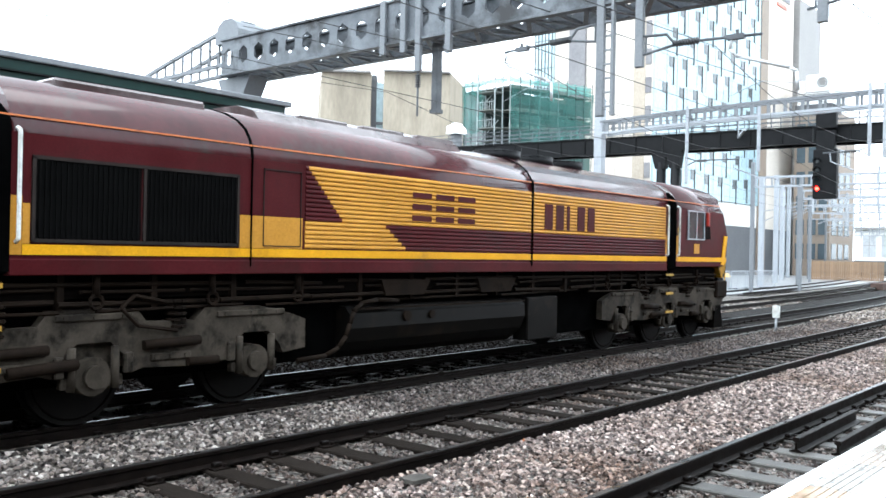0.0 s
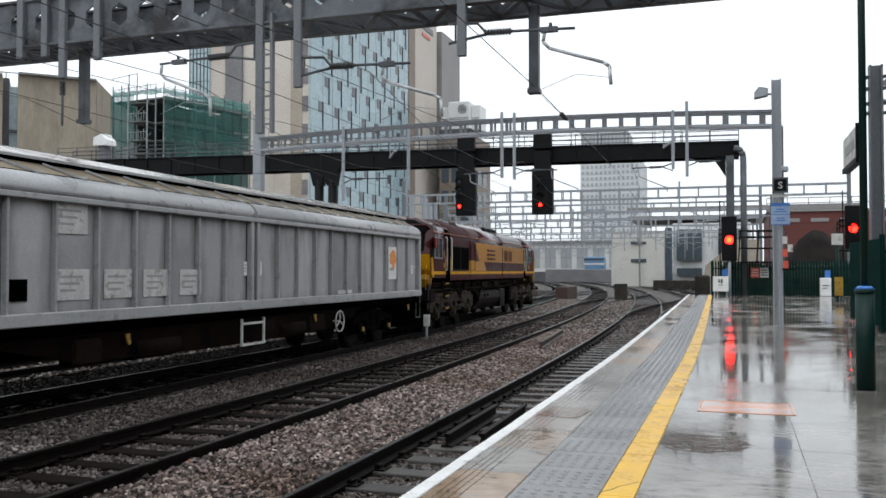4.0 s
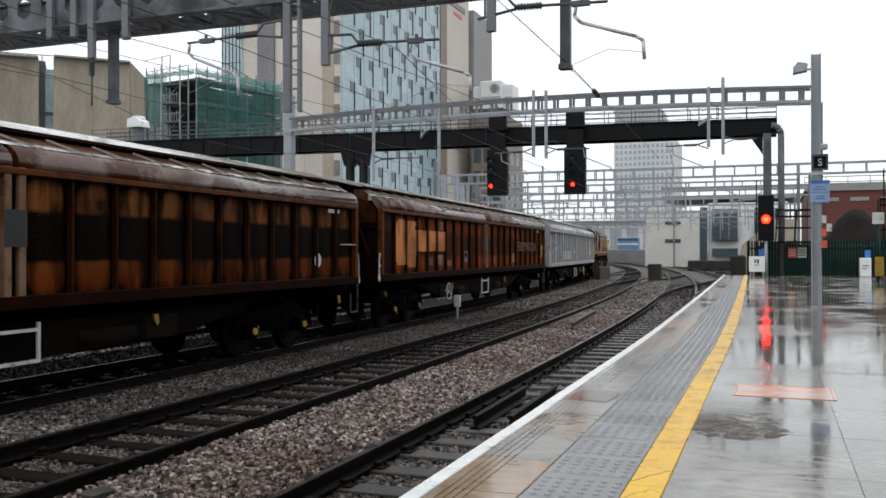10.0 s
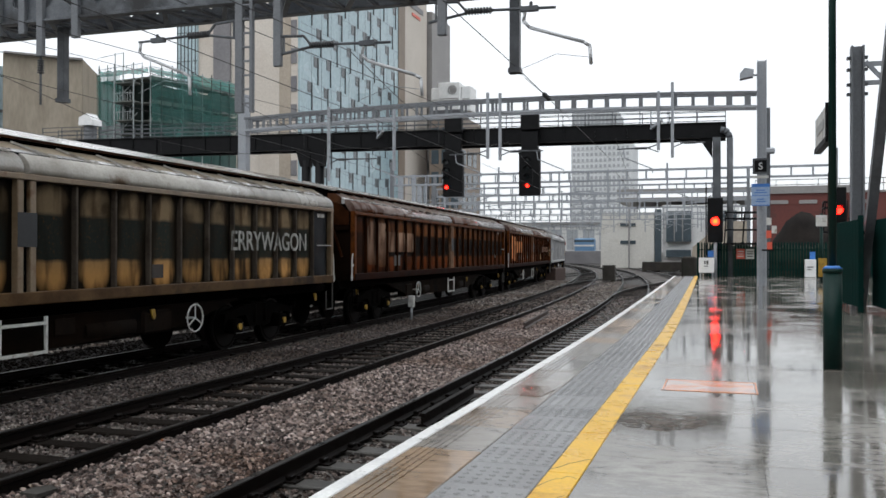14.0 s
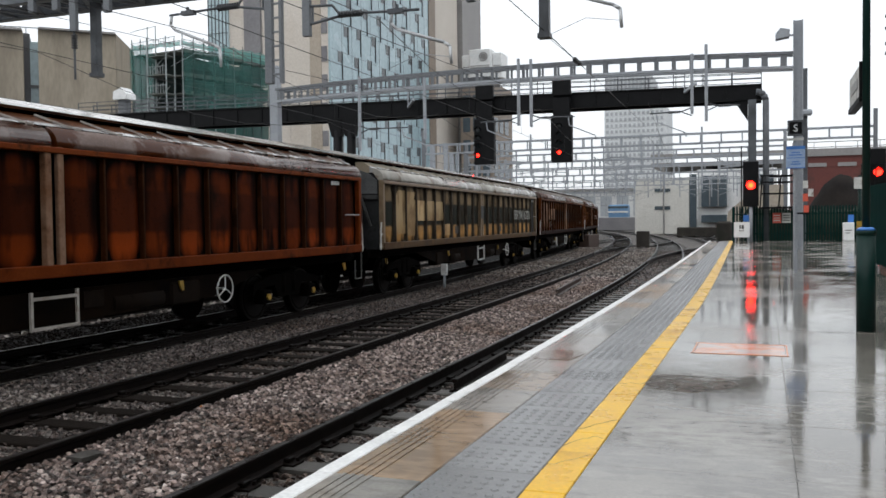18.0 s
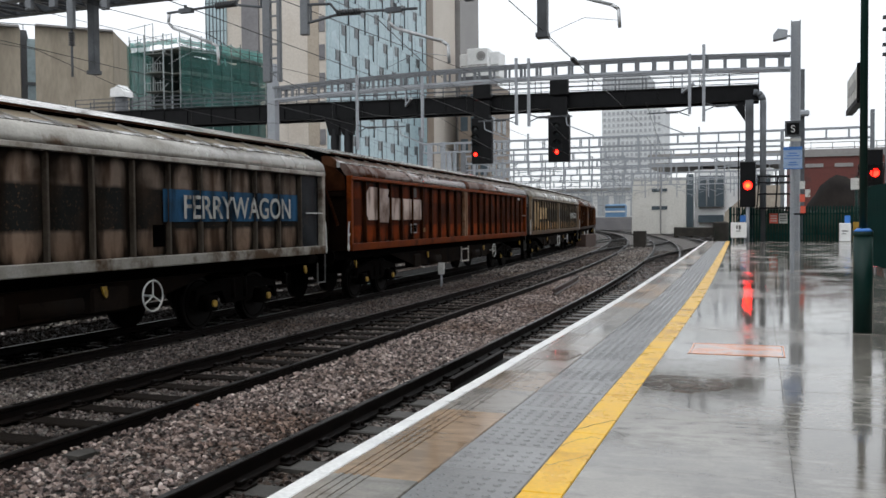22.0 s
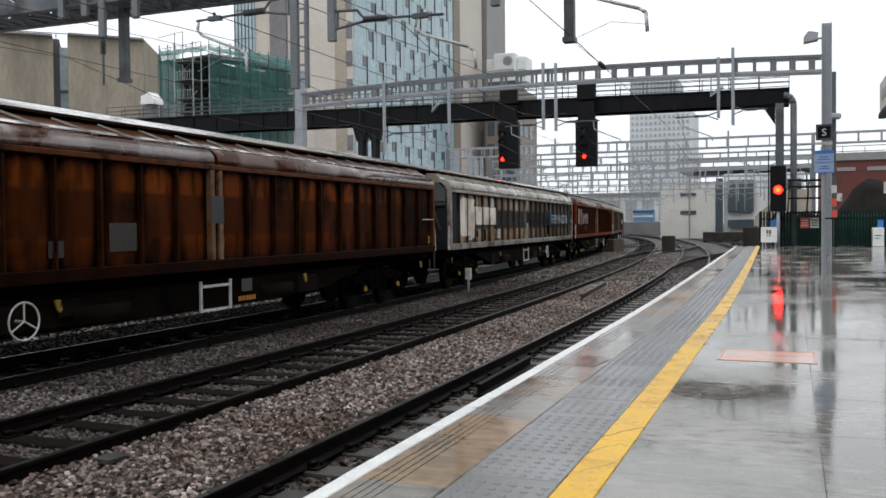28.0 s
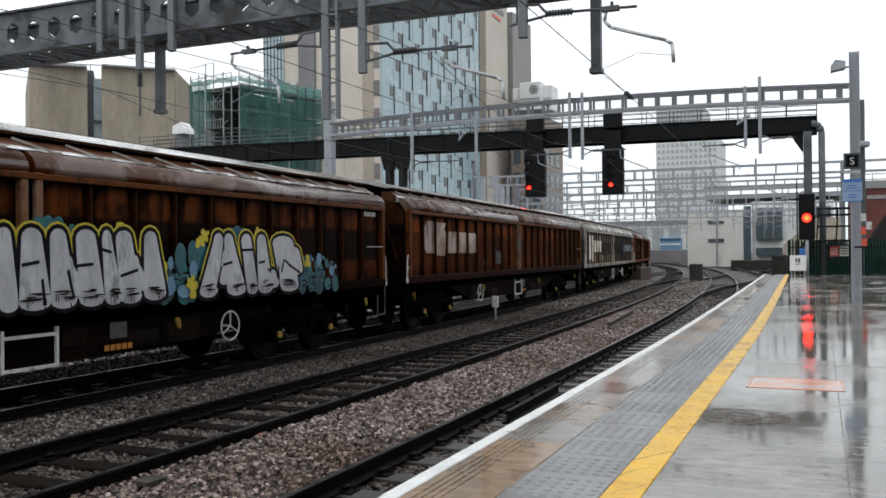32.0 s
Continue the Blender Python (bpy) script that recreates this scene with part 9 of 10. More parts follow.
for x0_, x1_, z0_, z1_ in ((-8.0, -4.7, 2.5, 6.7), (-2.6, 1.2, 2.5, 6.7), (-9.55, -8.65, G, 7.0), (-8.0, -4.7, 0.4, 1.4), (-14.2, -12.1, 2.2, 2.7), (-14.2, -12.1, 4.7, 5.1)):
    bm = B()
    box(bm, x0_, 124.9, z0_, x1_, 126.1, z1_)
    wn_ = part("window", bm, WINDOW, low)
    if x1_ - x0_ > 2 and z1_ - z0_ > 2:
        bm = B()
        for k in (0.33, 0.66):
            box(bm, x0_ + (x1_ - x0_) * k - 0.06, 124.8, z0_, x0_ + (x1_ - x0_) * k + 0.06, 124.9, z1_)
        part("mullion", bm, GREY_MID, wn_)
bm = B()
box(bm, -15, 128, 8.2, 16, 142, 8.8)
box(bm, -15, 127.5, 9.3, 16, 128, 10.0)
part("flat_roof", bm, GREY_MID, low)
bm = B()
for x in np.arange(-12.9, -12.6, 0.5):
    rod(bm, (x, 124, G), (x, 124, 8.0), 0.12, 6)
part("sign_post", bm, GREY_MID, low)
hall = thing("glazed_station_hall", "distant glazed hall with white frames", "building")
bm = B()
box(bm, -47, 172, G, -20, 185, 6.6)
part("wall", bm, WHITE_RENDER, hall)
for k in range(8):
    bm = B()
    x = -45.6 + 3.15 * k
    box(bm, x, 171.9, 1.6, x + 2.2, 172.0, 5.4)
    wn_ = part("window", bm, FAR_WINDOW, hall)
    bm = B()
    box(bm, x + 1.05, 171.84, 1.6, x + 1.15, 171.9, 5.4)
    box(bm, x, 171.84, 3.6, x + 2.2, 171.9, 3.7)
    part("mullion", bm, GREY_MID, wn_)
bm = B()
box(bm, -47.5, 171.2, 6.6, -19.8, 185.2, 7.0)
part("flat_roof", bm, GREY_MID, hall)
bm = B()
box(bm, -47, 171.7, G, -20, 172.0, 0.9)
part("plinth", bm, SLATE, hall)
unit = thing("passenger_train", "distant standing passenger train with blue and white sides", "train")
UNIT_BLUE = mat("hazy_blue_train_paint", (0.10, 0.21, 0.36), (0.13, 0.25, 0.40), 0.45, 0.0, 1, 10, 0.02)
bm = B()
box(bm, -27.2, 165, 0.3, -23.6, 167.8, 3.7, 0.2)
part("body", bm, UNIT_BLUE, unit)
bm = B()
box(bm, -27.25, 164.97, 3.0, -23.55, 165.0, 3.4)
part("window_band", bm, WINDOW, unit)
bm = B()
box(bm, -27.25, 164.95, 2.2, -23.55, 165.0, 2.5)
part("white_band", bm, WHITE_RENDER, unit)
bm = B()
box(bm, -27.0, 165.2, RAIL, -23.8, 167.6, 0.3)
part("underframe", bm, UNDER, unit)

red = thing("red_warehouse", "long red-clad warehouse with white roof edge beyond the fence", "building")
bm = B()
box(bm, 2.8, 92, G, 40, 110, 6.75)
part("wall", bm, RED_WALL, red)
for k in range(9):
    bm = B()
    box(bm, 4 + 2.6 * k, 91.9, 5.75, 5.6 + 2.6 * k, 92.0, 6.1)
    part("window", bm, GREY_MID, red)
bm = B()
box(bm, 2.6, 91.8, 6.75, 40.2, 110.2, 6.95)
part("roof_edge", bm, GREY_MID, red)
bm = B()
for z in (7.6, 8.1):
    bar(bm, (2.6, 92, z), (40, 92, z), 0.08, 0.08)
for k in range(20):
    bar(bm, (2.6 + 1.9 * k, 92, 6.9), (2.6 + 1.9 * k, 92, 8.1), 0.07, 0.07)
part("roof_rail", bm, GREY_MID, red)
MOUND = mat("grey_brown_stone", (0.016, 0.013, 0.010), (0.042, 0.036, 0.029), 0.9, 0.0, 1.6, 8, 0.5, True, stain=(0.014, 0.018, 0.010), stain_scale=1.2)
HEAP = mat("dark_wet_spoil", (0.010, 0.0085, 0.008), (0.020, 0.017, 0.015), 0.9, 0.0, 0.8, 8, 0.4, True, spec=0.05)
mound = thing("spoil_heap", "dark brown spoil heap behind the fence", "spoil heap", kind="structure")
bm = B()
rng = random.Random(17)
prev = None
for i in range(23):
    x = 1.0 + 0.5 * i
    top = max(G + 0.1, 3.9 * math.exp(-((x - 4.4) / 2.3) ** 2) + 1.6 * math.exp(-((x - 8.5) / 2.5) ** 2) - 0.4)
    row = [bm.verts.new((x + rng.uniform(-0.1, 0.1), 56 + 1.5 * j + rng.uniform(-0.2, 0.2), G + (top - G) * f + rng.uniform(-0.15, 0.15) * (f > 0))) for j, f in enumerate((0, 0.45, 0.8, 1.0, 0.95, 0.6, 0))]
    if prev:
        for j in range(6):
            bm.faces.new((prev[j], row[j], row[j + 1], prev[j + 1])).smooth = True
    prev = row
bmesh.ops.recalc_face_normals(bm, faces=bm.faces)
part("heap", bm, HEAP, mound)
ramp = thing("concrete_ramp", "pale concrete ramp wall beyond the platform end", "wall", kind="structure")
bm = B()
prism(bm, [(-2.2, G), (-1.9, 1.3), (-0.2, 2.75), (1.0, 2.75), (1.0, G)], "y", 52, 52.6)
part("ramp_wall", bm, TAN, ramp)
ret = thing("retaining_wall", "low dark stone retaining wall beyond the platform end", "wall", kind="structure")
for x0_, x1_, y, h in ((-2.1, -1.42, 43.2, 0.80), (-9.0, -4.3, 100.0, 0.0), (-34.0, -20.5, 162.0, 1.35)):
    bm = B()
    box(bm, x0_, y, G, x1_, y + 1.0, h, 0.08)
    part("wall_block", bm, GREY_CLAD if y > 150 else MOUND, ret)

# ---------------------------------------------------------------- yard and island platform beyond the train
TARMAC = mat("wet_tarmac", (0.16, 0.16, 0.165), (0.22, 0.22, 0.225), 0.35, 0.0, 0.6, 30, 0.1, True)
bm = B()
prism(bm, [(-19.5, 42), (-20.2, 66), (-25, 110), (-60, 110), (-60, 42)], "z", G, BED + 0.09)
tagged(new("yard", mesh_of("yard", bm, TARMAC)), "wet tarmac works yard beside the tracks", "yard", kind="structure")
for i in range(7):
    y = 44.5 + i * 2.7
    f = thing("mesh_barrier", "grey steel mesh site barrier on feet", "barrier", (-22.6 - 0.01 * i, y, BED + 0.09), 0, "site barriers")
    bm = B()
    tube(bm, [(0, 0, 0.05), (0, 0, 1.15), (0, 2.4, 1.15), (0, 2.4, 0.05), (0, 0, 0.05)], 0.03, 6)
    part("frame", bm, GALV, f)
    bm = B()
    for k in range(1, 16):
        rod(bm, (0, 0.15 * k, 0.1), (0, 0.15 * k, 1.12), 0.012, 4)
    part("mesh", bm, GALV, f)
    bm = B()
    for y2 in (0.3, 2.1):
        box(bm, -0.3, y2 - 0.05, 0, 0.3, y2 + 0.05, 0.06)
    part("foot", bm, GALV_DARK, f)
fence = thing("timber_fence", "brown close-boarded timber fence beside the yard", "fence", (-29.5, 92, BED + 0.05), 8)
FENCE_WOOD = mat("brown_fence_boards", (0.19, 0.12, 0.07), (0.25, 0.165, 0.10), 0.8, 0.0, 2, 20, 0.2, vary=0.15)
bm = B()
box(bm, 0, 0, 0, 0.18, 0.03, 1.9)
fm = mesh_of("board", bm, FENCE_WOOD)
for i in range(34):
    piece("board", fm, fence, pose(0.2 * i, 0, 0))
skip = thing("yellow_grit_bin", "yellow grit bin in the yard", "bin", (-24.6, 58, BED + 0.09))
bm = B()
box(bm, -0.6, -0.4, 0, 0.6, 0.4, 0.7, 0.05)
part("tub", bm, GREY_MID, skip)
bm = B()
prism(bm, [(-0.65, 0.7), (0.65, 0.7), (0.5, 0.95), (-0.5, 0.95)], "y", -0.45, 0.45)
part("lid", bm, YELLOW_PAINT, skip)
for x, y, h in ((-26.5, 74, 9), (-29.5, 84, 9), (-33.0, 96, 10), (-31.5, 90, 9), (-24.0, 64, 8)):
    m_ = thing("steel_mast", "tall plain grey steel mast beside the yard", "mast", (x, y, BED), 0, "yard masts")
    bm = B()
    box(bm, -0.17, -0.17, 0, 0.17, 0.17, h, 0.01)
    part("post", bm, GALV, m_)
    bm = B()
    bar(bm, (0, 0, h - 2.5), (2.4, 0, h - 2.2), 0.06, 0.06)
    bar(bm, (0, 0, h - 3.3), (2.2, 0, h - 2.3), 0.05, 0.05)
    part("arm", bm, GALV, m_)

lampc = thing("street_lamp", "tall dark lamp column with a broad white lamp head", "lamp", (-33.05, 40.0, G))
bm = B()
rod(bm, (0, 0, 0), (0, 0, 9.0), 0.36, 12, 0.34)
part("column", bm, SLATE, lampc)
bm = B()
prism(bm, [(-0.45, 8.95), (0.45, 8.95), (0.42, 9.25), (0.2, 9.45), (0.1, 9.6), (-0.1, 9.5), (-0.42, 9.4)], "y", -0.4, 0.4)
part("lamp_head", bm, WHITE_PAINT, lampc)
for x, y, z in ((-20.3, 33.5, 5.4), (-43.5, 40.0, 8.6)):
    w_ = thing("lamp_unit", "grey shoebox lamp on a thin column", "lamp", (x, y, G))
    bm = B()
    rod(bm, (0, 0, 0), (0, 0, z), 0.07, 8)
    part("column", bm, GALV, w_)
    bm = B()
    prism(bm, [(-0.65, z), (0.65, z), (0.5, z + 0.25), (-0.5, z + 0.28)], "y", -0.3, 0.3)
    part("lamp_head", bm, GALV, w_)

ISLAND_WALL = mat("dark_island_wall", (0.006, 0.005, 0.0045), (0.012, 0.010, 0.009), 0.8, 0.0, 3, 20, 0.3, True, spec=0.1)
island = thing("island_platform", "island platform beyond the train with grey paving", "platform", kind="structure")
bm = B()
box(bm, -30, -160, G, -15.77, 26.0, 0.0)
part("platform_body", bm, ISLAND_WALL, island, "dark platform wall")
bm = B()
box(bm, -30, -160, 0.004, -15.74, 26.0, 0.05)
part("platform_top", bm, PAVING, island)
canopy = thing("platform_canopy", "dark green platform canopy with a pale gutter edge", "canopy")
CX, CZ = -16.6, 3.88
bm = B()
box(bm, CX - 0.10, -120, CZ, CX, 13.50, CZ + 0.22, 0.01)
box(bm, CX - 9.0, 13.42, CZ, CX, 13.50, CZ + 0.22)
part("fascia", bm, GREEN_PAINT, canopy)
bm = B()
box(bm, CX - 0.10, -120, CZ + 0.25, CX + 0.04, 13.62, CZ + 0.44, 0.01)
box(bm, CX - 9.0, 13.54, CZ + 0.25, CX, 13.62, CZ + 0.44)
part("upper_fascia", bm, GREEN_PAINT, canopy)
bm = B()
box(bm, CX - 0.10, -120, CZ + 0.22, CX + 0.07, 13.60, CZ + 0.25)
part("moulding", bm, BLACK_STEEL, canopy)
bm = B()
box(bm, CX - 0.12, -120, CZ + 0.44, CX + 0.12, 13.76, CZ + 0.56, 0.02)
part("gutter", bm, GALV_MID, canopy)
bm = B()
prism(bm, [(CX - 0.1, CZ + 0.50), (CX - 4.5, CZ + 1.1), (CX - 9.0, CZ + 0.50), (CX - 9.0, CZ + 0.42), (CX - 4.5, CZ + 1.0), (CX - 0.1, CZ + 0.42)], "y", -120, 13.5)
part("roof_sheet", bm, GALV_DARK, canopy)
for k in range(9):
    z = CZ - 0.05 - 0.09 * k
    bm = B()
    box(bm, CX - 0.42 - 0.22 * k, -120, z - 0.07, CX - 0.25 - 0.22 * k, 13.3 - 0.6 * k, z + 0.03)
    part("soffit_board", bm, GREY_CLAD, canopy)
for y in (8, 0, -8, -16, -24):
    bm = B()
    rod(bm, (CX - 4.5, y, 0.0), (CX - 4.5, y, CZ + 0.9), 0.12, 10)
    part("column", bm, GREEN_PAINT, canopy)

# ---------------------------------------------------------------- things on and near the platform
post = thing("sign_post", "slim grey post with black letter sign and blue notice", "sign post", (0.505, 16.3, 0))
bm = B()
box(bm, -0.028, -0.03, 0, 0.028, 0.03, 2.62, 0.006)
part("post", bm, GALV, post)
bm = B()
box(bm, -0.13, -0.075, 2.33, 0.13, -0.045, 2.60, 0.004)
plate = part("sign_frame", bm, GALV_DARK, post)
bm = B()
box(bm, -0.098, -0.082, 2.365, 0.098, -0.0755, 2.565)
part("sign_face", bm, BLACK_STEEL, plate)
me = letters("S", 0.17)
me.materials.append(WHITE_PAINT)
ob = new("lettering", me)
ob.parent = plate
ob.matrix_basis = pose(0, -0.086, 2.405)
tagged(ob, "white letter")
bm = B()
box(bm, -0.13, -0.07, 2.255, 0.13, -0.045, 2.30)
part("sub_plate", bm, FRAME_WHITE, post)
bm = B()
box(bm, -0.15, -0.075, 1.78, 0.15, -0.045, 2.16, 0.004)
nt = part("notice", bm, mat("pale_blue_notice_print", (0.30, 0.42, 0.62), (0.36, 0.48, 0.68), 0.4, 0.0, 3, 30, 0.0), post)
bm = B()
box(bm, -0.15, -0.079, 2.105, 0.15, -0.0755, 2.16)
part("notice_band", bm, BLUE_SIGN, nt)
bm = B()
box(bm, -0.15, -0.079, 1.78, 0.15, -0.0755, 1.795)
part("notice_band", bm, BLUE_SIGN, nt)
bm = B()
for z, a_ in ((2.04, 0.07), (2.0, 0.10), (1.885, 0.06), (1.845, 0.08)):
    box(bm, -a_, -0.079, z, a_, -0.0755, z + 0.016)
box(bm, -0.145, -0.079, 1.955, 0.145, -0.0755, 1.965)
part("printing", bm, BLUE_SIGN, nt)
bm = B()
box(bm, 0.02, -0.08, 1.0, 0.22, -0.02, 1.03)
part("clip", bm, BLACK_STEEL, post)

slim = thing("steel_mast", "slim grey mast with a small lamp behind the platform end", "mast", (1.55, 40.5, 0))
bm = B()
box(bm, -0.17, -0.17, 0, 0.17, 0.17, 7.2, 0.01)
part("post", bm, GALV_DARK, slim)
bm = B()
box(bm, -0.1, -0.5, 5.2, 0.35, -0.15, 5.45, 0.06)
part("lamp_head", bm, GALV, slim)

lampost = thing("platform_lamp_post", "dark green platform post with thick base sleeve and name board", "lamp post", (0.79, 8.05, 0))
bm = B()
rod(bm, (0, 0, 0), (0, 0, 0.80), 0.074, 20)
rod(bm, (0, 0, 0.80), (0, 0, 0.835), 0.079, 20)
part("sleeve", bm, GREEN_PAINT, lampost)
bm = B()
rod(bm, (0, 0, 0.835), (0, 0, 0.86), 0.08, 20, 0.05)
part("sleeve_cap", bm, BLUE_SIGN, lampost, "faded blue cap")
bm = B()
rod(bm, (0, 0, 0.8), (0, 0, 5.6), 0.032, 16, 0.027)
part("column", bm, GREEN_PAINT, lampost)
bm = B()
box(bm, -0.04, 0.06, 1.93, 0.0, 1.05, 2.22, 0.006)
nb = part("name_board", bm, FRAME_WHITE, lampost, "white station name board")
bm = B()
box(bm, -0.05, 0.05, 1.90, 0.01, 1.06, 1.945)
part("board_rail", bm, BLACK_STEEL, nb)
bm = B()
box(bm, -0.05, 0.04, 1.93, 0.01, 0.065, 2.23)
part("board_rail", bm, BLACK_STEEL, nb)
bm = B()
box(bm, -0.046, 0.25, 2.04, -0.0405, 0.85, 2.12)
part("printing", bm, PRINT_GREY, nb)
bm = B()
tube(bm, [(0, 0, 5.6), (0, 0, 5.8), (-0.3, 0, 6.0), (-0.8, 0, 6.0)], 0.03, 8)
part("lamp_arm", bm, GREEN_PAINT, lampost)

cm = thing("cantilever_mast", "grey steel mast with insulated bracket beside the platform fence", "mast", (2.28, 18.2, 0))
bm = B()
prism(bm, [(-0.115, -0.13), (-0.08, -0.13), (-0.08, -0.017), (0.08, -0.017), (0.08, -0.13), (0.115, -0.13), (0.115, 0.13), (0.08, 0.13), (0.08, 0.017), (-0.08, 0.017), (-0.08, 0.13), (-0.115, 0.13)], "z", 0, 4.84)
part("post", bm, GALV_MID, cm)
bm = B()
bar(bm, (0.11, 0, 4.50), (1.6, 0, 4.50), 0.08, 0.08)
bar(bm, (0.11, 0, 4.15), (1.6, 0, 4.15), 0.08, 0.08)
bar(bm, (0.14, 0, 4.55), (0.48, 0, 4.15), 0.07, 0.07)
part("arm", bm, GALV, cm)
for s_ in (-1, 1):
    for z in (3.92, 4.10, 4.38, 4.60):
        bm = B()
        box(bm, s_ * 0.116, -0.06, z, s_ * 0.18, 0.06, z + 0.05)
        part("clamp", bm, GALV_DARK, cm)

FENCE_GREEN = mat("wet_dark_green_fence_paint", (0.0035, 0.020, 0.017), (0.007, 0.031, 0.027), 0.75, 0.0, 2.5, 40, 0.05, stain=(0.010, 0.014, 0.011), stain_scale=2, spec=0.02)
gf = thing("green_panel_fence", "dark green vertical-board steel fence along the platform's back", "fence")
bm = B()
box(bm, -0.058, -0.012, 0.08, 0.058, 0.012, 1.52, 0.006)
pale = mesh_of("pale", bm, FENCE_GREEN)
for (ax, ay), (cx, cy) in (((1.86, 18.5), (2.02, 15.8)), ((2.30, 16.4), (2.44, 13.75)), ((2.95, 12.9), (3.3, 10.0)), ((3.3, 10.0), (3.6, -6))):
    bm = B()
    box(bm, cx - 0.04, cy - 0.04, 0, cx + 0.04, cy + 0.04, 1.58, 0.004)
    part("fence_post", bm, FENCE_GREEN, gf)
    L = math.hypot(cx - ax, cy - ay)
    n = int(L / 0.13)
    for i in range(n):
        f = i / n
        piece("pale", pale, gf, pose(ax + (cx - ax) * f, ay + (cy - ay) * f, 0, 0, 0, 90 + math.degrees(math.atan2(cy - ay, cx - ax)) - 90))
    bm = B()
    for z in (0.35, 1.3):
        bar(bm, (ax + 0.04, ay, z), (cx + 0.04, cy, z), 0.04, 0.06)
    part("fence_rail", bm, FENCE_GREEN, gf)
pf = thing("palisade_fence", "dark green palisade fence across the platform end", "fence")
bm = B()
prism(bm, [(-0.031, 0.0), (0.031, 0.0), (0.031, 1.36), (0.0, 1.44), (-0.031, 1.36)], "y", -0.01, 0.01)
pale2 = mesh_of("pale", bm, FENCE_GREEN)
for i in range(92):
    piece("pale", pale2, pf, pose(-1.15 + 0.11 * i, 38.12, 0.0))
bm = B()
for z in (0.30, 1.10):
    bar(bm, (-1.2, 38.16, z), (8.95, 38.16, z), 0.04, 0.05)
for x in (-1.2, 1.4, 3.9, 6.4, 8.9):
    bar(bm, (x, 38.17, 0.0), (x, 38.17, 1.4), 0.07, 0.07)
part("fence_rail", bm, FENCE_GREEN, pf)
for x, m, lab in ((0.48, RED_SIGN, "red and white warning sign on the fence"), (0.84, FRAME_WHITE, "white notice on the fence")):
    s_ = thing("fence_sign", lab, "sign", (x, 38.085, 0.93))
    bm = B()
    box(bm, -0.16, -0.01, -0.2, 0.16, 0.01, 0.2)
    part("plate", bm, m, s_)
    bm = B()
    for k in range(3):
        box(bm, -0.12, -0.016, 0.08 - 0.1 * k, 0.12, -0.0105, 0.12 - 0.1 * k)
    part("printing", bm, FRAME_WHITE if m is RED_SIGN else FRAME_GREY, s_)
s_ = thing("warning_plate", "orange-red and white warning plates on the mast", "sign", (1.06, 27.83, 1.6))
for z, m, a_ in ((0.30, FRAME_WHITE, 0.0), (-0.08, RED_SIGN, 0.0), (0.06, FRAME_WHITE, 0.145), (-0.42, RED_SIGN, 0.02)):
    bm = B()
    box(bm, a_, -0.02, z - 0.11, a_ + 0.14, 0.0, z + 0.11)
    part("plate", bm, m, s_)

# overgrown bank behind the palisade
BANK = mat("dark_wet_scrub", (0.008, 0.013, 0.009), (0.018, 0.024, 0.016), 0.85, 0.0, 1.5, 12, 0.5, True, stain=(0.028, 0.022, 0.016), stain_scale=1.0, spec=0.08)
rng = random.Random(31)
bm = B()
prev = None
for i in range(61):
    x = -0.9 + 0.17 * i
    row = [bm.verts.new((x + rng.uniform(-0.05, 0.05), 44.0 + j * 0.5 + rng.uniform(-0.1, 0.1), z + rng.uniform(-0.12, 0.12))) for j, z in enumerate((G, 0.6, 1.15, 1.35, 1.2, 0.4, G))]
    if prev:
        for j in range(6):
            bm.faces.new((prev[j], row[j], row[j + 1], prev[j + 1]))
    prev = row
bmesh.ops.recalc_face_normals(bm, faces=bm.faces)
tagged(new("scrub_bank", mesh_of("scrub_bank", bm, BANK)), "dark wet overgrown bank behind the palisade fence", "bank", kind="stuff")

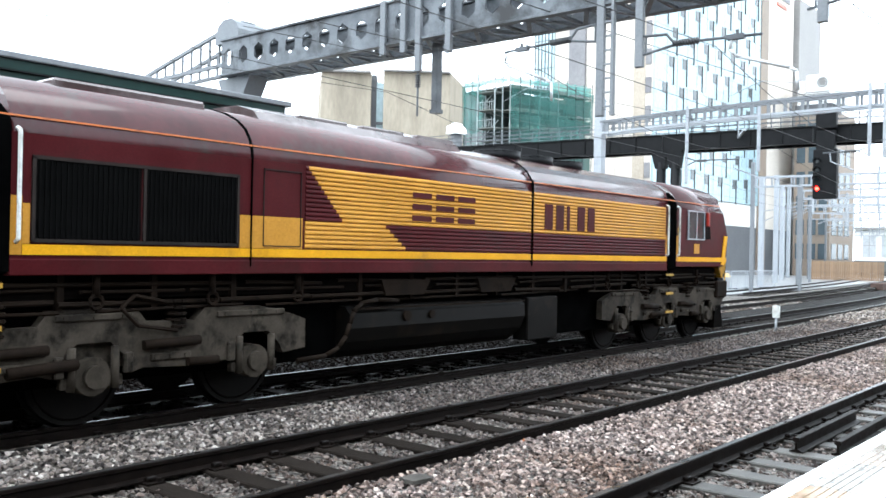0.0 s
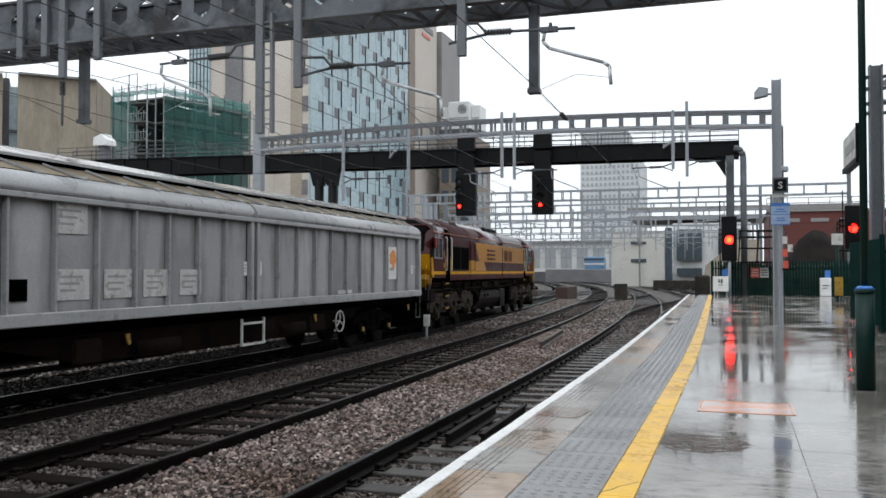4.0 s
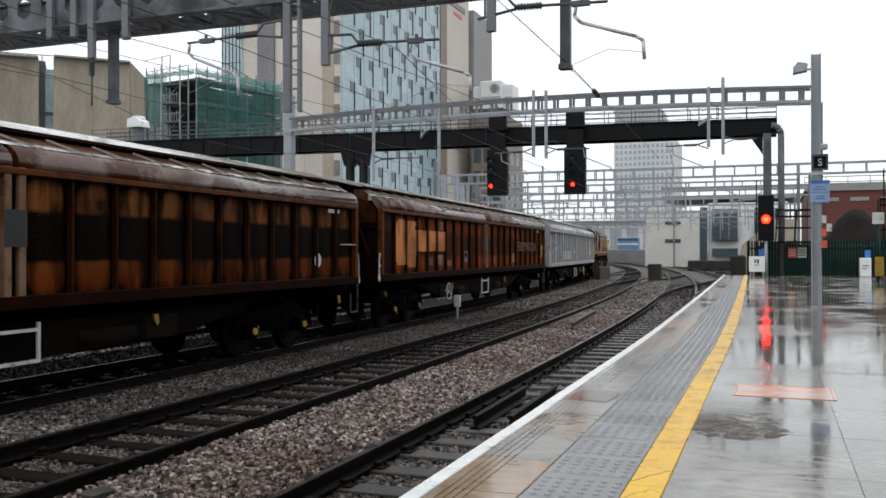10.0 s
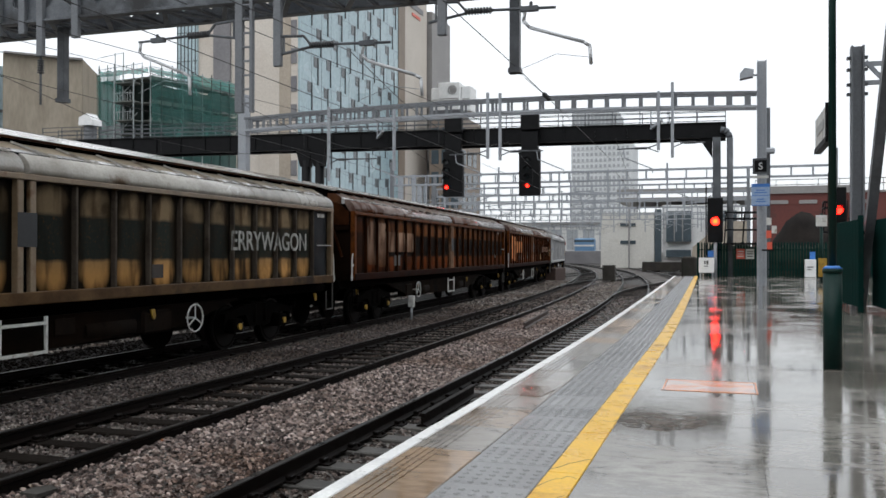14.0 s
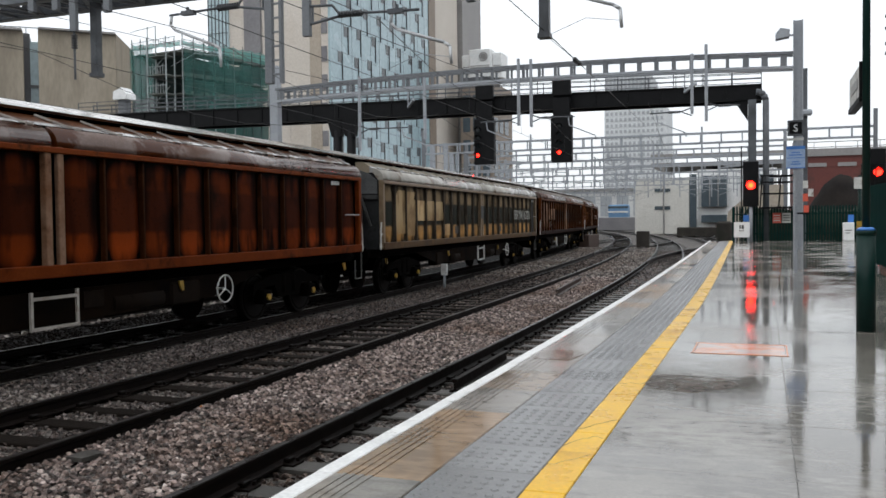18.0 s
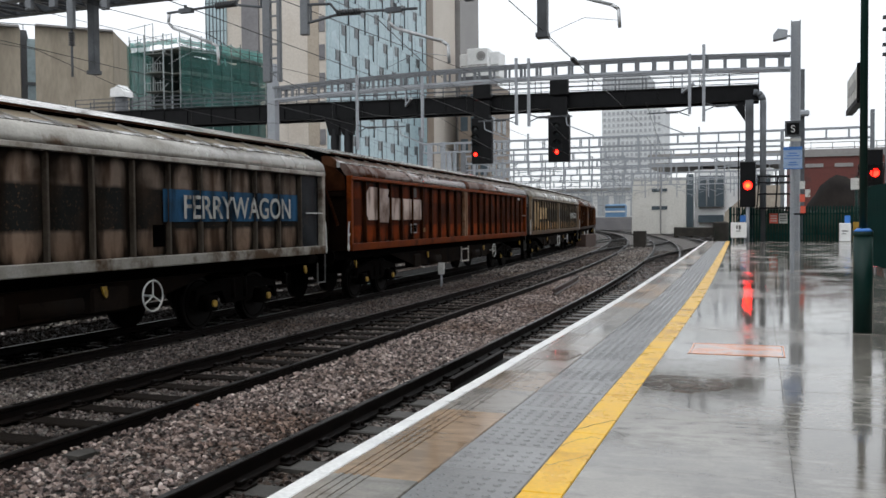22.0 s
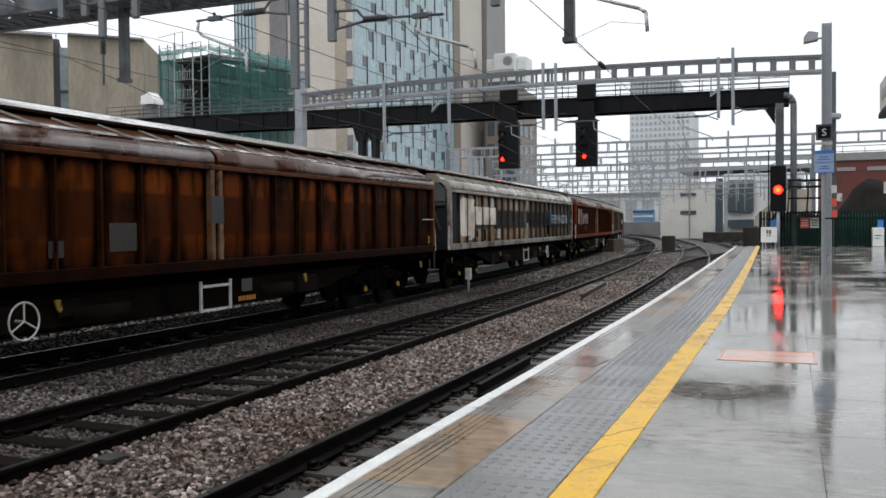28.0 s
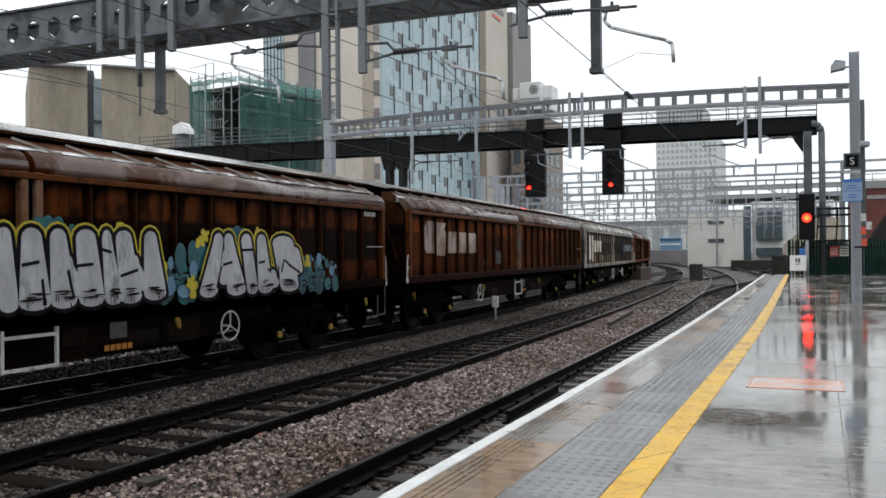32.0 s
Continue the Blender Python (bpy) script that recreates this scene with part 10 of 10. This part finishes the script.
# signals at the platform end
def post_signal(x, y, label, lens, lamp_z, cage):
    s = thing("platform_signal", label, "railway signal", (x, y, 0), 0, "platform signals")
    bm = B()
    rod(bm, (0, 0, 0), (0, 0, lamp_z - 0.75), 0.07, 12)
    part("post", bm, GALV, s)
    bm = B()
    box(bm, -0.3, -0.12, lamp_z - 0.85, 0.3, 0.15, lamp_z + 0.95, 0.02)
    part("housing", bm, BLACK_STEEL, s)
    bm = B()
    rod(bm, (0, -0.12, lamp_z), (0, -0.15, lamp_z), 0.165, 24)
    lens_ob = part("lens", bm, RED_LAMP, s, "glowing red lens")
    # glowing orange disc imitates the red lens's overexposed core
    if lens is CORE_GLOW:
        bm = B()
        rod(bm, (0, -0.15, lamp_z), (0, -0.156, lamp_z), 0.085, 24)
        part("lens_core", bm, lens, lens_ob, "orange disc for the lens's burnt-out core")
    bm = B()
    for i in range(8):
        a0, a1 = math.pi * i / 8, math.pi * (i + 1) / 8
        bar(bm, (0.22 * math.cos(a0), -0.2, lamp_z + 0.22 * math.sin(a0)), (0.22 * math.cos(a1), -0.2, lamp_z + 0.22 * math.sin(a1)), 0.2, 0.02)
    part("hood", bm, BLACK_STEEL, s)
    c = cage
    bm = B()
    box(bm, 0.3, -0.3, lamp_z - 0.95, 0.3 + c, 0.6, lamp_z - 0.88)
    cage_ob = part("service_cage", bm, BLACK_STEEL, s)
    spans = []
    for u in (0.35, 0.3 + c * 0.5, 0.3 + c):
        for v in (-0.3, 0.6):
            spans.append(((u, v, lamp_z - 0.9), (u + 0.08, v, lamp_z + 0.35)))
    for z in (lamp_z - 0.35, lamp_z + 0.1, lamp_z + 0.35):
        for v in (-0.3, 0.6):
            spans.append(((0.35, v, z), (0.38 + c, v, z)))
        spans.append(((0.36 + c, -0.3, z), (0.36 + c, 0.6, z)))
    for p_, q_ in spans:
        bm = B()
        bar(bm, p_, q_, 0.05, 0.05)
        part("cage_bar", bm, BLACK_STEEL, cage_ob)
    bm = B()
    bar(bm, (-0.36, 0.2, 0.0), (-0.36, 0.2, lamp_z + 1.6), 0.05, 0.05)
    part("cable_pipe", bm, BLACK_STEEL, s)
    return s


post_signal(-0.50, 37.6, "black platform-end signal glowing red, with a service cage", CORE_GLOW, 2.25, 1.5)
post_signal(4.35, 40.0, "black signal behind the fence showing red", RED_LAMP, 2.75, -0.9)
bx = thing("sign_board", "square white sign with a dark symbol at the platform end", "sign", (-0.84, 37.35, 0))
bm = B()
box(bm, -0.30, -0.02, 0.17, 0.30, 0.0, 0.78, 0.006)
board = part("board", bm, WHITE_PAINT, bx)
bm = B()
box(bm, -0.09, -0.026, 0.52, -0.03, -0.0205, 0.66)
box(bm, 0.0, -0.026, 0.50, 0.08, -0.0205, 0.66)
box(bm, -0.09, -0.026, 0.42, 0.08, -0.0205, 0.45)
part("printing", bm, FRAME_GREY, board)
for x in (-0.24, 0.24):
    bm = B()
    box(bm, x - 0.02, 0.0, 0.0, x + 0.02, 0.03, 0.5)
    part("leg", bm, GALV, bx)
bx2 = thing("cabinet", "white cabinet before the palisade fence", "cabinet", (3.08, 37.75, 0))
bm = B()
box(bm, -0.2, -0.2, 0.0, 0.2, 0.15, 0.72, 0.02)
part("body", bm, WHITE_PAINT, bx2)
bm = B()
box(bm, -0.12, -0.208, 0.40, 0.10, -0.2005, 0.44)
box(bm, -0.12, -0.208, 0.30, 0.04, -0.2005, 0.33)
part("printing", bm, FRAME_GREY, bx2)
bm = B()
box(bm, 0.0, 0.10, 0.72, 0.2, 0.13, 1.02)
part("notice", bm, BLUE_SIGN, bx2, "blue notice plate")
wt = thing("warning_board", "small blue plate on a post by the signal", "sign", (-0.62, 37.75, 0))
bm = B()
rod(bm, (0, 0, 0), (0, 0, 1.1), 0.02, 8)
part("post", bm, GALV, wt)
bm = B()
box(bm, -0.17, -0.03, 0.80, 0.17, -0.01, 1.06)
part("plate", bm, BLUE_SIGN, wt)
sg = thing("small_sign", "white sign on a green post near the name board", "sign", (2.86, 31.0, 0))
bm = B()
rod(bm, (0, 0, 0), (0, 0, 2.25), 0.05, 10)
part("post", bm, GREEN_PAINT, sg)
bm = B()
box(bm, -0.18, -0.14, 1.83, 0.16, -0.11, 2.19)
part("plate", bm, FRAME_WHITE, sg)
bm = B()
box(bm, -0.1, -0.10, 0.2, 0.15, -0.06, 0.8)
part("notice", bm, GRIMY_YELLOW, sg)

# odds and ends on the track bed
mp = thing("marker_post", "small pale marker post beside the far line", "marker post", (-8.9, 24.6, BED + 0.08))
bm = B()
rod(bm, (0, 0, 0), (0, 0, 0.45), 0.035, 8)
part("post", bm, GALV, mp)
bm = B()
box(bm, -0.09, -0.05, 0.40, 0.09, 0.05, 0.74, 0.01)
part("plate", bm, FRAME_WHITE, mp)


DARK_RUST = mat("dark_wet_rust", (0.020, 0.010, 0.006), (0.045, 0.022, 0.013), 0.5, 0.0, 4, 40, 0.2)


def loose_rail(label, p, q, material=RUST):
    r = thing("loose_rail", label, "rail", p)
    d = Vector(q) - Vector(p)
    L = d.length
    bm = B()
    prism(bm, [(a, b + 0.159) for a, b in RAIL_SHAPE], "y", 0, L)
    ob = part("rail_length", bm, material, r)
    ob.matrix_basis = pose(0, 0, 0, 0, 0, math.degrees(math.atan2(-d.x, d.y)))
    return r


loose_rail("dark rusty length of rail lying in the ballast", (-5.03, 22.4, BED + 0.12), (-5.45, 27.8, BED + 0.12), DARK_RUST)
loose_rail("short spare rail lying between the platform line's rails", (-3.47, 9.9, BED + 0.03), (-3.52, 12.3, BED + 0.03), RAIL_RUST)
loose_rail("short spare rail beside another between the rails", (-3.13, 10.2, BED + 0.0), (-3.18, 12.7, BED + 0.0), RAIL_RUST)
for x, y, l, h, m, lab in ((-7.75, 61.0, 0.6, 1.15, MOUND, "weathered concrete block beside the line"), (-12.0, 62.0, 4.0, 0.9, RUST, "long rusty trough on the ballast"),
                           (-17.2, 68.0, 8.0, 0.4, RUST, "long rusty beam between the outer lines")):
    b_ = thing("track_block", lab, "block", (x, y, BED))
    bm = B()
    box(bm, -0.42, 0, 0, 0.42, l, h + 0.1, 0.04)
    part("block_body", bm, m, b_)
RUST_ORANGE = mat("bright_rust", (0.30, 0.10, 0.03), (0.36, 0.13, 0.04), 0.7, 0.0, 4, 40, 0.1)
peg = thing("rail_clip", "orange-rust clip standing by the middle line", "clip", (-5.66, 7.9, BED + 0.02))
bm = B()
tube(bm, [(0, 0, 0), (0.01, 0, 0.09), (0.03, 0.02, 0.12)], 0.013, 6)
part("clip_bar", bm, RUST_ORANGE, peg)
flat = thing("flat_stone", "flat grey stone slab on the ballast", "stone", (-5.35, 5.9, BED + 0.12))
bm = B()
prism(bm, [(-0.10, -0.12), (0.07, -0.13), (0.1, 0.07), (-0.03, 0.14), (-0.11, 0.05)], "z", 0, 0.035)
part("slab", bm, SLEEPER, flat)


# ---------------------------------------------------------------- what moves: the train runs along the far line
def vehicle_pose(middle, reach, t):
    s = middle + train_run(t)
    a, c = on_track(TRACKS[2], s - reach), on_track(TRACKS[2], s + reach)
    turn = math.degrees(math.atan2(-(c[0] - a[0]), c[1] - a[1]))
    return pose((a[0] + c[0]) / 2, (a[1] + c[1]) / 2, RAIL, 0, 0, turn)


def motions():
    times = [float(k) for k in range(33)]
    walk(loco, [(t, vehicle_pose(MID, 6.6, t)) for t in times])
    for k, w in enumerate(WAGONS):
        middle = -9.30 - 20.29 * k + (0.1 if k == 0 else 0.0)
        walk(w, [(t, vehicle_pose(middle, 6.9, t)) for t in times])


motions()
